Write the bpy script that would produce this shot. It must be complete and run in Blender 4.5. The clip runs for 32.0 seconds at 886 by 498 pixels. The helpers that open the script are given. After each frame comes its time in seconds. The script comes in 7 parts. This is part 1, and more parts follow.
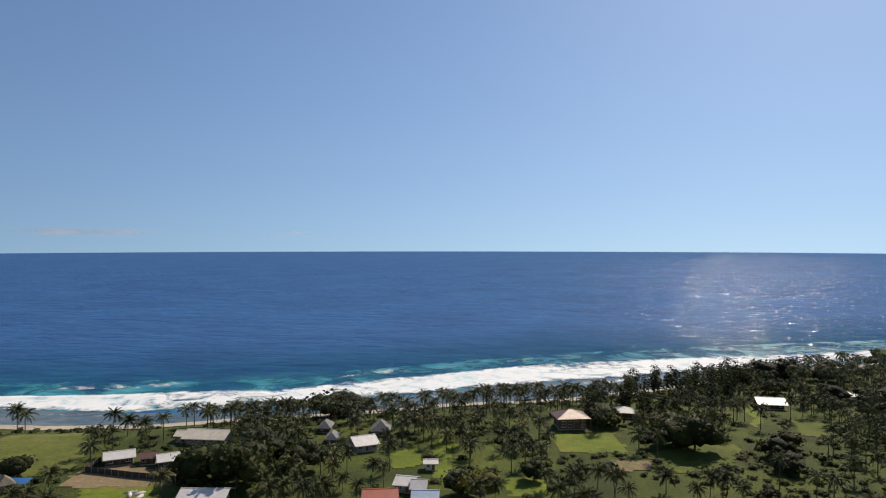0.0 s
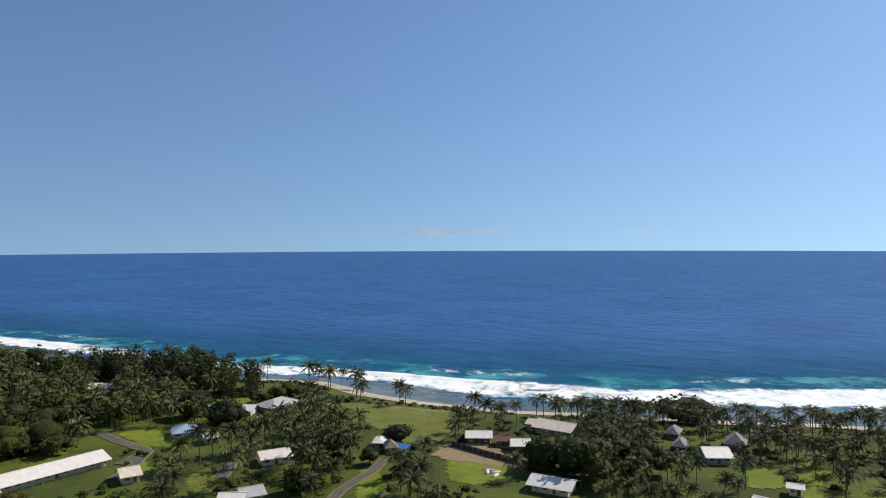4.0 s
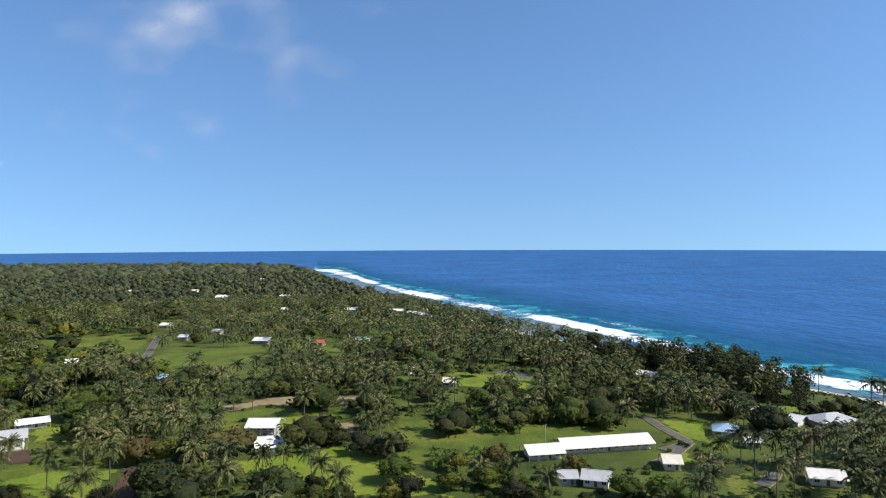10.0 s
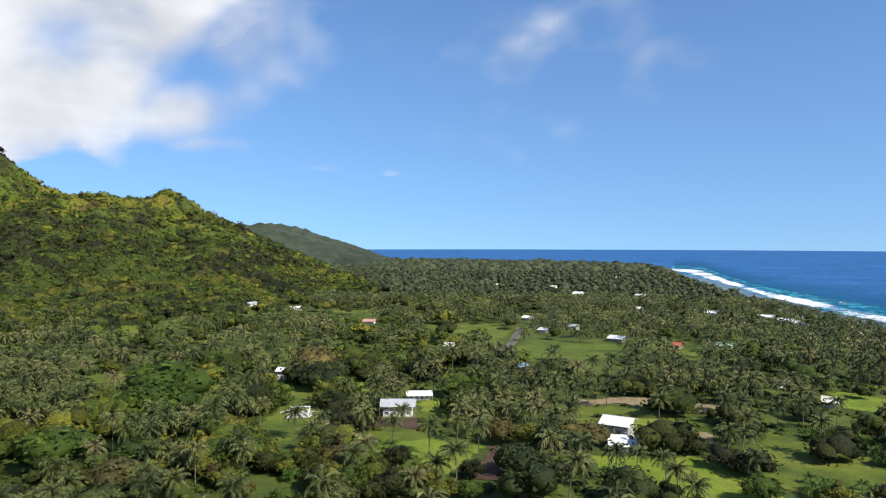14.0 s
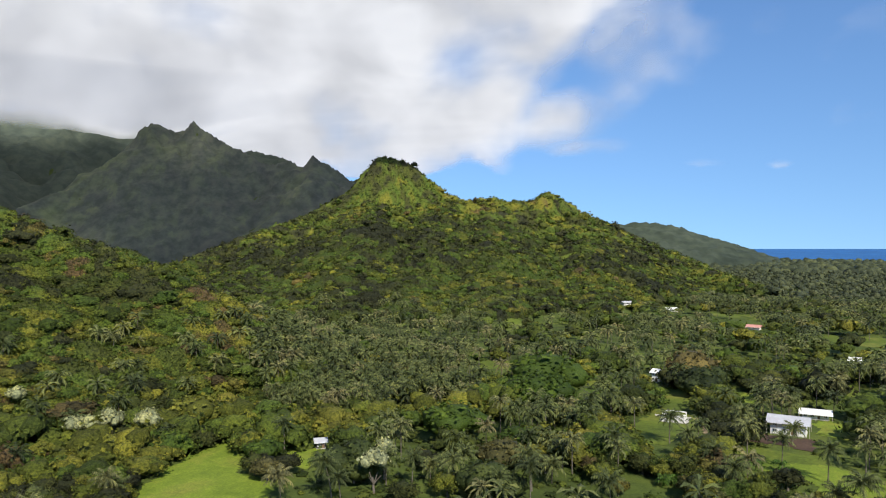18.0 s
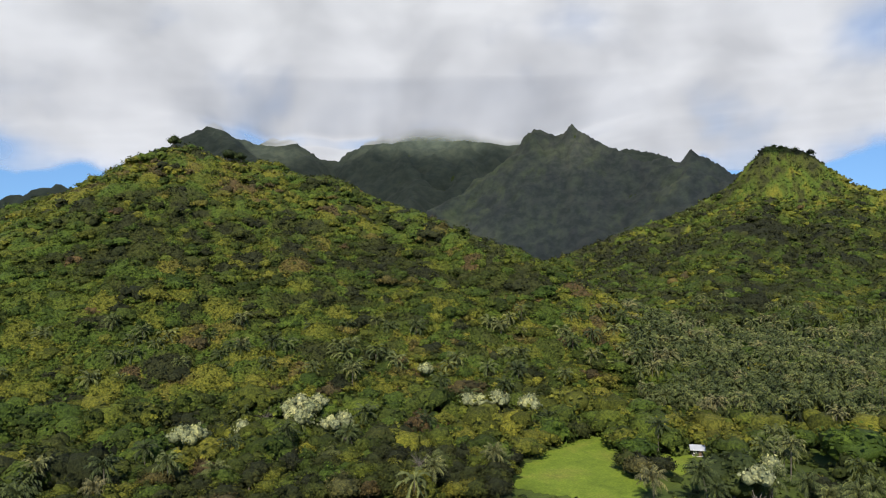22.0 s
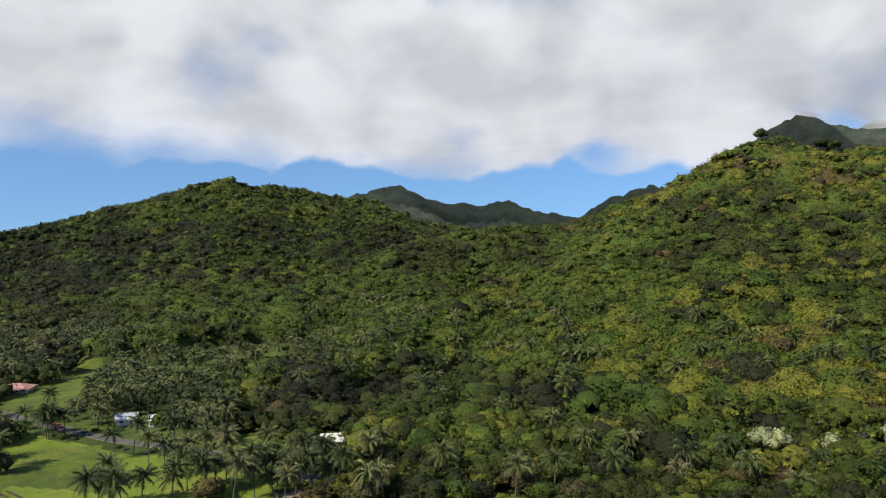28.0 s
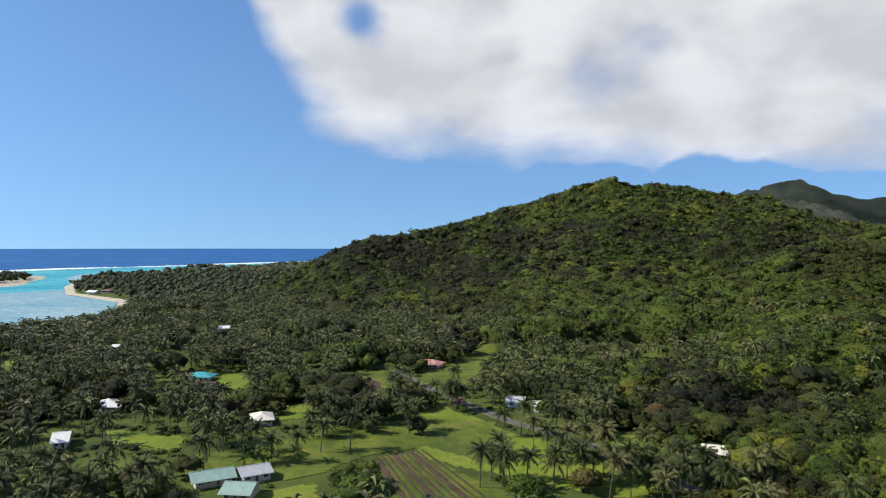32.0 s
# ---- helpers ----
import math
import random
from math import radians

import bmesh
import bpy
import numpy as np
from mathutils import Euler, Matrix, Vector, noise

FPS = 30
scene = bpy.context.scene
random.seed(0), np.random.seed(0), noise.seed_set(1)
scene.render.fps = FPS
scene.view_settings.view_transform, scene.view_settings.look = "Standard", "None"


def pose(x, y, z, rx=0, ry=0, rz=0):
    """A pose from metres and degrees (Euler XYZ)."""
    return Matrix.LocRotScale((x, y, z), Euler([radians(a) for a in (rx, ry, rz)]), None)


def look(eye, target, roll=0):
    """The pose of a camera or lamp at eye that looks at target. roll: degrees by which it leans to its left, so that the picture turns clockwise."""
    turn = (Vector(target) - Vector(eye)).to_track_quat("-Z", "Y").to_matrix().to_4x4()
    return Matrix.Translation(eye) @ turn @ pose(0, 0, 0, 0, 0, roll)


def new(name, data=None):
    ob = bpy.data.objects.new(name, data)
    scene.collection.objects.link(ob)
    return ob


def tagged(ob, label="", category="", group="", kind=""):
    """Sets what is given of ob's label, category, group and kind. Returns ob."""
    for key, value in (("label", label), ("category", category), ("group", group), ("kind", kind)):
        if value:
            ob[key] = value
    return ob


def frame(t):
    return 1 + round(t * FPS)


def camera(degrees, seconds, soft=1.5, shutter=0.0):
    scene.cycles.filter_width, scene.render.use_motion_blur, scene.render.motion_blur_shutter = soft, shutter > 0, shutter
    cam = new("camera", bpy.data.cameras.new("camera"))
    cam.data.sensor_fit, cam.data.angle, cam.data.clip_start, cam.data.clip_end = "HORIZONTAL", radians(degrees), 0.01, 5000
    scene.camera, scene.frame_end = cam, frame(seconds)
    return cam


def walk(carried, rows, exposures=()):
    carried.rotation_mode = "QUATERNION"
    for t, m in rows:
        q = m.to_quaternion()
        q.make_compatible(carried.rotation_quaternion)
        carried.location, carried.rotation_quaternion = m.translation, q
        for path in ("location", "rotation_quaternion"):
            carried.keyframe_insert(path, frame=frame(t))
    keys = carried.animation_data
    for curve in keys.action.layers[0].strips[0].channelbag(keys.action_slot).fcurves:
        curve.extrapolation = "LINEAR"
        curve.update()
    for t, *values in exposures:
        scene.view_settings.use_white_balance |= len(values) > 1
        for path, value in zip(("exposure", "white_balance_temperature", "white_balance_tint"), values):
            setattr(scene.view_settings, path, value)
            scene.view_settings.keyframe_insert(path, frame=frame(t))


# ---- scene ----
cam = camera(65.09, 32.0, 1.15)
EYE = 80.0
# seconds, heading, pitch, lean
ROWS = [
    (0, 0.00, -0.72, -0.01), (0.5, 3.51, -0.69, 0.01), (1, 7.01, -0.69, 0.02), (1.5, 10.50, -0.72, 0.03),
    (2, 13.99, -0.73, 0.07), (2.5, 17.46, -0.75, 0.13), (3, 20.94, -0.75, 0.20), (3.5, 24.43, -0.75, 0.25),
    (5.5, 38.56, -0.78, 0.14), (6, 42.06, -0.78, 0.11), (6.5, 45.90, -0.78, 0.07), (7, 49.51, -0.80, 0.02),
    (7.5, 53.04, -0.82, 0.02), (8, 56.56, -0.85, 0.04), (8.5, 60.06, -0.86, 0.07), (9, 63.61, -0.84, 0.11),
    (9.5, 67.16, -0.83, 0.17), (10, 70.69, -0.82, 0.21), (10.5, 74.21, -0.81, 0.22), (11, 77.75, -0.81, 0.20),
    (11.5, 81.29, -0.81, 0.14), (12, 84.88, -0.82, 0.07), (12.5, 88.47, -0.84, -0.00), (13, 92.06, -0.85, -0.02),
    (13.5, 95.75, -0.87, -0.01), (14, 99.44, -0.89, 0.00), (14.5, 103.15, -0.89, -0.00), (16.5, 118.35, -0.84, 0.21),
    (17, 122.10, -0.84, 0.29), (17.5, 125.85, -0.83, 0.38), (18, 129.62, -0.82, 0.43), (18.5, 133.41, -0.83, 0.47),
    (19, 137.23, -0.82, 0.50), (19.5, 141.00, -0.81, 0.53), (20, 144.40, -0.78, 0.53), (20.5, 148.50, -0.78, 0.52),
    (21, 152.25, -0.77, 0.51), (21.5, 156.02, -0.76, 0.50), (22, 159.83, -0.76, 0.48), (22.5, 163.62, -0.74, 0.47),
    (23, 167.43, -0.73, 0.47), (23.5, 171.22, -0.71, 0.49), (24, 175.06, -0.69, 0.52), (24.5, 178.80, -0.67, 0.57),
    (25, 182.57, -0.67, 0.59), (25.5, 186.39, -0.66, 0.56), (27.5, 201.67, -0.77, 0.28), (28, 205.46, -0.82, 0.22),
    (28.5, 209.26, -0.86, 0.14), (29, 213.42, -0.88, 0.03), (29.5, 217.25, -0.89, -0.09), (30, 221.07, -0.88, -0.21),
    (30.5, 224.80, -0.85, -0.28), (31, 228.52, -0.84, -0.31), (31.5, 232.32, -0.86, -0.30), (32, 236.14, -0.91, -0.29),
]
EXPOSURES = ((0.0, -0.10, 7500, 15), (3.0, 0.06, 7250, 14), (6.0, 0.28, 6850, 12), (9.0, 0.54, 6600, 10), (13.0, 0.66, 6500, 10), (19.0, 0.56, 6500, 10), (23.0, 0.44, 6500, 10), (28.0, 0.46, 6500, 10), (32.0, 0.49, 6500, 10))
walk(cam, [(t, pose(0, 0, EYE, 90 + p, lean, h)) for t, h, p, lean in ROWS], EXPOSURES)


# plan: bearings run anticlockwise from +y, distances in metres from a survey point under the eye
def at(bearing, r):
    a = radians(bearing)
    return (-r * math.sin(a), r * math.cos(a))


# ---------------------------------------------------------------- light
SUN_BEARING, SUN_UP = -30.0, 42.0
world = bpy.data.worlds.new("sky")
scene.world = world
world.use_nodes = True
wt = world.node_tree
wt.nodes.clear()
w_out = wt.nodes.new("ShaderNodeOutputWorld")
w_bg = wt.nodes.new("ShaderNodeBackground")
w_sky = wt.nodes.new("ShaderNodeTexSky")
w_sky.sky_type, w_sky.sun_disc = "NISHITA", False
w_sky.sun_elevation, w_sky.sun_rotation = radians(SUN_UP), radians(-SUN_BEARING)
w_sky.air_density, w_sky.dust_density, w_sky.ozone_density = 1.0, 0.55, 2.0
w_sky.altitude = 80
w_co = wt.nodes.new("ShaderNodeTexCoord")
w_add = wt.nodes.new("ShaderNodeVectorMath")
w_add.operation, w_add.inputs[1].default_value, w_add.inputs[2].default_value = "MULTIPLY_ADD", (1, 1, 0.75), (0, 0, 0.13)
w_nor = wt.nodes.new("ShaderNodeVectorMath")
w_nor.operation = "NORMALIZE"
w_bg.inputs["Strength"].default_value = 0.085
wt.links.new(w_co.outputs["Generated"], w_add.inputs[0])
wt.links.new(w_add.outputs[0], w_nor.inputs[0])
wt.links.new(w_nor.outputs[0], w_sky.inputs["Vector"])
w_tint = wt.nodes.new("ShaderNodeMix")
w_tint.data_type, w_tint.blend_type = "RGBA", "MULTIPLY"
w_tint.inputs[0].default_value, w_tint.inputs[7].default_value = 1.0, (0.78, 1.02, 1.27, 1)
wt.links.new(w_sky.outputs[0], w_tint.inputs[6])
wt.links.new(w_tint.outputs[2], w_bg.inputs[0])
wt.links.new(w_bg.outputs[0], w_out.inputs[0])

sun = new("sun", bpy.data.lights.new("sun", "SUN"))
sun.data.energy, sun.data.angle, sun.data.color = 4.5, radians(0.6), (1.0, 0.94, 0.82)
sx, sy = at(SUN_BEARING, 1000)
sun.matrix_world = look((sx, sy, 1000 * math.tan(radians(SUN_UP))), (0, 0, 0))


# ---------------------------------------------------------------- materials
def material(name, rough=0.7, metal=0.0, spec=0.3):
    m = bpy.data.materials.new(name)
    m.use_nodes = True
    n = m.node_tree.nodes
    b = n["Principled BSDF"]
    b.inputs["Roughness"].default_value = rough
    b.inputs["Metallic"].default_value = metal
    b.inputs["Specular IOR Level"].default_value = spec
    return m, n, m.node_tree.links, b


def noise_node(n, l, scale, detail=4.0, rough=0.55, coord="Object", warp=0.0):
    co = n.new("ShaderNodeTexCoord") if coord == "Object" else n.new("ShaderNodeNewGeometry")
    t = n.new("ShaderNodeTexNoise")
    t.inputs["Scale"].default_value, t.inputs["Detail"].default_value = scale, detail
    t.inputs["Roughness"].default_value, t.inputs["Distortion"].default_value = rough, warp
    l.new(co.outputs["Object" if coord == "Object" else "Position"], t.inputs["Vector"])
    return t.outputs["Fac"]


def ramp_node(n, l, fac, stops, mode="LINEAR"):
    r = n.new("ShaderNodeValToRGB")
    r.color_ramp.interpolation = mode
    e = r.color_ramp.elements
    while len(e) < len(stops):
        e.new(0.5)
    for k, (p, c) in enumerate(stops):
        e[k].position, e[k].color = p, (*c, 1)
    l.new(fac, r.inputs[0])
    return r.outputs[0]


def mix_node(n, l, fac, a, b, blend="MIX"):
    x = n.new("ShaderNodeMix")
    x.data_type, x.blend_type = "RGBA", blend
    for sock, v in ((x.inputs[0], fac), (x.inputs[6], a), (x.inputs[7], b)):
        if isinstance(v, (int, float)):
            sock.default_value = v
        elif isinstance(v, tuple):
            sock.default_value = (*v, 1)
        else:
            l.new(v, sock)
    return x.outputs[2]


def bump_node(n, l, b, height, strength, distance):
    u = n.new("ShaderNodeBump")
    u.inputs["Strength"].default_value, u.inputs["Distance"].default_value = strength, distance
    l.new(height, u.inputs["Height"])
    l.new(u.outputs[0], b.inputs["Normal"])


def rough_surface(name, c1, c2, scale, rough=0.8, fine=8.0, bump=0.05, c3=None, metal=0.0, spec=0.25):
    """Two-scale mottled surface."""
    m, n, l, b = material(name, rough, metal, spec)
    big = noise_node(n, l, scale, 5, 0.6, "World", 0.6)
    small = noise_node(n, l, fine, 3, 0.6, "World")
    col = ramp_node(n, l, big, [(0.32, c1), (0.68, c2)] if c3 is None else [(0.3, c1), (0.5, c2), (0.7, c3)])
    mid = noise_node(n, l, (scale * fine) ** 0.5, 4, 0.65, "World", 0.4)
    col = mix_node(n, l, 0.55, col, ramp_node(n, l, mid, [(0.3, (0.5, 0.55, 0.5)), (0.7, (1.2, 1.15, 1.1))]), "MULTIPLY")
    col = mix_node(n, l, 0.6, col, ramp_node(n, l, small, [(0.25, (0.4, 0.4, 0.4)), (0.75, (1.15, 1.15, 1.15))]), "MULTIPLY")
    l.new(col, b.inputs["Base Color"])
    bump_node(n, l, b, small, 0.6, bump)
    return m


def foliage(name, stops, source="tint", leaf=2.2, rough=0.55, through_light=0.3, relief=0.0, mottle=1.0):
    """Leaves: the hue of each plant from its own random number, mottled leaf by leaf."""
    m, n, l, b = material(name, rough, 0, 0.14)
    stops = [(p, tuple(0.86 * v for v in c)) for p, c in stops]
    if source == "tint":
        a = n.new("ShaderNodeAttribute")
        a.attribute_name = "tint"
        fac = a.outputs["Fac"]
    else:
        fac = n.new("ShaderNodeObjectInfo").outputs["Random"]
    col = ramp_node(n, l, fac, stops)
    isl = n.new("ShaderNodeNewGeometry").outputs["Random Per Island"]
    col = mix_node(n, l, 0.75, col, ramp_node(n, l, isl, [(0.0, (0.34, 0.38, 0.36)), (0.55, (1, 1, 1)), (1.0, (1.75, 1.6, 1.25))]), "MULTIPLY")
    spot = noise_node(n, l, leaf, 4 if relief else 3, 0.7, "World")
    col = mix_node(n, l, (0.6 + 0.3 * relief) * mottle, col, ramp_node(n, l, spot, [(0.37, (0.30, 0.34, 0.32)), (0.5, (0.95, 0.95, 0.92)), (0.63, (1.75, 1.62, 1.32))]), "MULTIPLY")
    l.new(col, b.inputs["Base Color"])
    bump_node(n, l, b, spot, 0.8 + 0.2 * relief, 0.4 + 1.6 * relief)
    tr = n.new("ShaderNodeBsdfTranslucent")
    l.new(col, tr.inputs[0])
    mx = n.new("ShaderNodeMixShader")
    mx.inputs[0].default_value = through_light
    l.new(b.outputs[0], mx.inputs[1])
    l.new(tr.outputs[0], mx.inputs[2])
    l.new(mx.outputs[0], n["Material Output"].inputs[0])
    return m


FOREST = [(0.0, (0.030, 0.034, 0.018)), (0.14, (0.040, 0.047, 0.018)), (0.30, (0.060, 0.072, 0.019)), (0.42, (0.066, 0.090, 0.018)), (0.54, (0.074, 0.118, 0.021)), (0.66, (0.108, 0.130, 0.022)),
          (0.82, (0.165, 0.168, 0.028)), (0.93, (0.100, 0.072, 0.036)), (0.98, (0.126, 0.14, 0.05)), (1.0, (0.336, 0.31, 0.20))]
COASTAL = [(0.0, (0.036, 0.046, 0.022)), (0.5, (0.056, 0.070, 0.028)), (0.85, (0.085, 0.105, 0.034)), (1.0, (0.11, 0.10, 0.055))]
PALM = [(0.0, (0.040, 0.053, 0.020)), (0.5, (0.078, 0.098, 0.033)), (0.85, (0.124, 0.140, 0.050)), (1.0, (0.155, 0.142, 0.070))]
# mountain and distant ridges: the haze of distance is greyed into the base colour
M_MOUNTAIN = foliage("hazed_mountain_forest_and_rock", [(0, (0.070, 0.077, 0.077)), (0.3, (0.084, 0.096, 0.084)), (0.7, (0.120, 0.142, 0.084)), (1, (0.16, 0.185, 0.085))], "tint", 0.05, 0.9, 0.05, 0.0, 0.55)
M_DISTANT = foliage("hazed_distant_rock_and_forest", [(0, (0.034, 0.046, 0.036)), (0.15, (0.042, 0.056, 0.042)), (0.5, (0.064, 0.080, 0.066)), (1, (0.080, 0.098, 0.074))], "tint", 0.03, 0.9, 0.05, 0.0, 0.5)
M_FOREST = foliage("forest_leaves", FOREST, "tint", 1.1, 0.6, 0.22, 0.7)
# leaves of the far plain, with haze greyed into their colour
M_FAR = foliage("hazed_far_leaves", [(0.0, (0.046, 0.056, 0.034)), (0.4, (0.070, 0.084, 0.044)), (0.8, (0.105, 0.120, 0.058))], "tint", 0.8, 0.6, 0.15, 0.4)
M_FOREST_OB = foliage("tree_leaves", FOREST[:-1] + [(1.0, (0.10, 0.15, 0.05))], "object", 1.6, 0.6, 0.2, 0.6)
M_COAST = foliage("ironwood_needles", COASTAL, "object", 3.0, 0.7, 0.1)
M_COAST_T = foliage("coastal_leaves", COASTAL, "tint", 3.0, 0.7, 0.1)
M_PALM = foliage("palm_fronds", PALM, "tint", 3.0, 0.5, 0.06)
M_PALM_OB = foliage("palm_leaves", PALM, "object", 3.0, 0.5, 0.06)
M_BANANA = foliage("banana_leaves", [(0, (0.06, 0.12, 0.02)), (1, (0.12, 0.2, 0.04))], "object", 2.0, 0.4, 0.3)
M_BLOSSOM = foliage("pale_blossom", [(0, (0.24, 0.26, 0.13)), (1, (0.34, 0.35, 0.20))], "object", 1.2, 0.7, 0.2)
M_SHRUB = foliage("shrub_leaves", [(0, (0.034, 0.06, 0.015)), (0.6, (0.067, 0.12, 0.02)), (1, (0.134, 0.17, 0.03))], "object", 3.0)
M_GRASS_T = foliage("undergrowth", [(0, (0.034, 0.050, 0.012)), (0.6, (0.058, 0.086, 0.016)), (1, (0.098, 0.122, 0.024))], "tint", 1.2, 0.6, 0.2, 0.5)
M_BARK = rough_surface("bark", (0.09, 0.075, 0.06), (0.19, 0.165, 0.135), 1.5, 0.9, 6, 0.02)
M_GROUND, g_n, g_l, g_b = material("ground_cover", 0.9, 0, 0.2)
g_big, g_small = noise_node(g_n, g_l, 0.035, 5, 0.6, "World", 0.6), noise_node(g_n, g_l, 0.8, 4, 0.7, "World")
g_plain = ramp_node(g_n, g_l, g_big, [(0.3, (0.035, 0.049, 0.011)), (0.5, (0.065, 0.092, 0.016)), (0.7, (0.110, 0.136, 0.023))])
g_wood = ramp_node(g_n, g_l, g_big, [(0.3, (0.040, 0.056, 0.013)), (0.7, (0.084, 0.110, 0.020))])
g_pos = g_n.new("ShaderNodeNewGeometry")
g_sep = g_n.new("ShaderNodeSeparateXYZ")
g_l.new(g_pos.outputs["Position"], g_sep.inputs[0])
g_up = g_n.new("ShaderNodeMapRange")
g_up.inputs[1].default_value, g_up.inputs[2].default_value = 7.0, 14.0
g_l.new(g_sep.outputs[2], g_up.inputs[0])
g_col = mix_node(g_n, g_l, g_up.outputs[0], g_plain, g_wood)
g_col = mix_node(g_n, g_l, 0.6, g_col, ramp_node(g_n, g_l, g_small, [(0.25, (0.35, 0.38, 0.35)), (0.75, (1.25, 1.2, 1.1))]), "MULTIPLY")
g_l.new(g_col, g_b.inputs["Base Color"])
bump_node(g_n, g_l, g_b, g_small, 0.8, 0.6)
M_LAWN = rough_surface("mown_grass", (0.112, 0.160, 0.013), (0.162, 0.220, 0.019), 0.06, 0.9, 1.6, 0.1, (0.200, 0.214, 0.032))
M_MEADOW = rough_surface("rough_grass", (0.053, 0.080, 0.009), (0.102, 0.138, 0.014), 0.05, 0.9, 0.8, 0.3, (0.165, 0.174, 0.029))
M_SPORT = rough_surface("dry_lawn", (0.118, 0.142, 0.026), (0.146, 0.172, 0.034), 0.03, 0.9, 0.6, 0.05, (0.190, 0.195, 0.060))
M_SOIL = rough_surface("ploughed_soil", (0.060, 0.036, 0.026), (0.105, 0.066, 0.046), 0.12, 0.95, 1.2, 0.2)
M_DIRT = rough_surface("bare_earth", (0.20, 0.145, 0.085), (0.30, 0.23, 0.14), 0.08, 0.95, 1.0, 0.1, (0.17, 0.17, 0.06))
M_ROAD = rough_surface("asphalt", (0.095, 0.092, 0.086), (0.145, 0.14, 0.13), 0.2, 0.9, 3.0, 0.02)
M_SAND = rough_surface("coral_sand", (0.42, 0.37, 0.29), (0.55, 0.50, 0.41), 0.06, 0.95, 1.0, 0.1)
M_ROCK = rough_surface("basalt", (0.035, 0.033, 0.030), (0.085, 0.080, 0.070), 0.03, 0.9, 0.4, 0.6)


def plain(name, c, rough=0.6, metal=0.0, wear=0.3, scale=0.7):
    m, n, l, b = material(name, rough, metal, 0.4)
    big = noise_node(n, l, scale, 5, 0.65, "World")
    dark = tuple(v * (1 - wear) for v in c)
    l.new(ramp_node(n, l, big, [(0.3, dark), (0.6, c)]), b.inputs["Base Color"])
    return m


def sheet_metal(name, c, rough=0.45, wear=0.25):
    """Painted corrugated roofing: ribs as relief, weathered in patches."""
    m, n, l, b = material(name, rough, 0.0, 0.5)
    big = noise_node(n, l, 0.5, 5, 0.7, "Object", 0.5)
    dark = tuple(v * (1 - wear) * (0.95 if k else 1.0) for k, v in enumerate(c))
    l.new(ramp_node(n, l, big, [(0.28, dark), (0.62, c)]), b.inputs["Base Color"])
    co = n.new("ShaderNodeTexCoord")
    w = n.new("ShaderNodeTexWave")
    w.bands_direction = "X"
    w.inputs["Scale"].default_value = 1.3
    l.new(co.outputs["Object"], w.inputs["Vector"])
    bump_node(n, l, b, w.outputs["Fac"], 0.4, 0.04)
    return m


ROOFS = {
    "white": sheet_metal("white_roofing", (0.70, 0.70, 0.68), 0.45, 0.18), "cream": sheet_metal("cream_roofing", (0.66, 0.62, 0.52)),
    "grey": sheet_metal("grey_roofing", (0.42, 0.43, 0.45)), "blue": sheet_metal("pale_blue_roofing", (0.28, 0.42, 0.60)),
    "red": sheet_metal("red_roofing", (0.42, 0.10, 0.055)), "brown": sheet_metal("brown_roofing", (0.15, 0.075, 0.055)),
    "pink": sheet_metal("faded_red_roofing", (0.52, 0.25, 0.20)), "teal": sheet_metal("teal_roofing", (0.06, 0.34, 0.36)),
    "green": sheet_metal("grey_green_roofing", (0.26, 0.38, 0.33)), "thatch": rough_surface("thatch", (0.20, 0.17, 0.13), (0.36, 0.32, 0.27), 0.8, 0.95, 4, 0.05),
    "slate": rough_surface("grey_shingles", (0.22, 0.22, 0.23), (0.36, 0.36, 0.37), 0.6, 0.85, 3, 0.04),
}
WALLS = {
    "white": plain("white_render", (0.72, 0.71, 0.68), 0.8), "cream": plain("cream_render", (0.58, 0.52, 0.40), 0.8),
    "grey": plain("grey_block", (0.36, 0.35, 0.33), 0.85), "blue": plain("pale_blue_boards", (0.30, 0.40, 0.50), 0.7),
    "brown": plain("brown_boards", (0.17, 0.11, 0.075), 0.75), "dark": plain("dark_boards_and_shade", (0.06, 0.055, 0.05), 0.75),
}
M_TRIM = plain("white_trim", (0.75, 0.75, 0.73), 0.6)
M_POST = plain("post_timber", (0.40, 0.36, 0.30), 0.8)
M_DOOR = plain("door_timber", (0.16, 0.10, 0.06), 0.6)
M_CONC = rough_surface("concrete", (0.40, 0.38, 0.35), (0.55, 0.53, 0.49), 0.3, 0.9, 3, 0.02)
M_MAROON = plain("red_brown_netting", (0.13, 0.045, 0.035), 0.9)
gm, gn, gl, gb = material("window_glass", 0.08, 0.0, 0.5)
gb.inputs["Base Color"].default_value = (0.03, 0.04, 0.045, 1)
M_GLASS = gm


# ---------------------------------------------------------------- land
def value_noise(x, y, seed=0):
    xi, yi = np.floor(x).astype(np.int64), np.floor(y).astype(np.int64)
    u, v = x - xi, y - yi
    u, v = u * u * (3 - 2 * u), v * v * (3 - 2 * v)

    def h(a, b):
        k = (a * 374761393 + b * 668265263 + seed * 974711) & 0x7FFFFFFF
        k = ((k ^ (k >> 13)) * 1274126177) & 0x7FFFFFFF
        return ((k ^ (k >> 16)) & 0xFFFF) / 65535.0
    return (h(xi, yi) * (1 - u) + h(xi + 1, yi) * u) * (1 - v) + (h(xi, yi + 1) * (1 - u) + h(xi + 1, yi + 1) * u) * v


def fbm(x, y, octaves=4, seed=0):
    s, a, t = 0.0, 0.5, 0.0
    for k in range(octaves):
        s = s + a * value_noise(x * 2 ** k + 17.3 * k, y * 2 ** k - 9.1 * k, seed + k)
        t += a
        a *= 0.5
    return s / t


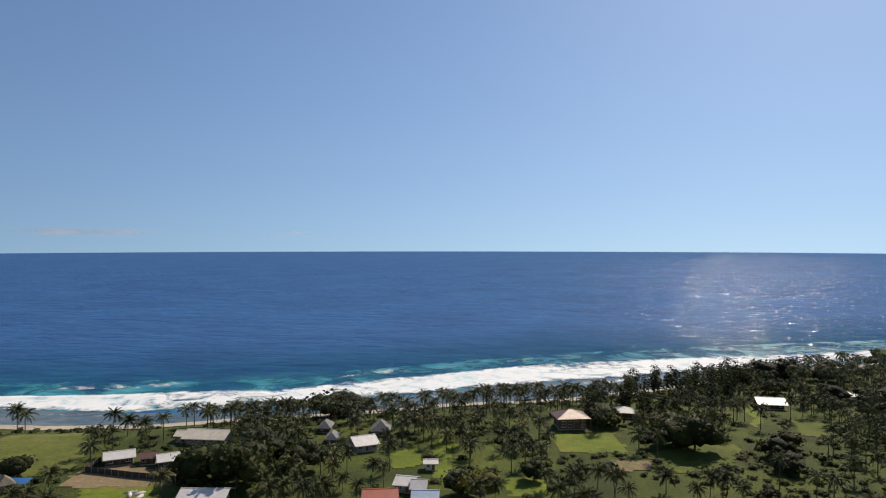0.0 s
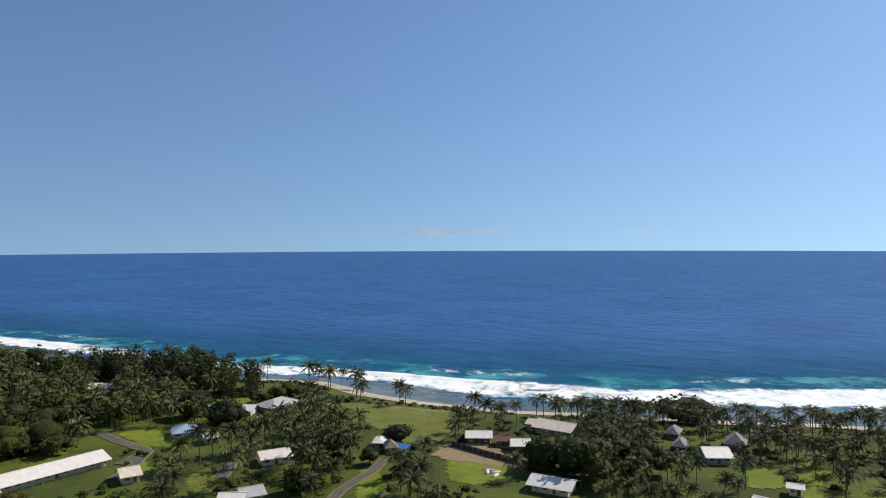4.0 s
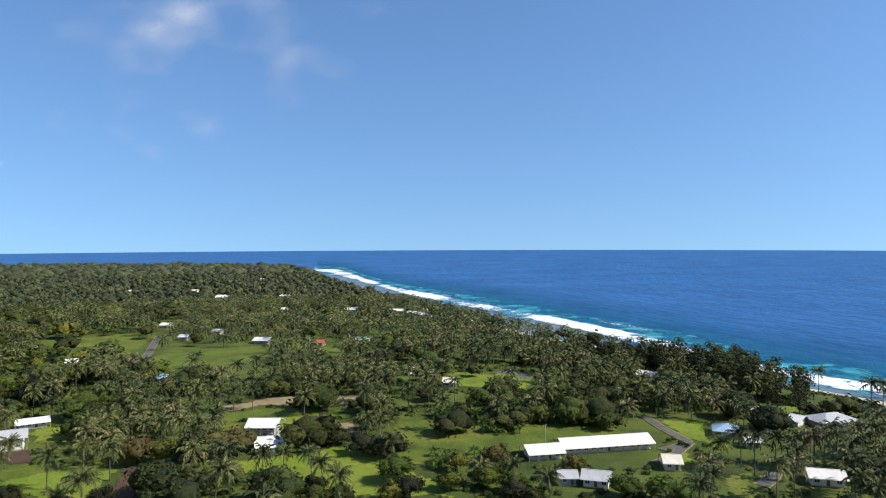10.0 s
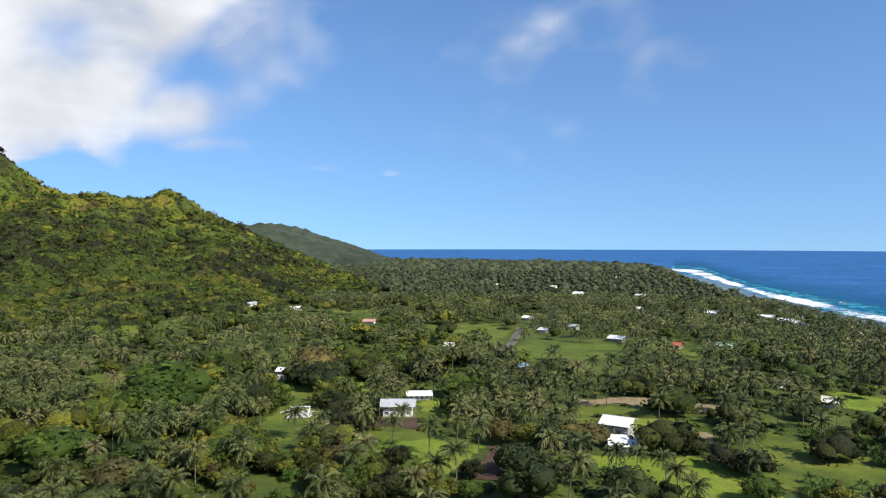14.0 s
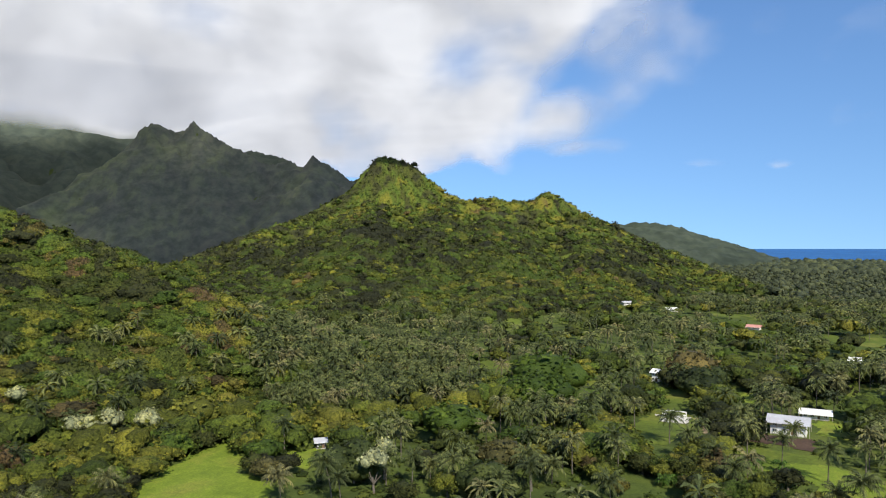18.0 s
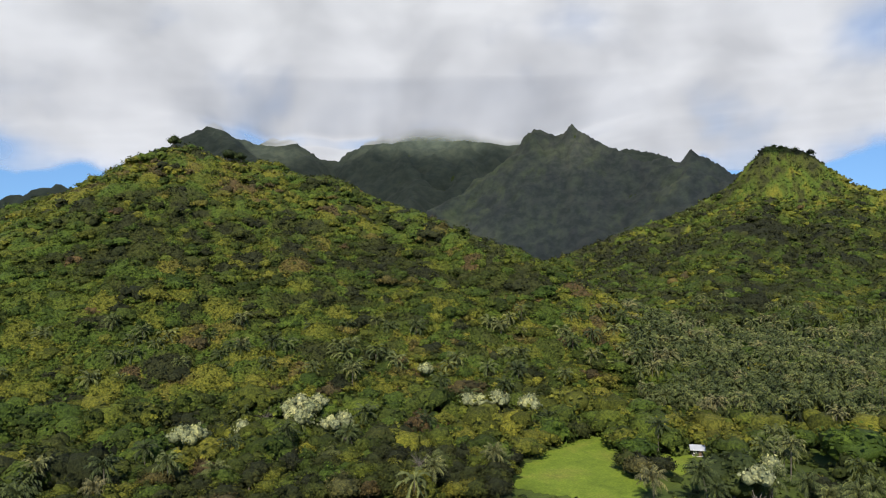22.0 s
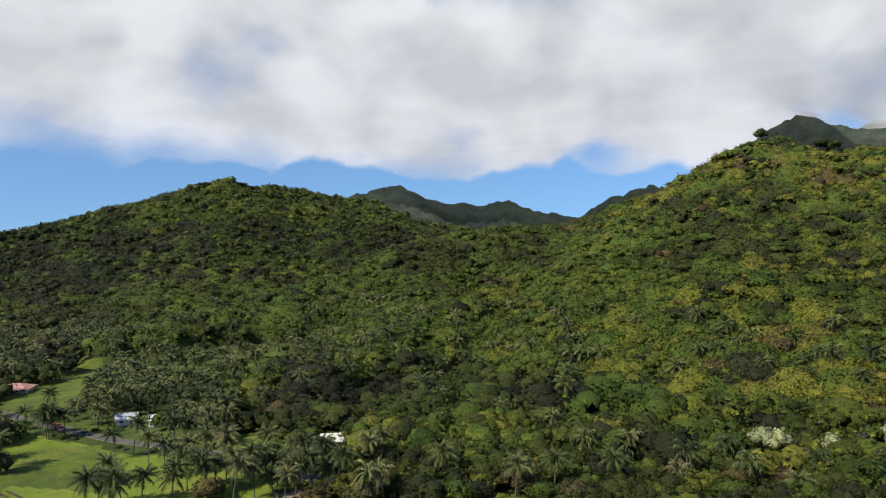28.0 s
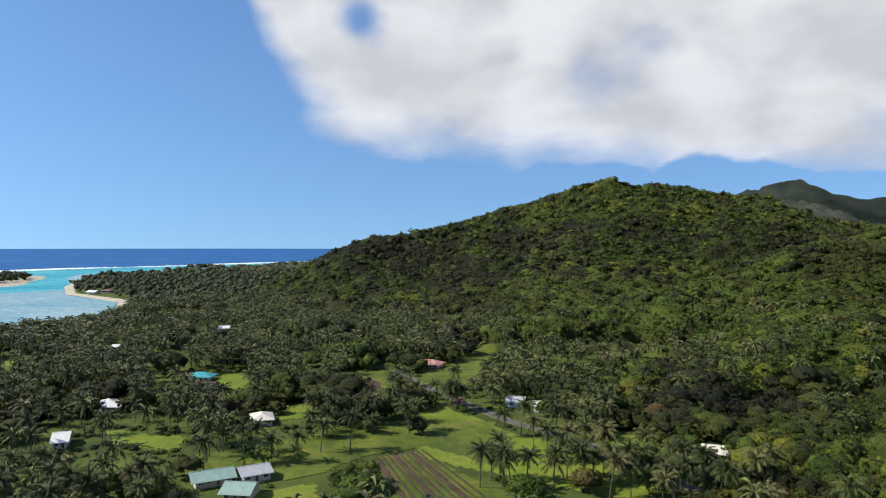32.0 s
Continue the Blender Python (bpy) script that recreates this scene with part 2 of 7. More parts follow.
SHORE = [(327.4, 531), (332.6, 482), (337.6, 431), (342.9, 388), (350, 352), (359, 335), (8.6, 320), (17.4, 321), (23.3, 322), (27.2, 332),
         (30.3, 341), (33.9, 359), (38.1, 396), (49.7, 439), (58, 520), (63.6, 577), (66.3, 640), (71.2, 757), (75.8, 989), (79.7, 1339), (81.4, 1712)]
BACK = [(83, 1950), (89, 2080), (96, 2200), (103, 2300), (108, 2500), (120, 3000), (150, 3400), (180, 3400), (205, 3200), (225, 2800), (238, 2500),
        (244, 2250), (246.5, 2050), (249, 1900), (252, 1720), (256, 1600), (260, 1520), (263.8, 1408), (264.6, 1243), (264.5, 1074), (262.3, 981),
        (261, 930), (261.4, 767), (263.8, 664), (266.7, 636), (270, 640), (277, 640), (285, 610), (300, 560), (315, 535)]
ISLAND = np.array([at(*p) for p in SHORE + BACK])
# ridge lines: bearing, distance, height of the tree tops on the crest; then the fall of the flanks and the rounding of the top
RIDGES = []
# the near hill: its two shoulders, and spurs towards the eye
RIDGES += [
    ([(180.7, 560, 154), (182.7, 555, 146), (184.7, 550, 133), (186.8, 545, 121), (188.9, 538, 109), (191.0, 530, 98), (193.2, 520, 88), (195.5, 505, 77), (197.8, 485, 63), (200.1, 465, 55),
      (202.4, 445, 48), (204.7, 425, 40), (207.1, 405, 33), (209.4, 385, 27), (214, 340, 18), (218, 300, 8)], 0.66, 8),
    ([(180.7, 560, 154), (178.8, 560, 150), (176.8, 560, 144), (174.1, 555, 143), (171.6, 545, 131), (169.8, 535, 129), (167.8, 528, 121), (165.9, 518, 113), (163.8, 505, 105), (161.7, 492, 98),
      (159.6, 478, 89), (157.4, 463, 82), (155.2, 448, 77), (152.9, 432, 68), (150.7, 415, 58), (148.8, 400, 49), (146.5, 380, 36), (143.7, 355, 22), (142, 330, 8)], 0.58, 10),
    ([(180.7, 560, 150), (181, 470, 100), (182, 390, 54), (184, 320, 20), (185, 270, 6)], 0.56, 20),
    ([(171.6, 545, 128), (172.5, 450, 84), (173.5, 370, 44), (174.5, 300, 14)], 0.50, 24),
    ([(163.8, 505, 102), (164, 420, 66), (165, 340, 30), (165.5, 285, 8)], 0.50, 24),
    ([(191, 530, 96), (193, 440, 58), (195, 360, 26), (196.5, 300, 8)], 0.56, 18),
]
# the ridge behind it, and the dark hill beyond
RIDGES += [
    ([(183, 620, 120), (189.7, 640, 118), (191, 645, 112), (193.2, 650, 104), (195.5, 650, 98), (197.8, 650, 95), (200.1, 645, 94), (202.4, 640, 92), (204.7, 630, 88), (209.4, 605, 76),
      (211.7, 590, 65), (214, 575, 55), (216.3, 560, 47), (218.5, 545, 42), (222.9, 520, 30), (227, 500, 23), (231, 480, 16), (233.5, 450, 6)], 0.60, 10),
    ([(204.7, 630, 86), (207, 540, 50), (210, 460, 22), (212, 400, 8)], 0.55, 18),
    ([(247.5, 880, 24), (246.5, 900, 38), (244.7, 880, 60), (242.4, 870, 80), (238, 880, 90), (234.6, 890, 103), (230.9, 900, 120), (226.9, 915, 140), (224.9, 925, 151), (222.8, 930, 160),
      (221.1, 940, 150), (218.4, 970, 157), (215.8, 980, 150), (214, 985, 140), (211.7, 995, 139), (208, 1050, 112), (200, 1150, 90)], 0.55, 12),
    ([(222.6, 930, 156), (223, 800, 100), (226, 680, 50), (228, 600, 18)], 0.46, 24), ([(236.3, 880, 94), (240, 760, 46), (243, 680, 14)], 0.42, 26),
    ([(230.9, 900, 116), (232, 780, 70), (234, 660, 26)], 0.46, 24), ([(215.8, 980, 146), (215, 850, 96), (216, 730, 56)], 0.48, 20),
]
RIDGES += [
    ([(218, 1700, 150), (214, 1700, 173), (211.7, 1700, 176), (209.3, 1700, 205), (207.5, 1700, 179), (205.2, 1700, 155), (202.4, 1700, 153), (200, 1700, 156), (197.3, 1700, 131), (194.6, 1700, 127), (188, 1700, 150)], 0.7, 8),
]
# the jagged mountain, with a spur to each side
RIDGES += [
    ([(161.1, 1350, 128), (160, 1380, 144), (157.4, 1410, 176), (154.7, 1450, 216), (153.8, 1480, 258), (152.8, 1490, 296), (151.6, 1495, 296), (150.6, 1500, 294), (149.9, 1500, 297), (149.3, 1500, 310), (148.6, 1490, 296), (145.9, 1450, 248),
      (143.6, 1420, 222), (141.5, 1390, 222), (140.5, 1380, 214), (140, 1370, 226), (139.5, 1370, 220), (138.3, 1360, 204), (136.7, 1350, 180), (134, 1250, 160)], 0.95, 4),
    ([(153.6, 1470, 250), (156, 1380, 150), (158.5, 1300, 88), (160, 1220, 30)], 0.8, 6), ([(145.9, 1450, 236), (147, 1320, 130), (148.5, 1200, 50)], 0.75, 8),
    ([(150.2, 1500, 280), (151.5, 1380, 160), (153, 1260, 70)], 0.85, 6), ([(141, 1380, 205), (143, 1270, 120), (145, 1160, 60)], 0.75, 8),
]
# the high ridge in the cloud
RIDGES += [
    ([(192, 2300, 200), (186, 2300, 260), (181.5, 2300, 330), (179.6, 2300, 400), (178.1, 2300, 438), (175.9, 2300, 392), (172.2, 2300, 395), (169.9, 2300, 335), (168, 2300, 322), (165.7, 2300, 398), (164.2, 2300, 430), (160.2, 2300, 445), (156, 2300, 430), (150, 2300, 420), (140, 2300, 300), (130, 2200, 200)], 0.75, 8),
    ([(178.1, 2300, 438), (174, 1900, 260), (172, 1500, 110)], 0.75, 10), ([(164, 2300, 425), (162, 2000, 260), (163, 1700, 120)], 0.75, 10),
    ([(171.8, 2300, 390), (169, 2020, 230), (168, 1750, 110)], 0.75, 8), ([(158, 2300, 425), (158, 2050, 280), (159, 1800, 150)], 0.8, 8),
]
# the green hill with a knob, running down to the plain
RIDGES += [
    ([(152, 850, 53), (148.3, 900, 62), (146.5, 930, 76), (143.6, 960, 99), (141.3, 980, 115), (139, 1000, 135), (136.9, 1010, 156), (135, 1005, 170), (132.1, 1000, 168), (130, 1000, 156), (127.8, 1000, 143), (125.7, 1000, 142), (123.6, 1000, 137), (121.9, 1000, 136),
      (120, 1000, 132), (118.5, 1000, 118), (117, 1000, 99), (115.9, 1000, 91), (114.2, 1000, 78), (112.1, 1000, 64), (110.6, 1000, 50), (107, 920, 28), (104, 850, 10)], 0.68, 8),
    ([(134.4, 1000, 160), (135.5, 850, 104), (137, 720, 56), (138.5, 600, 14)], 0.50, 18), ([(125.4, 1000, 138), (126, 840, 86), (126, 700, 42), (126, 590, 12)], 0.50, 18),
    ([(130, 1000, 150), (130.8, 830, 92), (132, 690, 44), (133, 590, 14)], 0.52, 16), ([(118.5, 1000, 114), (118, 850, 66), (117, 720, 32), (116, 620, 10)], 0.48, 20),
    ([(143.6, 960, 96), (144, 840, 58), (145, 740, 32)], 0.45, 20),
    ([(118, 2000, 112), (115.5, 2000, 110), (112.3, 2000, 108), (109.4, 2000, 72), (107.7, 2000, 46), (106, 2000, 20), (104.5, 1950, 6)], 0.35, 14),
]
# jagged crests standing out of the slopes
CRAGS = [([(153.8, 1490, 226), (153.5, 1490, 262), (152.8, 1493, 300), (152.1, 1494, 307), (151.4, 1496, 301), (150.2, 1499, 292), (149.8, 1497, 301), (149.3, 1491, 317), (148.8, 1485, 304),
           (147.7, 1471, 284), (145.8, 1448, 248), (144, 1426, 224), (143, 1415, 223), (141.9, 1401, 229), (141, 1389, 214), (140.5, 1386, 220), (140.2, 1384, 240), (139.6, 1379, 228), (138.9, 1374, 219), (138, 1367, 205), (136.7, 1360, 184)], 1.7, 2),
         ([(178.4, 2300, 436), (178, 2300, 446), (177.6, 2300, 434)], 1.4, 3),
         ([(136.5, 1010, 156), (135.5, 1005, 176), (134.8, 1000, 190), (133.5, 1000, 190), (132.1, 1000, 181), (130.9, 1000, 162), (130, 1000, 149)], 1.2, 4),
         ([(121.9, 1000, 128), (121.2, 1000, 138), (120.4, 1000, 136), (119.4, 1000, 124)], 1.0, 3)]
CRAG_XYZ = [(np.array([(*at(b, r), z) for b, r, z in pts]), fall, top) for pts, fall, top in CRAGS]
RIDGE_XYZ = [(np.array([(*at(b, r), z) for b, r, z in pts]), fall, top) for pts, fall, top in RIDGES]


def inland(x, y):
    """Distance to the shore, positive on land."""
    best, inside = np.full(x.shape, 1e9), np.zeros(x.shape, bool)
    for (ax, ay), (bx, by) in zip(ISLAND, np.roll(ISLAND, -1, 0)):
        ex, ey = bx - ax, by - ay
        u = np.clip(((x - ax) * ex + (y - ay) * ey) / (ex * ex + ey * ey), 0, 1)
        best = np.minimum(best, np.hypot(x - ax - u * ex, y - ay - u * ey))
        if ay != by:
            inside ^= ((ay > y) != (by > y)) & (x < ax + (y - ay) * ex / ey)
    return np.where(inside, best, -best)


def crests(x, y, ridges, hill):
    for pts, fall, top in ridges:
        for a, b in zip(pts[:-1], pts[1:]):
            e = b - a
            u = np.clip(((x - a[0]) * e[0] + (y - a[1]) * e[1]) / (e[0] ** 2 + e[1] ** 2), 0, 1)
            s = np.hypot(x - a[0] - u * e[0], y - a[1] - u * e[1])
            hill = np.maximum(hill, a[2] + u * e[2] - fall * (np.sqrt(s * s + top * top) - top))
    return hill


def height(x, y):
    x, y = np.asarray(x, float), np.asarray(y, float)
    d = inland(x, y)
    z = np.where(d > 0, np.minimum(5.0, 0.16 * d) + 0.6 * (fbm(x / 70, y / 70, 3, 5) - 0.5) * np.clip(d / 40, 0, 1), np.maximum(-4.0, 0.08 * d))
    hill = crests(x, y, RIDGE_XYZ, np.zeros(x.shape))
    hill = hill - 8.0 * np.clip((hill - 6) / 30, 0, 1) * np.clip((1180 - np.hypot(x, y)) / 60, 0, 1)
    body = np.clip((hill - 8) / 60, 0, 1)
    gully = np.abs(fbm(x / 95, y / 95, 4, 3) - 0.5) * 2
    hill = hill - body * gully * 0.10 * np.clip(hill, 0, 220) * np.clip(np.hypot(x, y) / 900 - 0.3, 0, 1)
    crag = np.clip((hill - 90) / 90, 0, 1) * np.clip((np.hypot(x, y) - 1080) / 200, 0, 1)
    hill = hill + crag * (22 * (fbm(x / 48, y / 48, 4, 13) - 0.5) - 26 * np.abs(fbm(x / 105, y / 105, 3, 14) - 0.5) * 2 + 6)
    hill = crests(x, y, CRAG_XYZ, hill)
    foot = np.clip(hill - z, 0, None)
    return np.where(d > 0, z + foot, z)


def spot(x, y):
    return float(height(np.array([x]), np.array([y]))[0])


def mesh_from(name, verts, tris, tint=None, smooth=False):
    """One mesh from arrays of corners and triangles."""
    me = bpy.data.meshes.new(name)
    v, f = np.asarray(verts, np.float32), np.asarray(tris, np.int32)
    k = f.shape[1]
    me.vertices.add(len(v))
    me.vertices.foreach_set("co", v.ravel())
    me.loops.add(f.size)
    me.loops.foreach_set("vertex_index", f.ravel())
    me.polygons.add(len(f))
    me.polygons.foreach_set("loop_start", np.arange(0, f.size, k, dtype=np.int32))
    me.polygons.foreach_set("loop_total", np.full(len(f), k, np.int32))
    if smooth:
        me.polygons.foreach_set("use_smooth", np.ones(len(f), bool))
    if tint is not None:
        me.attributes.new("tint", "FLOAT", "POINT").data.foreach_set("value", np.asarray(tint, np.float32))
    me.update(calc_edges=True)
    return me


def sheet(name, rings, mat, smooth=True):
    """A surface through rows of points."""
    rings = np.asarray(rings, float)
    r, c = rings.shape[:2]
    i = np.arange(r * c).reshape(r, c)
    q = np.stack([i[:-1, :-1], i[:-1, 1:], i[1:, 1:], i[1:, :-1]], -1).reshape(-1, 4)
    me = mesh_from(name, rings.reshape(-1, 3), q, None, smooth)
    me.materials.append(mat)
    return new(name, me)


radii = np.concatenate([[0.01], np.linspace(40, 180, 6), np.geomspace(190, 3500, 150)])
turns = np.linspace(0, 2 * math.pi, 421)
gx, gy = -radii[:, None] * np.sin(turns), radii[:, None] * np.cos(turns)
land = sheet("ground", np.stack([gx, gy, height(gx, gy)], -1), M_GROUND)
tagged(land, "green island ground rising from a flat coast to hills", "ground", kind="structure")


# ---------------------------------------------------------------- plan of houses, clearings and roads
# house: x, y, length, depth, turn, storeys, roof, wall, form
HOUSES = []
HOUSES += [
    (-109, 233, 9.9, 8, 25, 1, 'white', 'dark', 'gable'), (-91, 231, 8.9, 8, 27, 1, 'white', 'dark', 'gable'), (-99, 233, 6.0, 6, 13, 1, 'brown', 'dark', 'gable'),
    (-87, 258, 16.4, 11, 354, 1, 'cream', 'grey', 'gable'), (-97, 259, 3.2, 7, 359, 1, 'cream', 'grey', 'gable'), (-68, 198, 13.9, 9, 0, 1, 'white', 'white', 'gable'),
    (-29, 250, 9.2, 11, 25, 1, 'white', 'grey', 'gable'), (-46, 272, 5.3, 8, 359, 1, 'slate', 'brown', 'cone'), (-41, 257, 4.9, 8, 1, 1, 'slate', 'brown', 'cone'),
    (-24, 269, 7.5, 9, 2, 1, 'slate', 'brown', 'cone'), (-11, 209, 6.4, 8, 347, 1, 'white', 'grey', 'gable'), (-7, 206, 5.0, 8, 356, 1, 'grey', 'grey', 'gable'),
    (-18, 198, 10.3, 8, 5, 1, 'red', 'cream', 'gable'), (-5, 197, 7.9, 8, 359, 1, 'blue', 'white', 'gable'),
]
HOUSES += [
    (51, 278, 13.4, 11, 6, 2, 'brown', 'brown', 'hip'), (77, 295, 8.7, 9, 347, 1, 'grey', 'brown', 'hip'), (147, 312, 12.7, 11, 351, 1, 'white', 'dark', 'gable'),
    (192, 325, 4.6, 8, 358, 1, 'white', 'white', 'gable'), (-4, 227, 2.6, 4, 1, 1, 'white', 'white', 'gable'), (-214, 111, 13.1, 10, 82, 1, 'white', 'cream', 'gable'),
    (-215, 136, 34.2, 11, 82, 1, 'white', 'cream', 'gable'), (-184, 114, 9.0, 9, 54, 1, 'grey', 'white', 'gable'), (-188, 106, 6.3, 7, 69, 1, 'grey', 'grey', 'gable'),
    (-213, 189, 10.6, 10, 51, 1, 'blue', 'blue', 'hip'), (-222, 223, 20.9, 9, 23, 1, 'white', 'white', 'gable'), (-211, 239, 18.3, 12, 86, 1, 'grey', 'grey', 'hip'),
    (-161, 180, 10.8, 9, 55, 1, 'white', 'white', 'gable'), (-144, 144, 7.7, 8, 32, 1, 'white', 'grey', 'gable'),
]
HOUSES += [
    (-143, 150, 7.2, 8, 58, 1, 'grey', 'grey', 'gable'), (-149, 133, 8.4, 8, 3, 1, 'pink', 'cream', 'gable'), (-333, 120, 7.3, 9, 68, 1, 'cream', 'cream', 'gable'),
    (-138, 211, 5.0, 8, 23, 1, 'white', 'grey', 'hip'), (-132, 208, 3.9, 6, 42, 1, 'thatch', 'brown', 'cone'), (-189, 145, 6.4, 9, 63, 1, 'cream', 'cream', 'gable'),
    (-314, 226, 11.7, 9, 28, 1, 'white', 'white', 'gable'), (-371, 110, 4.0, 6, 109, 1, 'white', 'white', 'gable'), (-198, 187, 6.0, 7, 58, 1, 'grey', 'grey', 'gable'),
    (-273, 23, 12.2, 11, 70, 2, 'white', 'grey', 'gable'), (-255, 24, 12.5, 12, 88, 1, 'white', 'white', 'gable'), (-397, -19, 7.7, 9, 108, 1, 'blue', 'white', 'hip'),
    (-519, 43, 12.6, 10, 63, 1, 'white', 'grey', 'gable'), (-493, 80, 7.5, 9, 61, 1, 'red', 'red', 'gable'),
]
HOUSES += [
    (-710, 150, 17.2, 10, 61, 1, 'white', 'white', 'gable'), (-683, 190, 14.2, 9, 62, 1, 'white', 'white', 'gable'), (-656, 199, 13.7, 9, 63, 1, 'white', 'white', 'gable'),
    (-636, 206, 10.7, 9, 66, 1, 'white', 'white', 'gable'), (-640, -26, 11.4, 9, 63, 1, 'white', 'white', 'gable'), (-580, 13, 8.1, 9, 63, 1, 'white', 'grey', 'gable'),
    (-939, 27, 14.1, 9, 61, 1, 'white', 'white', 'gable'), (-918, 104, 14.4, 9, 61, 1, 'white', 'white', 'gable'), (-557, -11, 8.1, 8, 63, 1, 'white', 'grey', 'gable'),
    (-1314, 108, 7.7, 9, 68, 1, 'white', 'white', 'gable'), (-497, 112, 10.2, 8, 60, 1, 'green', 'white', 'gable'), (-1059, -7, 11.2, 9, 66, 1, 'cream', 'white', 'gable'),
    (-739, 84, 8.6, 9, 62, 1, 'white', 'white', 'gable'), (-1078, -89, 15.3, 9, 62, 1, 'white', 'white', 'gable'),
]
HOUSES += [
    (-287, -67, 14.8, 10, 99, 2, 'grey', 'white', 'gable'), (-317, -64, 12.2, 7, 103, 1, 'white', 'white', 'gable'), (-350, -145, 4.6, 8, 92, 2, 'white', 'white', 'gable'),
    (-465, -73, 7.1, 9, 96, 1, 'white', 'white', 'gable'), (-681, -267, 13.2, 8, 134, 1, 'white', 'white', 'gable'), (-592, -164, 11.6, 8, 92, 1, 'pink', 'white', 'gable'),
    # the one at (-164, -194) is a shelter; dark walls paint the shade beneath
    (-621, -288, 10.7, 7, 152, 1, 'grey', 'white', 'gable'), (-921, 23, 13.4, 8, 92, 1, 'white', 'white', 'gable'), (-164, -194, 3.7, 5, 146, 1, 'grey', 'dark', 'gable'),
    (145, -211, 9.6, 9, 216, 1, 'cream', 'white', 'gable'), (239, -200, 8.7, 9, 228, 1, 'grey', 'white', 'gable'), (226, -204, 8.0, 9, 232, 1, 'white', 'white', 'gable'),
    (338, -218, 15.3, 11, 216, 1, 'pink', 'cream', 'hip'), (330, -47, 12.8, 12, 247, 1, 'white', 'white', 'hip'),
]
HOUSES += [
    (272, -95, 9.1, 12, 254, 1, 'cream', 'white', 'hip'), (282, -25, 6.0, 12, 256, 1, 'white', 'white', 'gable'), (214, -59, 13.1, 9, 265, 1, 'green', 'cream', 'gable'),
    (211, -71, 10.0, 9, 267, 1, 'grey', 'white', 'gable'), (198, -63, 9.4, 10, 231, 1, 'green', 'cream', 'gable'), (372, -97, 14.4, 9, 233, 1, 'teal', 'white', 'hip'),
    (347, -93, 10.2, 8, 236, 1, 'brown', 'cream', 'gable'), (356, -31, 5.3, 7, 248, 1, 'white', 'white', 'gable'), (557, -164, 8.8, 9, 241, 1, 'white', 'white', 'gable'),
    (499, -76, 4.7, 7, 240, 1, 'white', 'white', 'gable'), (1039, -130, 18.0, 10, 211, 1, 'white', 'white', 'gable'),
    (1025, -146, 18.0, 10, 211, 1, 'brown', 'brown', 'hip'), (-293, -441, 10, 8, 150, 1, 'grey', 'white', 'gable'),
]
FIELDS = []
FIELDS += [
    ('sport', [(38.1, 327), (33.9, 319), (27.0, 311), (27.1, 278), (28.0, 254), (32.1, 267), (35.3, 288)]),
    ('sport', [(32.6, 325), (27.2, 298), (26.8, 278), (28.5, 257), (30.6, 255), (32.7, 259)]), ('dirt', [(28.0, 254), (24.2, 256), (21.6, 240), (25.4, 231), (28.3, 243)]),
    ('dirt', [(28.5, 252), (21.6, 235), (21.2, 225), (25.5, 229), (29.6, 238)]), ('lawn', [(28.3, 241), (23.3, 233), (21.2, 230), (23.7, 211), (27.8, 212)]),
    ('lawn', [(0.7, 265), (358.7, 263), (359.2, 216), (1.3, 219), (1.0, 245)]), ('lawn', [(351.0, 273), (345.7, 276), (344.9, 250), (350.7, 247)]),
    ('lawn', [(355.5, 222), (351.8, 219), (351.4, 203), (354.8, 202)]),
]
FIELDS += [
    ('meadow', [(356.9, 263), (355.5, 263), (356.0, 217), (356.9, 219)]), ('lawn', [(4.4, 246), (1.8, 256), (1.6, 233), (4.4, 225)]),
    ('lawn', [(336.4, 341), (335.4, 344), (335.4, 302), (336.4, 309)]), ('meadow', [(333.3, 332), (330.7, 330), (331.1, 301), (333.3, 299)]),
    ('dirt', [(346.4, 242), (343.3, 248), (342.9, 234), (346.0, 229)]), ('meadow', [(343.3, 256), (338.7, 278), (336.3, 275), (337.1, 246), (341.6, 233)]),
    ('lawn', [(53.6, 300), (49.7, 306), (49.3, 284), (46.0, 274), (48.8, 263), (52.2, 280)]), ('lawn', [(52.5, 259), (50.6, 257), (50.4, 243), (52.9, 249)]),
]
FIELDS += [
    ('meadow', [(74.7, 300), (70.2, 278), (63.7, 282), (58.6, 284), (54.9, 277), (60.8, 262), (63.7, 255), (66.1, 245), (70.6, 228), (74.8, 238)]),
    ('lawn', [(71.3, 383), (69.1, 389), (64.0, 373), (64.0, 342), (69.5, 351)]), ('lawn', [(66.0, 379), (63.6, 380), (63.8, 344), (66.2, 347)]),
    ('lawn', [(47.9, 348), (43.7, 346), (43.2, 331), (46.9, 329)]), ('lawn', [(35.3, 227), (32.8, 237), (33.0, 202), (35.5, 201)]),
    ('meadow', [(48.8, 233), (46.0, 244), (45.6, 220), (48.3, 216)]), ('meadow', [(96.2, 611), (94.3, 609), (93.8, 549), (94.9, 499), (96.2, 502)]),
    ('meadow', [(94.0, 476), (92.1, 503), (85.2, 507), (84.7, 452), (89.5, 430), (93.2, 423)]),
]
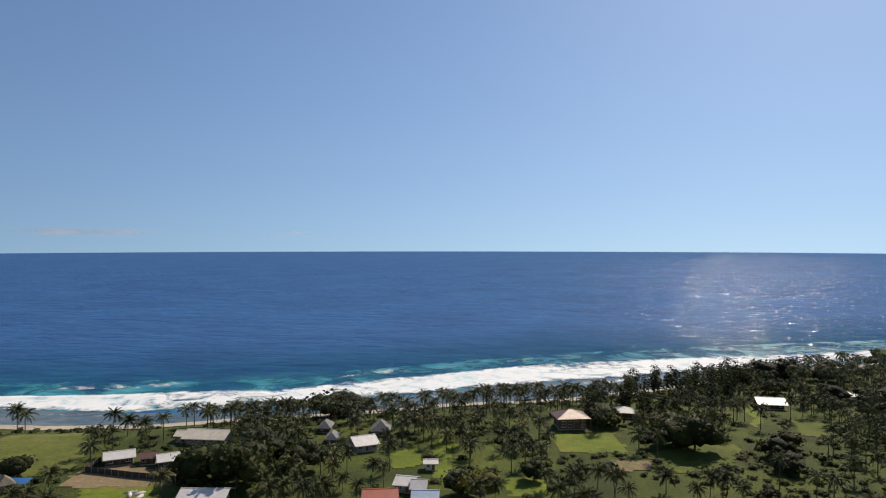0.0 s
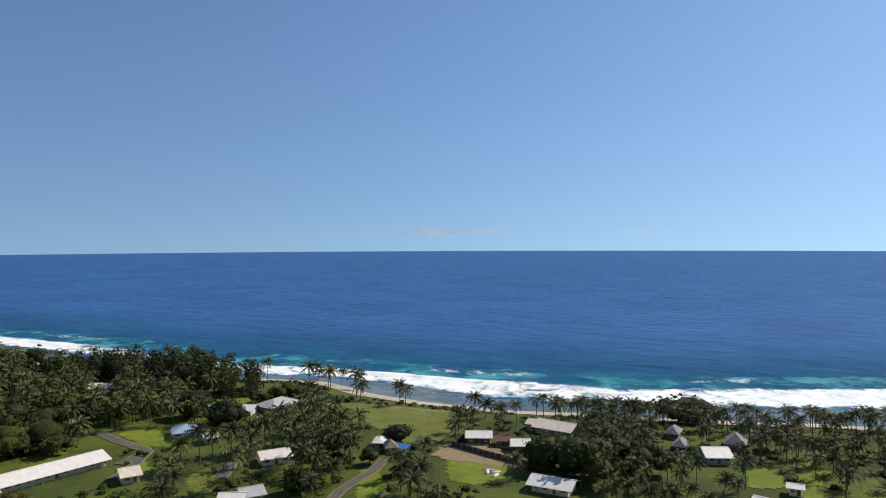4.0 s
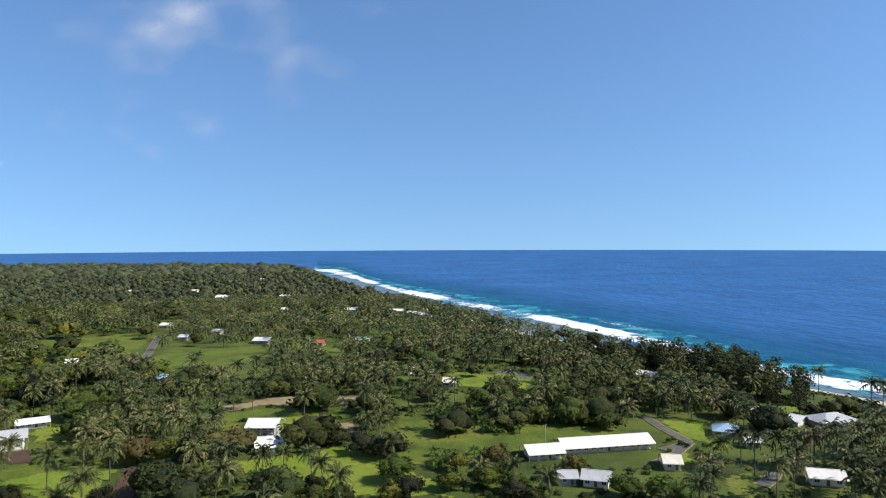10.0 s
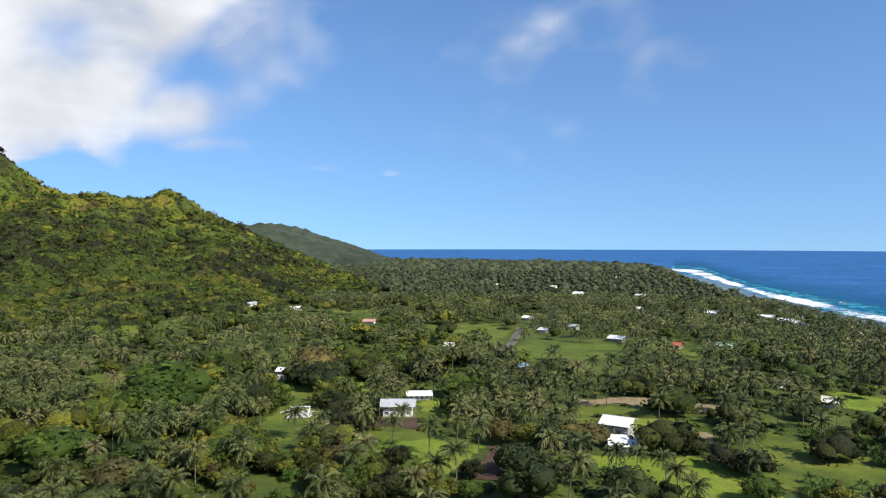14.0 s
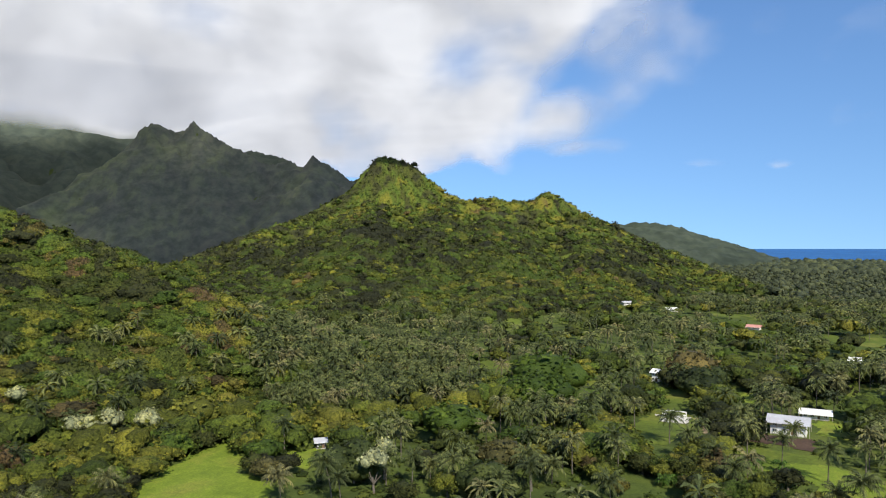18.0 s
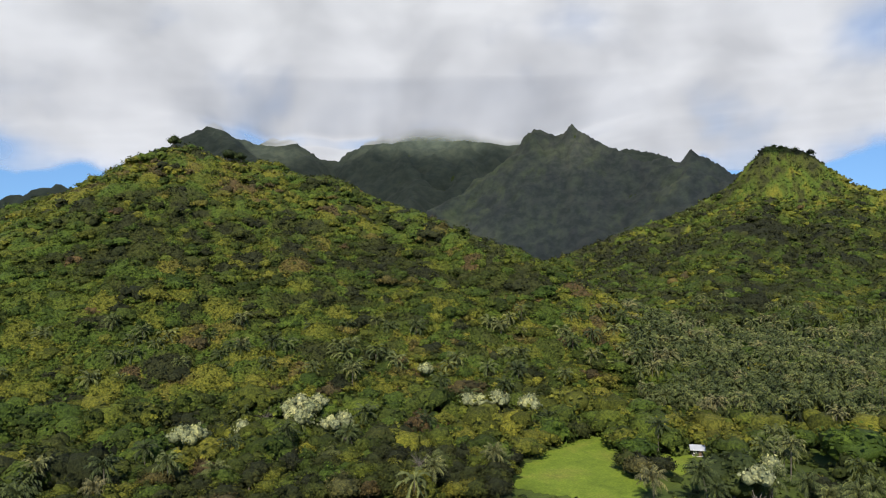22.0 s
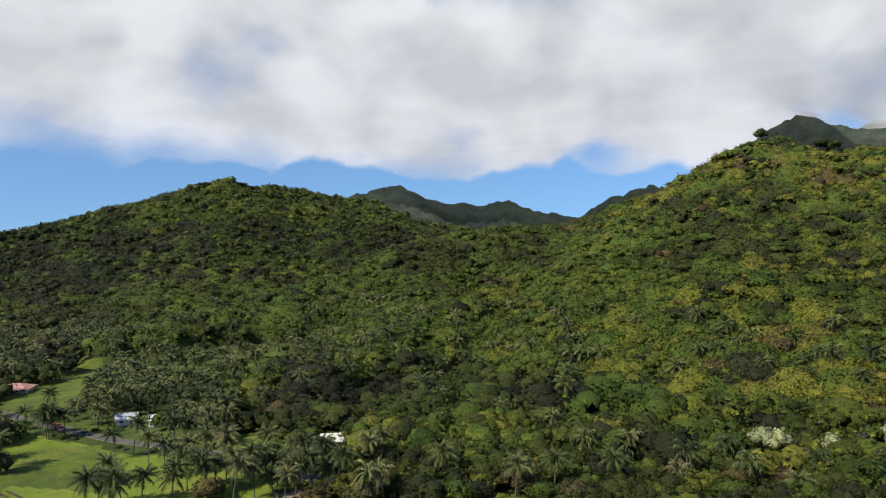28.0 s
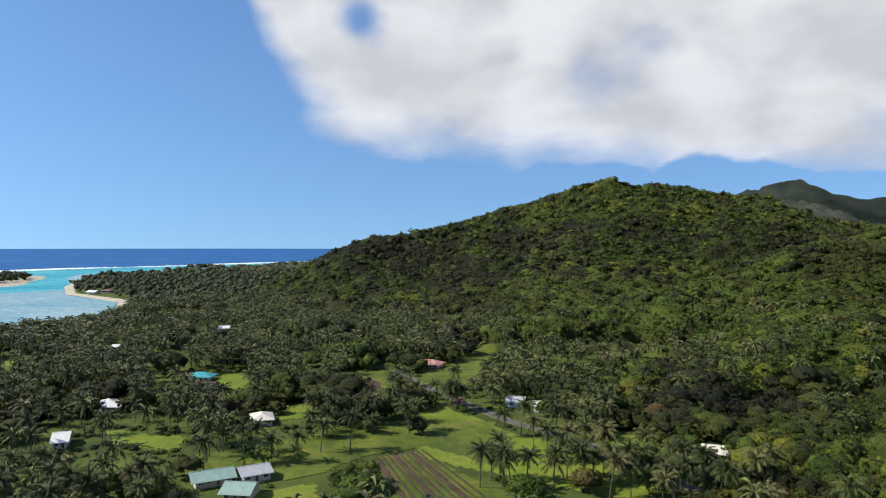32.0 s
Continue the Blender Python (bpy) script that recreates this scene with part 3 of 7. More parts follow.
FIELDS += [
    ('meadow', [(81.0, 504), (78.9, 506), (78.9, 441), (81.0, 446)]), ('dirt', [(88.9, 327), (84.0, 339), (77.1, 335), (77.4, 315), (85.2, 322), (88.2, 315)]),
    ('meadow', [(89.0, 314), (85.2, 317), (77.6, 307), (77.8, 289), (81.1, 286), (84.0, 305), (88.4, 297)]), ('dirt', [(81.1, 285), (77.7, 286), (77.5, 269), (80.6, 269)]),
    ('soil', [(96.0, 252), (91.1, 244), (90.8, 231), (94.3, 228), (96.3, 234)]), ('soil', [(96.3, 307), (94.9, 300), (95.3, 289), (96.3, 290)]),
    ('lawn', [(84.2, 301), (81.1, 302), (80.6, 281), (82.8, 265), (84.0, 275)]),
]
FIELDS += [
    ('lawn', [(91.1, 242), (87.2, 243), (82.8, 248), (79.8, 254), (75.8, 239), (72.2, 219), (69.9, 199), (81.9, 207), (87.2, 235)]),
    ('meadow', [(75.4, 256), (70.4, 270), (64.8, 285), (60.1, 275), (63.4, 246), (70.4, 229), (74.0, 229)]), ('lawn', [(66.4, 387), (63.1, 387), (63.6, 344), (67.6, 338)]),
    ('soil', [(97.6, 223), (95.0, 246), (90.6, 243), (91.3, 228), (95.3, 213), (96.9, 215)]),
    ('lawn', [(106.0, 257), (100.6, 259), (96.0, 250), (97.8, 226), (98.8, 216), (102.4, 240), (105.1, 243)]),
    ('meadow', [(115.2, 271), (112.4, 323), (109.9, 341), (108.6, 301), (110.3, 278), (112.4, 259)]),
]
FIELDS += [
    ('meadow', [(112.0, 365), (109.5, 347), (109.7, 318), (112.4, 329)]), ('meadow', [(110.8, 731), (109.4, 743), (104.4, 723), (105.1, 677), (109.4, 716)]),
    ('meadow', [(101.7, 601), (94.3, 601), (94.3, 543), (100.1, 548)]), ('soil', [(105.6, 292), (101.5, 288), (101.5, 271), (106.0, 276)]),
    ('meadow', [(107.8, 270), (100.6, 268), (100.6, 252), (107.8, 256)]), ('meadow', [(124.7, 423), (123.3, 425), (123.2, 393), (124.7, 393)]),
    ('meadow', [(121.9, 618), (119.6, 633), (119.4, 614), (121.6, 603)]), ('meadow', [(124.6, 601), (123.3, 618), (122.6, 593), (124.7, 581)]),
    ('lawn', [(107.3, 363), (105.1, 366), (105.1, 339), (107.1, 340)]), ('lawn', [(101.5, 318), (98.3, 327), (98.8, 291), (101.3, 293)]),
]
FIELDS += [
    ('meadow', [(114.4, 468), (110.3, 462), (110.3, 441), (114.0, 443)]), ('dirt', [(109.7, 308), (108.0, 282), (107.3, 259), (108.2, 263), (110.1, 299)]),
    ('meadow', [(99.7, 407), (96.9, 397), (97.8, 359), (99.7, 368)]), ('meadow', [(88.5, 300), (86.6, 295), (87.1, 273), (89.0, 277)]),
    ('lawn', [(155.3, 215), (151.8, 245), (147.7, 272), (145.5, 264), (145.9, 234), (143.4, 219), (144.1, 198), (155.3, 208)]),
    ('lawn', [(142.4, 252), (139.7, 256), (140.6, 232), (142.2, 229)]), ('meadow', [(122.6, 615), (119.7, 634), (119.9, 618), (122.4, 602)]),
    ('meadow', [(127.1, 427), (123.5, 426), (124.2, 398), (126.9, 400)]), ('meadow', [(119.4, 371), (116.9, 375), (116.9, 355), (119.4, 350)]),
]
FIELDS += [
    ('meadow', [(107.7, 367), (106.0, 373), (106.0, 348), (107.3, 344)]), ('meadow', [(120.6, 872), (118.3, 870), (118.5, 845), (120.2, 834)]),
    ('meadow', [(256.4, 253), (249.1, 261), (242.8, 285), (235.8, 288), (232.0, 285), (230.4, 250), (231.6, 225), (237.6, 247), (241.8, 238), (244.6, 226), (251.8, 215)]),
    ('meadow', [(237.9, 393), (233.0, 439), (231.6, 459), (233.5, 355), (235.8, 323), (237.4, 341)]),
    ('rows', [(241.8, 235), (237.6, 245), (231.3, 204), (231.5, 196), (239.5, 195)]), ('meadow', [(259.2, 451), (256.4, 458), (256.2, 406), (258.7, 354)]),
    ('meadow', [(243.7, 387), (240.5, 393), (240.0, 342), (242.8, 337)]), ('soil', [(243.5, 368), (241.9, 373), (240.5, 342), (242.8, 337)]),
]
FIELDS += [
    ('lawn', [(224.7, 271), (219.8, 282), (219.6, 254), (223.3, 262)]), ('meadow', [(231.6, 257), (226.0, 253), (219.4, 232), (219.4, 219), (230.6, 220)]),
    ('lawn', [(262.0, 298), (256.4, 274), (256.8, 257), (262.0, 274)]), ('lawn', [(251.8, 211), (246.4, 216), (246.4, 198), (251.8, 202)]),
    ('lawn', [(268.7, 309), (268.1, 306), (268.1, 282), (268.7, 284)]), ('lawn', [(254.3, 401), (251.8, 396), (251.8, 353), (254.1, 357)]),
    ('lawn', [(249.1, 319), (246.4, 319), (246.4, 291), (249.6, 290)]), ('lawn', [(268.7, 489), (267.7, 484), (267.9, 428), (268.7, 432)]),
    ('meadow', [(238.1, 414), (235.0, 407), (232.8, 471), (231.5, 458), (233.2, 378), (233.6, 330), (238.1, 361)]),
]
FIELDS += [
    ('lawn', [(238.1, 336), (235.1, 302), (231.0, 272), (223.8, 247), (218.6, 221), (219.1, 202), (238.2, 235)]),
    ('dirt', [(223.8, 261), (220.8, 253), (220.6, 245), (223.4, 251)]), ('lawn', [(224.2, 277), (220.3, 276), (220.8, 253), (223.8, 261)]),
    ('dirt', [(219.5, 212), (216.6, 211), (216.6, 203), (219.5, 205)]),
]
ROADS = [
    (4.4, [(239.0, 372), (238.1, 357), (236.5, 335), (233.9, 310), (230.7, 285), (226.0, 264), (221.6, 248), (218.7, 237)]),
    (4.4, [(218.6, 231), (215.9, 219)]),
    (4.4, [(239.0, 372), (240.0, 393)]),
    (3.0, [(37.4, 200), (36.4, 210), (33.9, 225), (32.8, 237)]),
    (3.4, [(53.1, 256), (51.1, 269), (53.4, 289), (54.5, 303)]),
    (3.4, [(51.1, 269), (52.5, 248), (53.6, 241)]),
    (4.6, [(94.9, 456), (93.8, 493), (93.3, 547), (93.0, 584)]),
    (5, [(66.4, 389), (64.8, 383), (63.6, 372)]),
    (5, [(65.5, 395), (63.3, 379)]),
    (4, [(46.0, 229), (45.3, 237), (45.1, 244)]),
]


PALMS = []
PALMS += [
    (243.9, 288), (242.6, 278), (242.0, 278), (240.6, 287), (239.7, 316), (238.1, 310), (235.8, 310), (235.1, 341), (231.4, 238), (228.6, 246), (225.6, 244), (224.4, 213),
    (220.8, 208), (219.4, 209), (227.0, 214), (229.1, 216), (246.1, 245), (243.7, 245), (232.5, 342), (240.0, 297), (223.1, 317), (222.5, 313), (221.1, 217), (250.0, 239),
    (248.0, 234), (253.7, 252), (250.9, 249), (100.6, 239), (100.0, 210), (98.3, 206), (87.8, 212), (81.5, 221), (80.6, 204), (79.2, 203), (76.2, 271), (82.1, 301),
    (83.8, 225), (103.6, 248), (102.9, 277), (106.0, 280), (108.2, 234), (111.6, 265),
]
PALMS += [
    (110.3, 246), (38.8, 296), (37.6, 311), (36.7, 296), (34.8, 371), (31.6, 318), (38.1, 408), (36.4, 385), (52.7, 248), (48.8, 239), (47.4, 245), (56.5, 252),
    (32.1, 218), (31.2, 221), (29.8, 231), (25.5, 290), (24.5, 291), (23.0, 269), (12.2, 317), (17.6, 278), (13.9, 295), (6.7, 289), (12.8, 285), (10.4, 278), (14.4, 287),
    (155.9, 213), (155.3, 216), (167.3, 236), (143.0, 202), (143.4, 313), (139.2, 291), (137.8, 290), (142.2, 302), (141.3, 296), (140.3, 296), (125.1, 473), (123.9, 452),
]
# palms on the grass on both sides of the lane: bearing and distance, by chance within each plot
p_rng = random.Random(8)
for b0, b1, r0, r1, count in ((216, 233, 203, 226, 22), (217, 228, 226, 244, 12), (222, 232, 258, 276, 9), (238, 247, 262, 300, 18), (233, 238, 296, 330, 8), (210, 217, 205, 240, 8)):
    PALMS += [(p_rng.uniform(b0, b1), p_rng.uniform(r0, r1)) for _ in range(count)]
BIG_TREES = []
BIG_TREES += [
    (94.6, 253, 7.3, 'o'), (92.8, 251, 6.4, 'y'), (90.9, 251, 6.8, 'd'), (89.0, 250, 7.2, 'o'), (87.3, 252, 7.7, 'o'), (92.5, 200, 10.8, 'd'), (84.4, 202, 8.4, 'd'),
    (121.4, 331, 20.8, 'g'), (122.7, 307, 14.2, 'g'), (123.4, 245, 8.4, 'g'), (109.5, 347, 11.6, 'd'), (108.4, 358, 10.7, 'd'), (65.9, 328, 8.8, 'd'),
    (90.6, 372, 9.3, 'd'), (65.9, 326, 7.1, 'd'), (90.6, 359, 10.5, 'd'), (92.1, 359, 8.4, 'o'), (37.1, 244, 8.3, 'd'), (38.8, 251, 7.5, 'd'), (34.1, 233, 4.0, 'd'),
    (32.1, 257, 4.8, 'd'), (52.9, 204, 7.1, 'g'), (56.1, 207, 5.4, 'g'), (39.9, 210, 6.2, 'd'), (45.5, 296, 8.5, 'd'), (47.9, 313, 9.4, 'd'), (52.4, 353, 10.0, 'd'),
    (356.9, 200, 7.0, 'y'),
]
BIG_TREES += [
    (358.5, 204, 6.0, 'd'), (352.5, 218, 4.9, 'd'), (19.1, 229, 9.8, 'd'), (16.6, 220, 11.4, 'd'), (14.8, 240, 10.3, 'd'), (11.3, 231, 7.9, 'd'), (31.6, 256, 5.4, 'd'),
    (340.0, 261, 11.1, 'd'), (341.6, 265, 9.0, 'd'), (129.0, 255, 14.1, 'g'), (121.6, 310, 15.6, 'g'), (149.5, 286, 13.3, 'y'), (125.1, 222, 9.5, 'o'),
    (144.3, 239, 7.8, 'g'), (109.8, 375, 15.6, 'o'), (93.6, 220, 8.5, 'd'), (124.2, 201, 5.3, 'd'), (137.1, 215, 11.1, 'd'), (126.5, 202, 8.8, 'd'), (238.1, 265, 4.9, 'd'),
    (238.4, 384, 3.8, 'd'), (242.8, 192, 9.2, 'g'), (229.2, 197, 6.9, 'g'), (224.2, 209, 5.4, 'o'), (244.6, 517, 12.8, 'd'), (246.5, 518, 12.8, 'd'),
    (251.8, 433, 12.5, 'd'), (254.3, 438, 10.9, 'd'),
]
BIG_TREES += [
    (257.7, 409, 10.2, 'd'), (265.3, 386, 11.2, 'd'), (235.4, 516, 11.9, 'o'), (180.9, 556, 6.5, 'd'), (176.8, 556, 7.5, 'd'), (176.0, 553, 6.0, 'd'),
]
BLOSSOM = [(172.5, 272), (171.7, 275), (170.8, 272), (172.0, 263), (171.3, 258), (170.1, 276), (169.2, 249), (168.1, 251), (180.6, 248), (179.6, 245), (176.2, 251),
    (157.7, 281), (156.7, 277), (155.3, 282), (152.7, 276), (161.4, 301), (134.6, 215), (135.5, 205)]
BARE_TREES = [(174.2, 271), (161.9, 210)]
SHRUBS = [(52.7, 267), (52.3, 269), (51.8, 265), (51.6, 264), (51.3, 262), (52.6, 254)]
FENCE = [(26.3, 260), (27.4, 251), (24.2, 239), (21.1, 230), (20.4, 237)]
NETTING = [(253.5, 311), (251.1, 318), (248.6, 326)]
CARS = [(234.6, 316), (232.8, 299)]
FRAME_HOUSE = [(111.2, 298)]
MAST = [(62.3, 257)]
PALE_BOARDS = [(24.3, 225), (23.7, 223), (23.7, 220), (24.4, 223)]
TARP = [(31.5, 246)]


# ---------------------------------------------------------------- water
def water(name, deep, shallow, rough, wave, strength, patch=0.01, gloss=0.10, torn=False):
    m, n, l, b = material(name, rough, 0, 0.5)
    b.inputs["IOR"].default_value = 1.33
    big = noise_node(n, l, patch, 5, 0.6, "World", 0.8)
    fine = n.new("ShaderNodeTexNoise")
    fine.inputs["Scale"].default_value, fine.inputs["Detail"].default_value, fine.inputs["Roughness"].default_value = 0.11, 5, 0.7
    # fine streaks put the light and dark of wave slopes into the colour
    col = mix_node(n, l, 0.55, ramp_node(n, l, big, [(0.35, deep), (0.68, shallow)]), ramp_node(n, l, fine.outputs["Fac"], [(0.34, (0.62, 0.66, 0.70)), (0.66, (1.35, 1.3, 1.22))]), "MULTIPLY")
    l.new(col, b.inputs["Base Color"])
    g = n.new("ShaderNodeNewGeometry")
    mp = n.new("ShaderNodeMapping")
    mp.inputs["Rotation"].default_value, mp.inputs["Scale"].default_value = (0, 0, radians(8)), (0.5, 1.0, 1.0)
    l.new(g.outputs["Position"], mp.inputs[0])
    l.new(mp.outputs[0], fine.inputs["Vector"])
    swell, chop = n.new("ShaderNodeTexNoise"), n.new("ShaderNodeTexNoise")
    for t, s, d in ((swell, wave * 0.5, 2), (chop, wave * 1.7, 2)):
        t.inputs["Scale"].default_value, t.inputs["Detail"].default_value, t.inputs["Roughness"].default_value = s, d, 0.65
        l.new(mp.outputs[0], t.inputs["Vector"])
    u1, u2 = n.new("ShaderNodeBump"), n.new("ShaderNodeBump")
    u1.inputs["Strength"].default_value, u1.inputs["Distance"].default_value = strength, 5.0
    u2.inputs["Strength"].default_value, u2.inputs["Distance"].default_value = strength, 2.2
    l.new(swell.outputs["Fac"], u1.inputs["Height"])
    l.new(chop.outputs["Fac"], u2.inputs["Height"])
    l.new(u1.outputs[0], u2.inputs["Normal"])
    df, gl, mx = n.new("ShaderNodeBsdfDiffuse"), n.new("ShaderNodeBsdfGlossy"), n.new("ShaderNodeMixShader")
    gl.inputs["Roughness"].default_value, mx.inputs[0].default_value = rough, gloss
    l.new(b.inputs["Base Color"].links[0].from_socket, df.inputs[0])
    for s in (df, gl):
        l.new(u2.outputs[0], s.inputs["Normal"])
    l.new(df.outputs[0], mx.inputs[1])
    l.new(gl.outputs[0], mx.inputs[2])
    fr, fm = n.new("ShaderNodeFresnel"), n.new("ShaderNodeMath")
    fr.inputs[0].default_value, fm.operation, fm.inputs[1].default_value = 1.33, "MULTIPLY", gloss * 2.6
    l.new(u2.outputs[0], fr.inputs["Normal"])
    l.new(fr.outputs[0], fm.inputs[0])
    l.new(fm.outputs[0], mx.inputs[0])
    l.new(mx.outputs[0], n["Material Output"].inputs[0])
    if torn:
        tp, cut = n.new("ShaderNodeBsdfTransparent"), n.new("ShaderNodeMixShader")
        l.new(ramp_node(n, l, noise_node(n, l, 0.035, 5, 0.6, "World", 0.8), [(0.42, (0, 0, 0)), (0.60, (1, 1, 1))]), cut.inputs[0])
        l.new(tp.outputs[0], cut.inputs[1])
        l.new(mx.outputs[0], cut.inputs[2])
        l.new(cut.outputs[0], n["Material Output"].inputs[0])
    return m


M_SEA = water("deep_sea", (0.011, 0.070, 0.222), (0.017, 0.104, 0.302), 0.06, 0.08, 1.0, 0.008, 0.085)
M_FLAT = water("reef_shallows", (0.075, 0.125, 0.165), (0.15, 0.20, 0.235), 0.25, 0.12, 0.3, 0.03, 0.12)
M_LAGOON = water("lagoon_water", (0.03, 0.26, 0.34), (0.10, 0.40, 0.44), 0.25, 0.12, 0.3, 0.006)
M_PALE = water("lagoon_shallows", (0.16, 0.30, 0.36), (0.27, 0.38, 0.41), 0.25, 0.12, 0.3, 0.008)
M_SURFBLUE = water("aerated_water", (0.01, 0.15, 0.27), (0.05, 0.32, 0.38), 0.3, 0.10, 0.6, 0.04, 0.08, True)

rs = np.concatenate([[0.01], np.geomspace(60, 4985, 70)])
ta = np.linspace(0, 2 * math.pi, 361)
sea = sheet("water", np.stack([-rs[:, None] * np.sin(ta), rs[:, None] * np.cos(ta), np.zeros((len(rs), len(ta)))], -1), M_SEA)
tagged(sea, "deep blue ocean with a light swell and glitter", "sea", kind="structure")


# added wavelet fronts running in to the shore, leaned steeply to mirror the sun
w_rng = np.random.default_rng(19)
n_w = 42000
w_b, w_r = np.radians(w_rng.uniform(-52, 62, n_w)), np.exp(w_rng.uniform(math.log(440), math.log(3600), n_w))
w_turn, w_lean = w_rng.normal(0, 0.30, n_w), np.radians(np.clip(w_rng.normal(15, 6.0, n_w), 3, 32))
w_c = np.stack([-w_r * np.sin(w_b), w_r * np.cos(w_b), np.full(n_w, 0.05)], 1)
w_x = np.stack([np.cos(w_turn), np.sin(w_turn), np.zeros(n_w)], 1) * (w_rng.uniform(0.3, 1.1, n_w) * np.clip(w_r / 900, 0.6, 1.8))[:, None]
w_y = np.stack([-np.sin(w_turn) * np.cos(w_lean), np.cos(w_turn) * np.cos(w_lean), np.sin(w_lean)], 1) * (w_rng.uniform(0.15, 0.45, n_w) * np.clip(w_r / 900, 0.7, 2.0))[:, None]
w_v = np.stack([w_c - w_x, w_c + w_x, w_c + w_x * 0.7 + w_y, w_c - w_x * 0.7 + w_y], 1).reshape(-1, 3)
M_WAVELET, _, _, w_bs = material("wavelet_faces", 0.36, 0, 0.5)
w_bs.inputs["Base Color"].default_value = (0.016, 0.100, 0.285, 1)
w_bs.inputs["IOR"].default_value = 1.33
w_me = mesh_from("wavelets", w_v, np.arange(4 * n_w).reshape(-1, 4))
w_me.materials.append(M_WAVELET)
tagged(new("wavelets", w_me), "small steep wave faces glinting on the open sea", "waves", kind="stuff")


def fill(pts, step):
    """Points every step metres along a line given by bearing and distance."""
    p = np.array([at(*q) for q in pts])
    s = np.concatenate([[0], np.cumsum(np.hypot(*np.diff(p, axis=0).T))])
    t = np.linspace(0, s[-1], max(2, int(s[-1] / step)))
    return np.stack([np.interp(t, s, p[:, 0]), np.interp(t, s, p[:, 1])], 1)


SURF_OUT = [(318, 700), (327.4, 606), (337.2, 526), (345.5, 477), (354.6, 439), (3.9, 402), (10.4, 388), (17.4, 391), (25, 396), (32.1, 422), (39, 449),
            (46.9, 491), (51.4, 565), (57.3, 640), (63.6, 771), (69.4, 935), (74.3, 1140), (77.1, 1434), (78.8, 1839), (81, 1990)]
SURF_IN = [(318, 610), (327.4, 538), (333.3, 489), (341.3, 438), (350, 399), (356.9, 378), (3.9, 355), (10.4, 340), (18, 338), (24, 350), (32.1, 386), (38.1, 411),
           (46, 436), (49.7, 449), (58.6, 602), (63.6, 691), (69.6, 836), (74.3, 1030), (78, 1381), (80.1, 1593), (81.5, 1850)]


def strip(name, a, b, mat, z, rows=8, n=900, lift=None):
    """A band between two lines."""
    a, b = fill(a, 1.0), fill(b, 1.0)
    t = np.linspace(0, 1, n)
    ra = np.stack([np.interp(t, np.linspace(0, 1, len(a)), a[:, k]) for k in (0, 1)], 1)
    rb = np.stack([np.interp(t, np.linspace(0, 1, len(b)), b[:, k]) for k in (0, 1)], 1)
    g = []
    for u in np.linspace(0, 1, rows):
        p = ra * (1 - u) + rb * u
        zz = np.full(n, z) if lift is None else z + lift(p[:, 0], p[:, 1], u)
        g.append(np.column_stack([p, zz]))
    return sheet(name, g, mat)


SHORE_LINE = [(318, 535)] + SHORE
tagged(strip("reef_shallows", SURF_IN, [(b, r - 25) for b, r in SHORE_LINE], M_FLAT, 0.06), "shallow grey-blue water over the reef flat", "water", kind="structure")
tagged(strip("aerated_water", [(b, r * 1.09) for b, r in SURF_OUT], SURF_IN, M_SURFBLUE, 0.03), "turquoise aerated water behind the breakers", "water", kind="structure")


# ---------------------------------------------------------------- clearings, roads, beach
FIELD_XY = [(kind, np.array([at(*p) for p in pts])) for kind, pts in FIELDS]
ROAD_XY = [(w, fill(pts, 4.0)) for w, pts in ROADS]


def within(poly, x, y):
    c = np.zeros(np.shape(x), bool)
    for (ax, ay), (bx, by) in zip(poly, np.roll(poly, -1, 0)):
        if ay != by:
            c ^= ((ay > y) != (by > y)) & (x < ax + (y - ay) * (bx - ax) / (by - ay))
    return c


def patch(name, poly, mat, lift, step, label):
    """A field: a fine sheet that follows the ground, with a ragged edge."""
    lo, hi = poly.min(0) - step, poly.max(0) + step
    step = max(step, float((hi - lo).max()) / 90)
    xs, ys = np.arange(lo[0], hi[0], step), np.arange(lo[1], hi[1], step)
    X, Y = np.meshgrid(xs, ys)
    wx = X + 4 * step * (fbm(X / 9, Y / 9, 3, 8) - 0.5)
    wy = Y + 4 * step * (fbm(X / 9 + 50, Y / 9, 3, 8) - 0.5)
    keep = within(poly, wx, wy)
    i = np.arange(X.size).reshape(X.shape)
    ok = keep[:-1, :-1] & keep[1:, :-1] & keep[:-1, 1:] & keep[1:, 1:]
    q = np.stack([i[:-1, :-1], i[:-1, 1:], i[1:, 1:], i[1:, :-1]], -1)[ok]
    if not len(q):
        return None
    used, q = np.unique(q, return_inverse=True)
    v = np.stack([X.ravel(), Y.ravel(), height(X, Y).ravel() + lift], 1)[used]
    me = mesh_from(name, v, q.reshape(-1, 4), None, True)
    me.materials.append(mat)
    return tagged(new(name, me), label, "field", kind="structure")


KINDS = {"sport": (M_SPORT, "sports_field", "mown dry green sports field by the beach"), "lawn": (M_LAWN, "lawn", "bright green mown grass between trees"),
         "meadow": (M_MEADOW, "meadow", "rough green pasture between trees"), "dirt": (M_DIRT, "bare_earth", "pale bare earth with thin grass"),
         "soil": (M_SOIL, "ploughed_soil", "dark brown ploughed soil"), "rows": (M_MEADOW, "crop_field", "crop field of green strips and bare soil")}
for k, (kind, poly) in enumerate(FIELD_XY):
    mat, nm, lab = KINDS[kind]
    patch(nm, poly, mat, 0.10 + 0.004 * (k % 20) + (0.08 if kind in ("dirt", "soil") else 0), 1.6, lab)

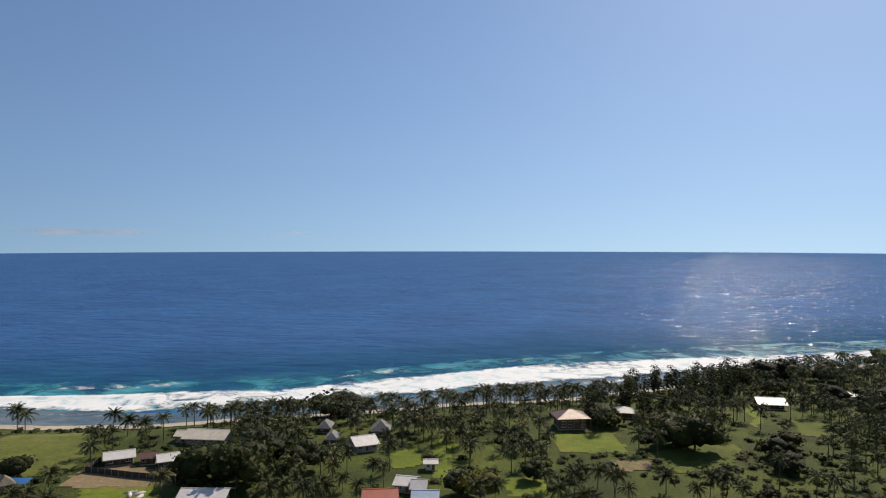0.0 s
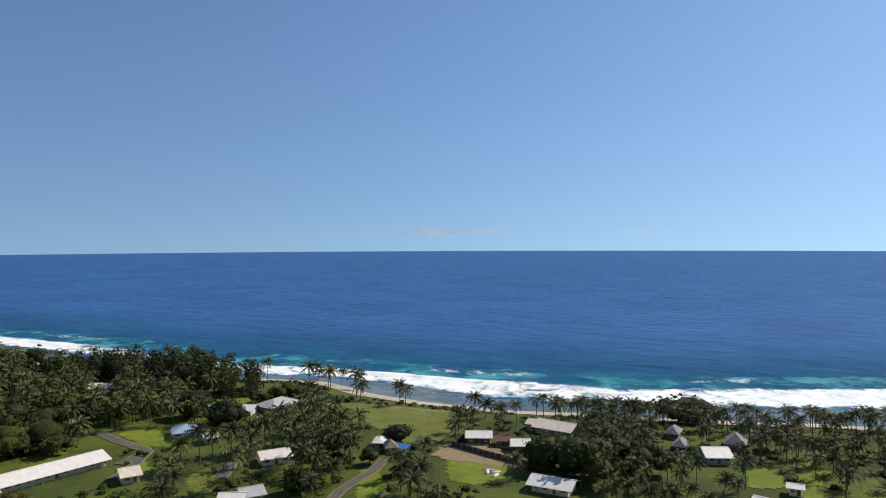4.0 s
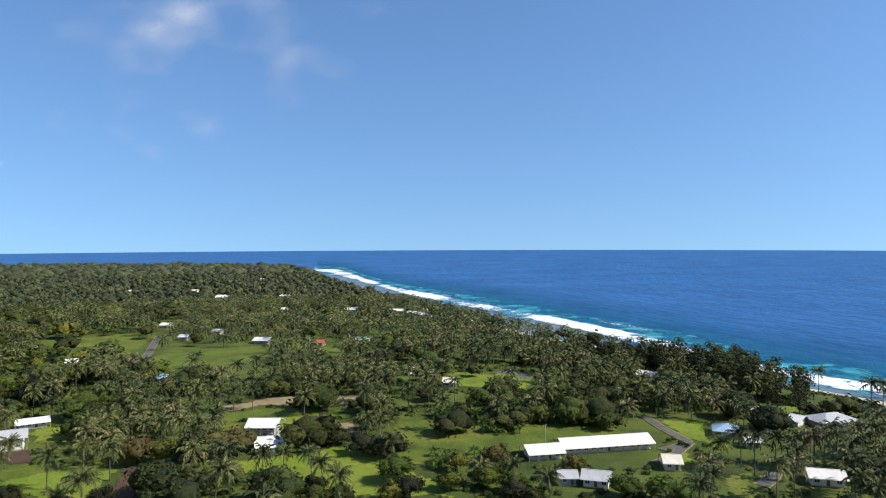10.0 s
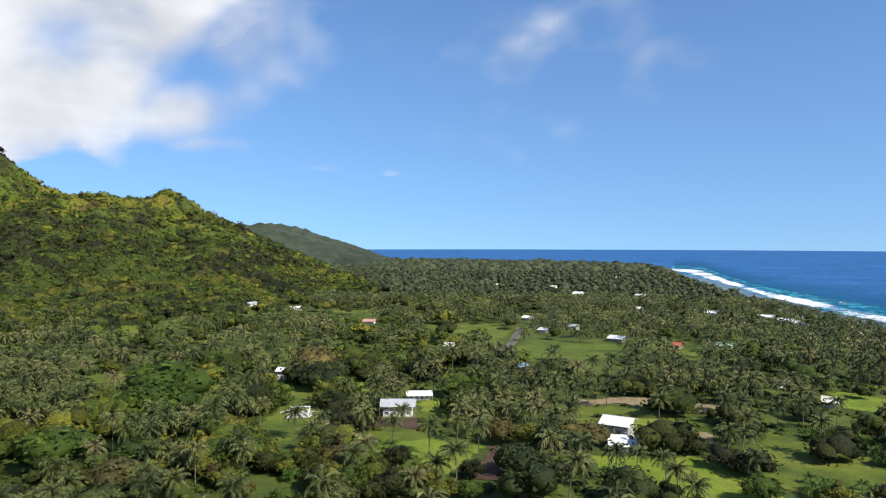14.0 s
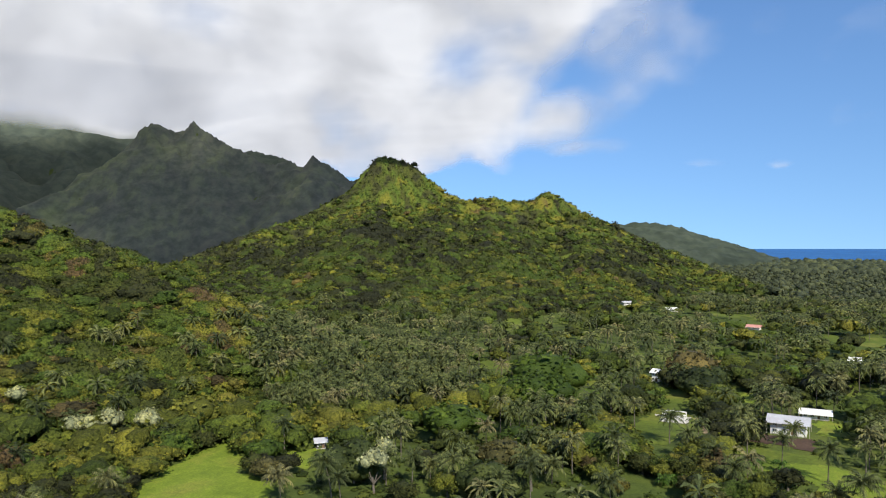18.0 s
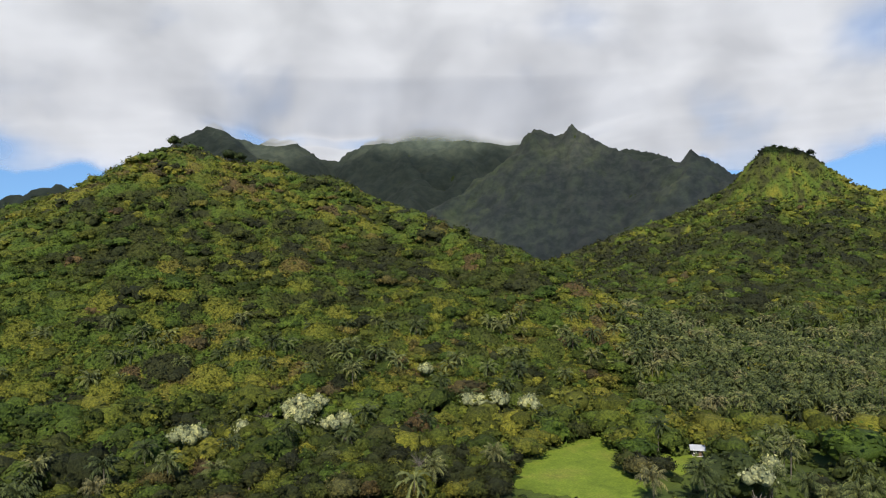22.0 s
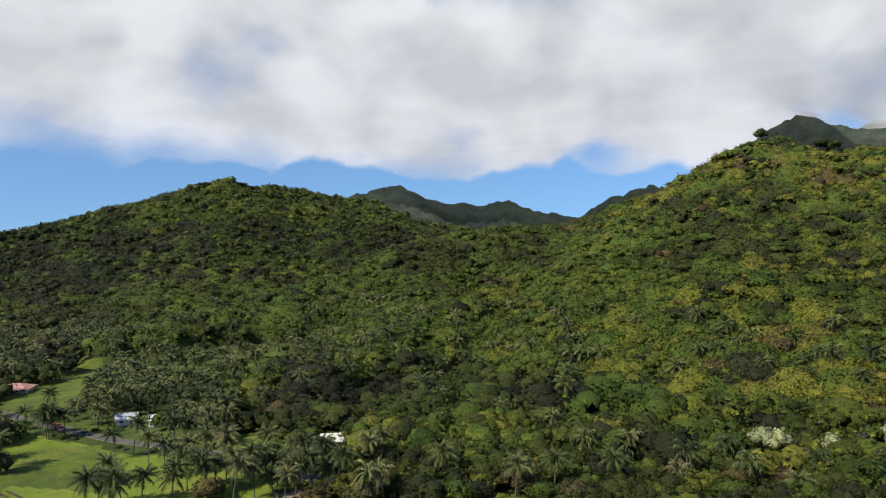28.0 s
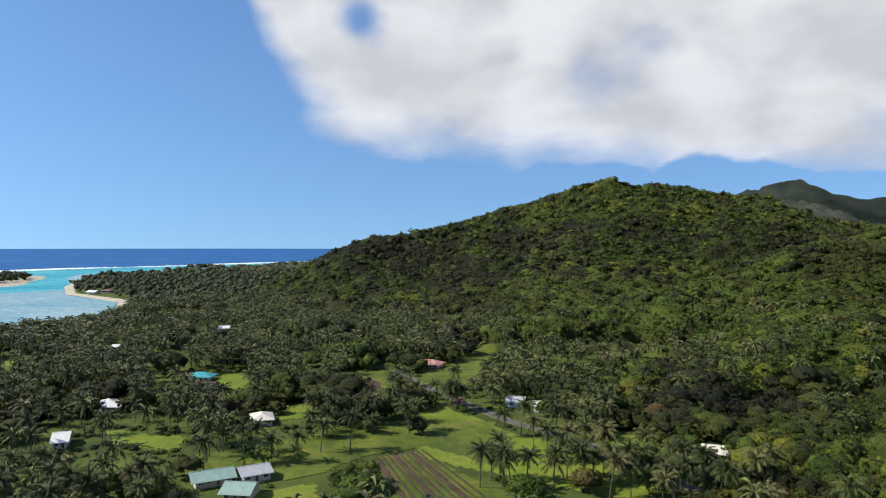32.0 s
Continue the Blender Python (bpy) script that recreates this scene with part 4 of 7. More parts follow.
# furrows of bare soil along the crop field
rows_poly = [p for k, p in FIELD_XY if k == "rows"][0]
ra, rb, rc, rd = rows_poly[1], rows_poly[2], rows_poly[0], rows_poly[4]
for k in range(9):
    u = (k + 0.5) / 9
    s0, s1 = np.array(rc) * (1 - u) + np.array(ra) * u, np.array(rd) * (1 - u) + np.array(rows_poly[3]) * u
    t = np.linspace(0, 1, 40)[:, None]
    mid = s0 * (1 - t) + s1 * t
    d = (s1 - s0) / np.hypot(*(s1 - s0))
    nrm = np.array([-d[1], d[0]])
    half = (0.45 if k % 3 else 1.1) * (0.7 + 0.6 * fbm(t * 9 + k, t * 0, 2, 4))
    g = [np.column_stack([mid + nrm * half * s, height(*(mid + nrm * half * s).T) + 0.3 + 0.12 * (1 - abs(s))]) for s in (-1, -0.4, 0.4, 1)]
    tagged(sheet("furrow", g, M_SOIL), "strip of bare brown soil in the crop field", "soil", "furrows", "structure")

for w, line in ROAD_XY:
    d = np.gradient(line, axis=0)
    d /= np.hypot(*d.T)[:, None]
    nrm = np.column_stack([-d[:, 1], d[:, 0]])
    for nm, half, lift, mat, lab, cat in (("verge", w / 2 + 0.5, 0.22, M_DIRT, "sandy verge along the lane", "verge"), ("road", w / 2, 0.27, M_ROAD, "narrow grey asphalt lane", "road")):
        g = [np.column_stack([line + nrm * half * s, height(*(line + nrm * half * s).T) + lift]) for s in (-1, -0.5, 0, 0.5, 1)]
        tagged(sheet(nm, g, mat), lab, cat, kind="structure")

# beach along the whole seaward shore, and round the lagoon
LAGOON_SHORE = [(246.5, 2050), (249, 1900), (252, 1720), (256, 1600), (260, 1520), (263.8, 1408), (264.6, 1243), (264.5, 1074), (262.3, 981), (261, 930),
                (261.4, 767), (263.8, 664), (266.7, 636), (270, 640), (277, 640), (285, 610), (300, 560), (315, 535), (318, 531)]
for nm, line in (("beach", SHORE_LINE), ("lagoon_beach", LAGOON_SHORE)):
    p = fill(line, 3.0)
    d = np.gradient(p, axis=0)
    d /= np.hypot(*d.T)[:, None]
    nrm = np.column_stack([-d[:, 1], d[:, 0]])
    if float(inland(*(p[:40] + nrm[:40] * 5).T).mean()) < 0:
        nrm = -nrm
    wob = 3 * (fbm(p[:, 0] / 15, p[:, 1] / 15, 3, 2) - 0.5)[:, None]
    g = []
    for s, z in ((-7, -0.35), (-3, 0.12), (2, 0.75), (6, 1.5), (9, 1.75)):
        g.append(np.column_stack([p + nrm * (s + wob), np.full(len(p), z)]))
    tagged(sheet(nm, g, M_SAND), "pale coral sand beach", "beach", kind="structure")

# the lagoon and its islets
lag_in = [(b, r) for b, r in LAGOON_SHORE]
REEF = [(246.5, 2342), (253.5, 2124), (259.6, 1976), (265.3, 1907), (268.7, 1836), (280, 1500), (295, 1050), (310, 760), (318, 640)]
tagged(strip("lagoon_shallows", [(b, r + 0.42 * (q[1] - r)) for (b, r), q in zip(lag_in, [(0, float(np.interp(b, [p[0] for p in REEF], [p[1] for p in REEF]))) for b, r in lag_in])], [(b, r - 12) for b, r in lag_in], M_PALE, 0.12, 8, 300), "pale shallow water over lagoon sand", "lagoon", kind="structure")
tagged(strip("lagoon", REEF, [(b, r - 12) for b, r in lag_in], M_LAGOON, 0.05, 12, 300), "turquoise shallow lagoon inside the reef", "lagoon", kind="structure")
for bear, r0, r1, w in ((268.6, 1330, 1640, 60), (255.2, 1770, 1850, 62)):
    c = np.array(at(bear, (r0 + r1) / 2))
    t = np.linspace(0, 2 * math.pi, 49)
    ax = np.array(at(bear, 1.0))
    ay = np.array([-ax[1], ax[0]])
    g = []
    for s, z in ((1.15, -0.3), (1.05, 0.4), (0.95, 1.2), (0.6, 2.2), (0.02, 2.5)):
        ww = 1 + 0.2 * np.sin(3 * t + bear)
        g.append(np.column_stack([c + s * ww[:, None] * (np.cos(t)[:, None] * ax * (r1 - r0) / 2 + np.sin(t)[:, None] * ay * w), np.full(49, z)]))
    tagged(sheet("islet", g, M_SAND), "low sandy islet in the lagoon", "islet", kind="structure")

# breakers: a foaming band with a crest, torn at both edges
def foam(name, holes, scale):
    m, n, l, b = material(name, 0.75, 0, 0.2)
    a = noise_node(n, l, scale, 8, 0.72, "World", 0.9)
    l.new(ramp_node(n, l, a, [(0.36, (0.50, 0.66, 0.72)), (0.52, (0.80, 0.84, 0.85))]), b.inputs["Base Color"])
    at_ = n.new("ShaderNodeAttribute")
    at_.attribute_name = "tint"
    add = n.new("ShaderNodeMath")
    add.operation = "ADD"
    l.new(a, add.inputs[0])
    l.new(at_.outputs["Fac"], add.inputs[1])
    l.new(ramp_node(n, l, add.outputs[0], [(holes, (0, 0, 0)), (holes + 0.20, (1, 1, 1))]), b.inputs["Alpha"])
    bump_node(n, l, b, a, 0.8, 0.6)
    return m


M_FOAM = foam("surf_foam", 0.57, 0.09)


def surf(name, outer, inner, n, label, crest=1.3, lace=0.0):
    """Foam from the outer to the inner line; its tint runs from torn edges to a solid middle."""
    a, b = fill(outer, 1.0), fill(inner, 1.0)
    t = np.linspace(0, 1, n)
    ra = np.stack([np.interp(t, np.linspace(0, 1, len(a)), a[:, k]) for k in (0, 1)], 1)
    rb = np.stack([np.interp(t, np.linspace(0, 1, len(b)), b[:, k]) for k in (0, 1)], 1)
    u = np.linspace(0, 1, 15)
    g, tint = [], []
    for v in u:
        p = ra * (1 - v) + rb * v
        w = fbm(p[:, 0] / 40, p[:, 1] / 40, 4, 6) - 0.5
        q = p + (rb - ra) * (w * 0.45 * (1 - v))[:, None]
        z = 0.22 + crest * np.exp(-((v - 0.22 - 0.4 * w) / 0.14) ** 2) * np.clip(0.4 + 1.6 * w, 0, 1) + 0.25 * np.abs(fbm(p[:, 0] / 5, p[:, 1] / 5, 3, 9) - 0.5)
        g.append(np.column_stack([q, z]))
        tint.append(np.full(n, 0.35 * math.sin(math.pi * min(1, max(0, v))) ** 0.6 - 0.08 - lace) + 0.5 * w * (1 - v) + 0.55 * (fbm(p[:, 0] / 85, p[:, 1] / 85, 3, 44) - 0.5))
    g = np.array(g)
    i = np.arange(len(u) * n).reshape(len(u), n)
    f = np.stack([i[:-1, :-1], i[:-1, 1:], i[1:, 1:], i[1:, :-1]], -1).reshape(-1, 4)
    me = mesh_from(name, g.reshape(-1, 3), f, np.array(tint).ravel(), True)
    me.materials.append(M_FOAM)
    return tagged(new(name, me), label, "surf", kind="structure")


surf("breakers", SURF_OUT, SURF_IN, 1500, "broad white band of breaking surf on the reef")
surf("breakers_outer", [(b, r * 1.075) for b, r in SURF_OUT[:17]], [(b, r * 1.02) for b, r in SURF_OUT[:17]], 1200, "scattered crests of waves about to break", 1.8, 0.34)
surf("wash", [(b, r * 0.995) for b, r in SURF_IN[:16]], [(b, r * 0.955) for b, r in SURF_IN[:16]], 1000, "thin lace of foam on the reef flat", 0.1, 0.34)
surf("reef_breakers", [(b, r * 1.03) for b, r in REEF], [(b, r * 0.985) for b, r in REEF], 500, "white line of surf on the lagoon's outer reef")


# blue-green water over the outer reef slope, fading out to the deep
M_SLOPE = water("reef_slope_water", (0.006, 0.085, 0.20), (0.012, 0.14, 0.25), 0.10, 0.06, 0.8, 0.02, 0.07)
sn_, sl_ = M_SLOPE.node_tree.nodes, M_SLOPE.node_tree.links
s_at, s_tp, s_mx = sn_.new("ShaderNodeAttribute"), sn_.new("ShaderNodeBsdfTransparent"), sn_.new("ShaderNodeMixShader")
s_at.attribute_name = "tint"
s_src = sn_["Material Output"].inputs[0].links[0].from_socket
sl_.new(s_at.outputs["Fac"], s_mx.inputs[0])
sl_.new(s_tp.outputs[0], s_mx.inputs[1])
sl_.new(s_src, s_mx.inputs[2])
sl_.new(s_mx.outputs[0], sn_["Material Output"].inputs[0])
slope = strip("reef_slope", [(b, r * 1.55) for b, r in SURF_OUT], [(b, r * 0.99) for b, r in SURF_OUT], M_SLOPE, 0.015, 9, 700)
fade = np.repeat(np.linspace(0, 1, 9) ** 1.6 * 0.75, 700)
slope.data.attributes.new("tint", "FLOAT", "POINT").data.foreach_set("value", fade.astype(np.float32))
tagged(slope, "blue-green water over the outer reef slope", "water", kind="structure")


# ---------------------------------------------------------------- cloud deck over the mountains
CLOUD_Z = 462.0
LOWER = [(70, 40), (100, 40), (108, 26), (113, 21), (119, 14.5), (124, 8.2), (128, 5.6), (132, 4.6), (140, 3.8), (176, 3.8), (186, 5.2), (195, 4.6), (205, 4.9), (215, 6.0), (225, 6.8), (235, 8.0), (243, 8.6), (247, 11), (251, 17), (256, 30), (290, 40)]
WISPS = [(88, 16.5, 8.5, 5.0, 0.22), (82, 13.5, 6, 3.0, 0.16), (115, 16, 8, 5, 0.60), (121, 10, 5, 3.0, 0.72), (103.7, 4.9, 2.0, 0.9, 0.62), (109.5, 5.6, 3.5, 0.8, 0.36), (118, 7.2, 4, 1.0, 0.42)]
GAPS = [(243, 17.3, 2.0, 1.6), (199.5, 18.8, 4.0, 1.4), (206, 19, 2, 1), (128, 14.5, 5, 2.2), (193, 7.0, 2.5, 1.3)]
cb = np.radians(np.linspace(70, 290, 331))
# the innermost rings are out of view, added to shade the mountain
cr_ = np.geomspace(700, 4950, 124)
cx, cy = -cr_[:, None] * np.sin(cb), cr_[:, None] * np.cos(cb)
deg, el = np.degrees(cb)[None, :], np.degrees(np.arctan((CLOUD_Z - 80) / cr_))[:, None]
low = np.interp(np.degrees(cb), *np.array(LOWER).T)[None, :]
cover = np.clip((el - low) / 3.0, -1.2, 1.0)
for b, e, wb, we, k in WISPS:
    cover = np.maximum(cover, -1.2 + (0.75 + k) * np.exp(-((deg - b) / wb) ** 2 - ((el - e) / we) ** 2))
# unseen part past bearing 176 left out, to keep the far hill sunlit
cover = cover - 2.2 * np.clip((1090 - cr_[:, None]) / 60, 0, 1) * np.clip((deg - 176) / 14, 0, 1)
for b, e, wb, we in GAPS:
    cover = cover - (1.3 if b > 240 else 0.9) * np.exp(-((deg - b) / wb) ** 2 - ((el - e) / we) ** 2)
pb, pe = deg + 0 * el, el + 0 * deg
lump = fbm(pb / 5.5, pe / 4.2, 5, 61)
cover = cover + 1.7 * (lump - 0.5) - 2.4 * np.clip((cr_[:, None] + 2600 * (fbm(pb / 4.0, pe / 9.0, 4, 67) - 0.5) - 3750) / 900, 0, 1.2)
sag = np.interp(deg, [142, 152, 174, 181], [0, 1, 1, 0]) * np.clip((cr_[:, None] - 1650) / 450, 0, 1)
cz = CLOUD_Z + 16 * (fbm(cx / 300, cy / 300, 4, 71) - 0.5) - 72 * sag + 44 * sag * (fbm(deg / 3.1 + 0 * el, 0 * deg + el / 5, 3, 83) - 0.5)
cover = cover - 0.9 * sag * np.clip((cr_[:, None] - 2020) / 180, 0, 1) * np.clip((2460 - cr_[:, None]) / 120, 0, 1)
mc, n, l, b = material("cloud", 1.0, 0, 0.0)
tr, df, tp = n.new("ShaderNodeBsdfTranslucent"), n.new("ShaderNodeBsdfDiffuse"), n.new("ShaderNodeBsdfTransparent")
pa = n.new("ShaderNodeAttribute")
pa.attribute_name = "puff"
sn = n.new("ShaderNodeTexNoise")
sn.inputs["Scale"].default_value, sn.inputs["Detail"].default_value, sn.inputs["Roughness"].default_value, sn.inputs["Distortion"].default_value = 1.0, 3, 0.42, 0.2
l.new(pa.outputs["Vector"], sn.inputs["Vector"])
soft = sn.outputs["Fac"]
atn = n.new("ShaderNodeAttribute")
atn.attribute_name = "tint"
ad = n.new("ShaderNodeMath")
ad.operation, ad.inputs[2].default_value = "MULTIPLY_ADD", -0.75
ad.inputs[1].default_value = 1.5
l.new(soft, ad.inputs[0])
ad2 = n.new("ShaderNodeMath")
l.new(ad.outputs[0], ad2.inputs[0])
l.new(atn.outputs["Fac"], ad2.inputs[1])
mr = n.new("ShaderNodeMapRange")
mr.interpolation_type = "SMOOTHSTEP"
mr.inputs[1].default_value, mr.inputs[2].default_value = -0.75, 0.95
l.new(ad2.outputs[0], mr.inputs[0])
shade = ramp_node(n, l, soft, [(0.36, (0.52, 0.515, 0.51)), (0.64, (0.69, 0.68, 0.665))])
l.new(shade, tr.inputs[0])
l.new(shade, df.inputs[0])
m1, m2 = n.new("ShaderNodeMixShader"), n.new("ShaderNodeMixShader")
m1.inputs[0].default_value = 0.25
l.new(tr.outputs[0], m1.inputs[1])
l.new(df.outputs[0], m1.inputs[2])
l.new(mr.outputs[0], m2.inputs[0])
l.new(tp.outputs[0], m2.inputs[1])
l.new(m1.outputs[0], m2.inputs[2])
l.new(m2.outputs[0], n["Material Output"].inputs[0])
i = np.arange(cx.size).reshape(cx.shape)
me = mesh_from("cloud_deck", np.stack([cx, cy, cz], -1).reshape(-1, 3), np.stack([i[:-1, :-1], i[:-1, 1:], i[1:, 1:], i[1:, :-1]], -1).reshape(-1, 4), cover.ravel(), True)
me.attributes.new("puff", "FLOAT_VECTOR", "POINT").data.foreach_set("vector", np.stack([pb / 7.5, pe / 5.2, 0 * pb], -1).astype(np.float32).ravel())
me.materials.append(mc)
tagged(new("clouds", me), "broken white and grey cloud deck touching the mountain tops", "clouds", kind="stuff")
# a thin streak of cloud low over the sea
hb, he = np.radians(np.linspace(2, 52, 90)), np.linspace(-0.2, 1.9, 18)[:, None]
hd = np.degrees(hb)[None, :]
hcover = -1.25 + 1.45 * np.exp(-((hd - 27.5) / 7.0) ** 2 - ((he - 0.62 - 0.01 * (hd - 27)) / 0.30) ** 2) + 1.0 * np.exp(-((hd - 12) / 5.0) ** 2 - ((he - 0.5) / 0.25) ** 2)
hx, hy, hz = -4700 * np.sin(hb) + 0 * he, 4700 * np.cos(hb) + 0 * he, 80 + 4700 * np.tan(np.radians(he)) + 0 * hb
i = np.arange(hx.size).reshape(hx.shape)
me = mesh_from("sea_cloud", np.stack([hx, hy, hz], -1).reshape(-1, 3), np.stack([i[:-1, :-1], i[:-1, 1:], i[1:, 1:], i[1:, :-1]], -1).reshape(-1, 4), hcover.ravel(), True)
me.attributes.new("puff", "FLOAT_VECTOR", "POINT").data.foreach_set("vector", np.stack([(hd + 0 * he) / 3.5, (he + 0 * hd) / 1.2, 0 * hx], -1).astype(np.float32).ravel())
me.materials.append(mc)
tagged(new("sea_cloud", me), "thin pale streak of cloud low over the sea", "clouds", kind="stuff")


# ---------------------------------------------------------------- houses
def part(name, bm, mat, parent, label="", loc=(0, 0, 0), smooth=False):
    me = bpy.data.meshes.new(name)
    bm.normal_update()
    bm.to_mesh(me)
    bm.free()
    me.materials.append(mat)
    if smooth:
        for p in me.polygons:
            p.use_smooth = True
    ob = new(name, me)
    ob.parent, ob.location = parent, loc
    return tagged(ob, label)


def box(bm, lo, hi, bevel=0.0):
    v = [bm.verts.new((x, y, z)) for z in (lo[2], hi[2]) for y in (lo[1], hi[1]) for x in (lo[0], hi[0])]
    for f in ((0, 2, 3, 1), (4, 5, 7, 6), (0, 1, 5, 4), (2, 6, 7, 3), (0, 4, 6, 2), (1, 3, 7, 5)):
        bm.faces.new([v[i] for i in f])
    if bevel:
        bmesh.ops.bevel(bm, geom=bm.edges[:], offset=bevel, segments=1, affect="EDGES")
    return bm


def slab(bm, corners, thick):
    """A roof plane with thickness."""
    top = [bm.verts.new(c) for c in corners]
    low = [bm.verts.new((c[0], c[1], c[2] - thick)) for c in corners]
    bm.faces.new(top)
    bm.faces.new(low[::-1])
    for i in range(len(top)):
        j = (i + 1) % len(top)
        bm.faces.new((top[j], top[i], low[i], low[j]))


def window(parent, x, y, z, w, h, out):
    """Frame, pane and sill on a wall that faces out along y."""
    bm = bmesh.new()
    y0, y1 = sorted((y - 0.02 * out, y + 0.06 * out))
    t = 0.09
    for lo, hi in (((x - w / 2, z), (x - w / 2 + t, z + h)), ((x + w / 2 - t, z), (x + w / 2, z + h)), ((x - w / 2 + t, z + h - t), (x + w / 2 - t, z + h)), ((x - w / 2 + t, z), (x + w / 2 - t, z + t)), ((x - t / 2, z + t), (x + t / 2, z + h - t))):
        box(bm, (lo[0], y0, lo[1]), (hi[0], y1, hi[1]))
    win = part("window", bm, M_TRIM, parent, "white window frame")
    y0, y1 = sorted((y - 0.01 * out, y + 0.025 * out))
    part("pane", box(bmesh.new(), (x - w / 2 + t, y0, z + t), (x + w / 2 - t, y1, z + h - t)), M_GLASS, win, "dark glass")
    y0, y1 = sorted((y, y + 0.14 * out))
    part("sill", box(bmesh.new(), (x - w / 2 - 0.08, y0, z - 0.07), (x + w / 2 + 0.08, y1, z)), M_TRIM, win)


WORDS = {"white": "white", "cream": "cream", "grey": "grey", "blue": "pale blue", "red": "red", "brown": "brown", "pink": "faded red", "teal": "teal",
         "green": "grey-green", "thatch": "thatched", "slate": "grey shingled", "dark": "dark"}


def house(x, y, length, depth, turn, storeys, roof, wall, form, rnd):
    far = math.hypot(x, y) > 430
    tall = 2.35 * storeys
    length = max(length, 4.0)
    root = new("hut" if length * depth < 45 else "house", None)
    if roof == "red" and wall == "red":
        wall = "brown"
    name = {"gable": "a gabled", "hip": "a hipped", "cone": "a steep pointed"}[form]
    tagged(root, f"{'two-storey' if storeys == 2 else 'low'} {WORDS.get(wall, wall)} house with {name} {WORDS[roof]} roof among trees", "house", "houses on the coastal plain")
    root.location, root.rotation_euler = (x, y, spot(x, y) + 0.05), (0, 0, radians(turn))
    L, D, over = length / 2, depth / 2, 1.5 if length >= 11 else 0.95
    L, D = max(1.6, L - 0.9 * over), max(1.6, D - 0.5 * over)
    part("foundation", box(bmesh.new(), (-L - 0.15, -D - 0.15, -1.2), (L + 0.15, D + 0.15, 0.25)), M_CONC, root)
    pitch = {"gable": 0.34, "hip": 0.38, "cone": 0.85}[form]
    eave = tall + 0.3
    bm = bmesh.new()
    box(bm, (-L, -D, 0.25), (L, D, eave))
    if form == "gable":
        rise = D * pitch
        for s in (-1, 1):
            a = [bm.verts.new(c) for c in ((s * L, -D, eave), (s * L, D, eave), (s * L, 0, eave + rise))]
            b = [bm.verts.new((v.co.x - s * 0.2, v.co.y, v.co.z)) for v in a]
            bm.faces.new(a if s > 0 else a[::-1])
            bm.faces.new(b[::-1] if s > 0 else b)
    part("wall", bm, WALLS.get(wall, WALLS["white"]), root)
    drop = over * pitch
    bm = bmesh.new()
    th = 0.14 if roof not in ("thatch",) else 0.3
    X, Y = L + over, D + over
    if form == "gable":
        for s in (-1, 1):
            c = [(-X, s * Y, eave - drop + 0.15), (X, s * Y, eave - drop + 0.15), (X, s * 0.02, eave + D * pitch + 0.15), (-X, s * 0.02, eave + D * pitch + 0.15)]
            slab(bm, c if s < 0 else c[::-1], th)
    else:
        rise = min(X, Y) * pitch
        k = max(0.0, X - Y) if form == "hip" else 0.0
        ky = max(0.0, Y - X)
        z0, z1 = eave - drop + 0.15, eave - drop + 0.15 + rise
        p, q = ((-k, 0), (k, 0)) if k else ((0, -ky), (0, ky))
        A, B, C, E = (-X, -Y, z0), (X, -Y, z0), (X, Y, z0), (-X, Y, z0)
        P, Q = (*p, z1), (*q, z1)
        if k or not ky:
            faces = ([A, B, Q, P], [C, E, P, Q], [B, C, Q], [E, A, P]) if k else ([A, B, P], [B, C, P], [C, E, P], [E, A, P])
        else:
            faces = ([A, B, P], [C, E, Q], [B, C, Q, P], [E, A, P, Q])
        for f in faces:
            slab(bm, f, th)
    roof_ob = part("roof", bm, ROOFS[roof], root, f"{WORDS[roof]} roof")
    if form == "gable":
        part("ridge_cap", box(bmesh.new(), (-X, -0.22, eave + D * pitch + 0.1), (X, 0.22, eave + D * pitch + 0.2)), ROOFS[roof], roof_ob)
        for s in (-1, 1):
            part("gutter", box(bmesh.new(), (-X, s * Y - 0.08, eave - drop - 0.02), (X, s * Y + 0.08, eave - drop + 0.08)), M_TRIM, roof_ob, "white gutter")
    if far:
        for s in (-1, 1):
            window(root, 0, s * D, 1.1, 1.6, 1.1, s)
        return root
    n = max(2, int(length / 3.0))
    for s in (-1, 1):
        for st in range(storeys):
            for k in range(n):
                wx = -L + (k + 0.5) * 2 * L / n
                if st == 0 and k == n // 2:
                    y0, y1 = sorted((s * D - 0.03 * s, s * D + 0.06 * s))
                    door = part("door", box(bmesh.new(), (wx - 0.45, y0, 0.25), (wx + 0.45, y1, 2.3)), M_DOOR, root, "dark timber door")
                    part("door_handle", box(bmesh.new(), (wx + 0.3, y1 if s > 0 else y0 - 0.05, 1.2), (wx + 0.4, y1 + 0.05 if s > 0 else y0, 1.3)), M_TRIM, door)
                else:
                    window(root, wx, s * D, 1.0 + 2.35 * st, min(1.5, 2 * L / n * 0.6), 1.15, s)
    for k in range(n + 1):
        for s in ((-1, 1) if length > 11 else (1,)):
            px = -L - over + 0.25 + k * (2 * L + 2 * over - 0.5) / n
            part("post", box(bmesh.new(), (px - 0.07, s * (Y - 0.12) - 0.07, -0.5), (px + 0.07, s * (Y - 0.12) + 0.07, eave - drop + 0.02)), M_POST, root)
    return root


hr = random.Random(3)
for spec in HOUSES:
    house(*spec, hr)


# where nothing tall grows: fields, lanes, houses and the strip before them
house_xy = np.array([(h[0], h[1]) for h in HOUSES], float)
house_r = np.array([max(h[2], h[3]) / 2 for h in HOUSES])
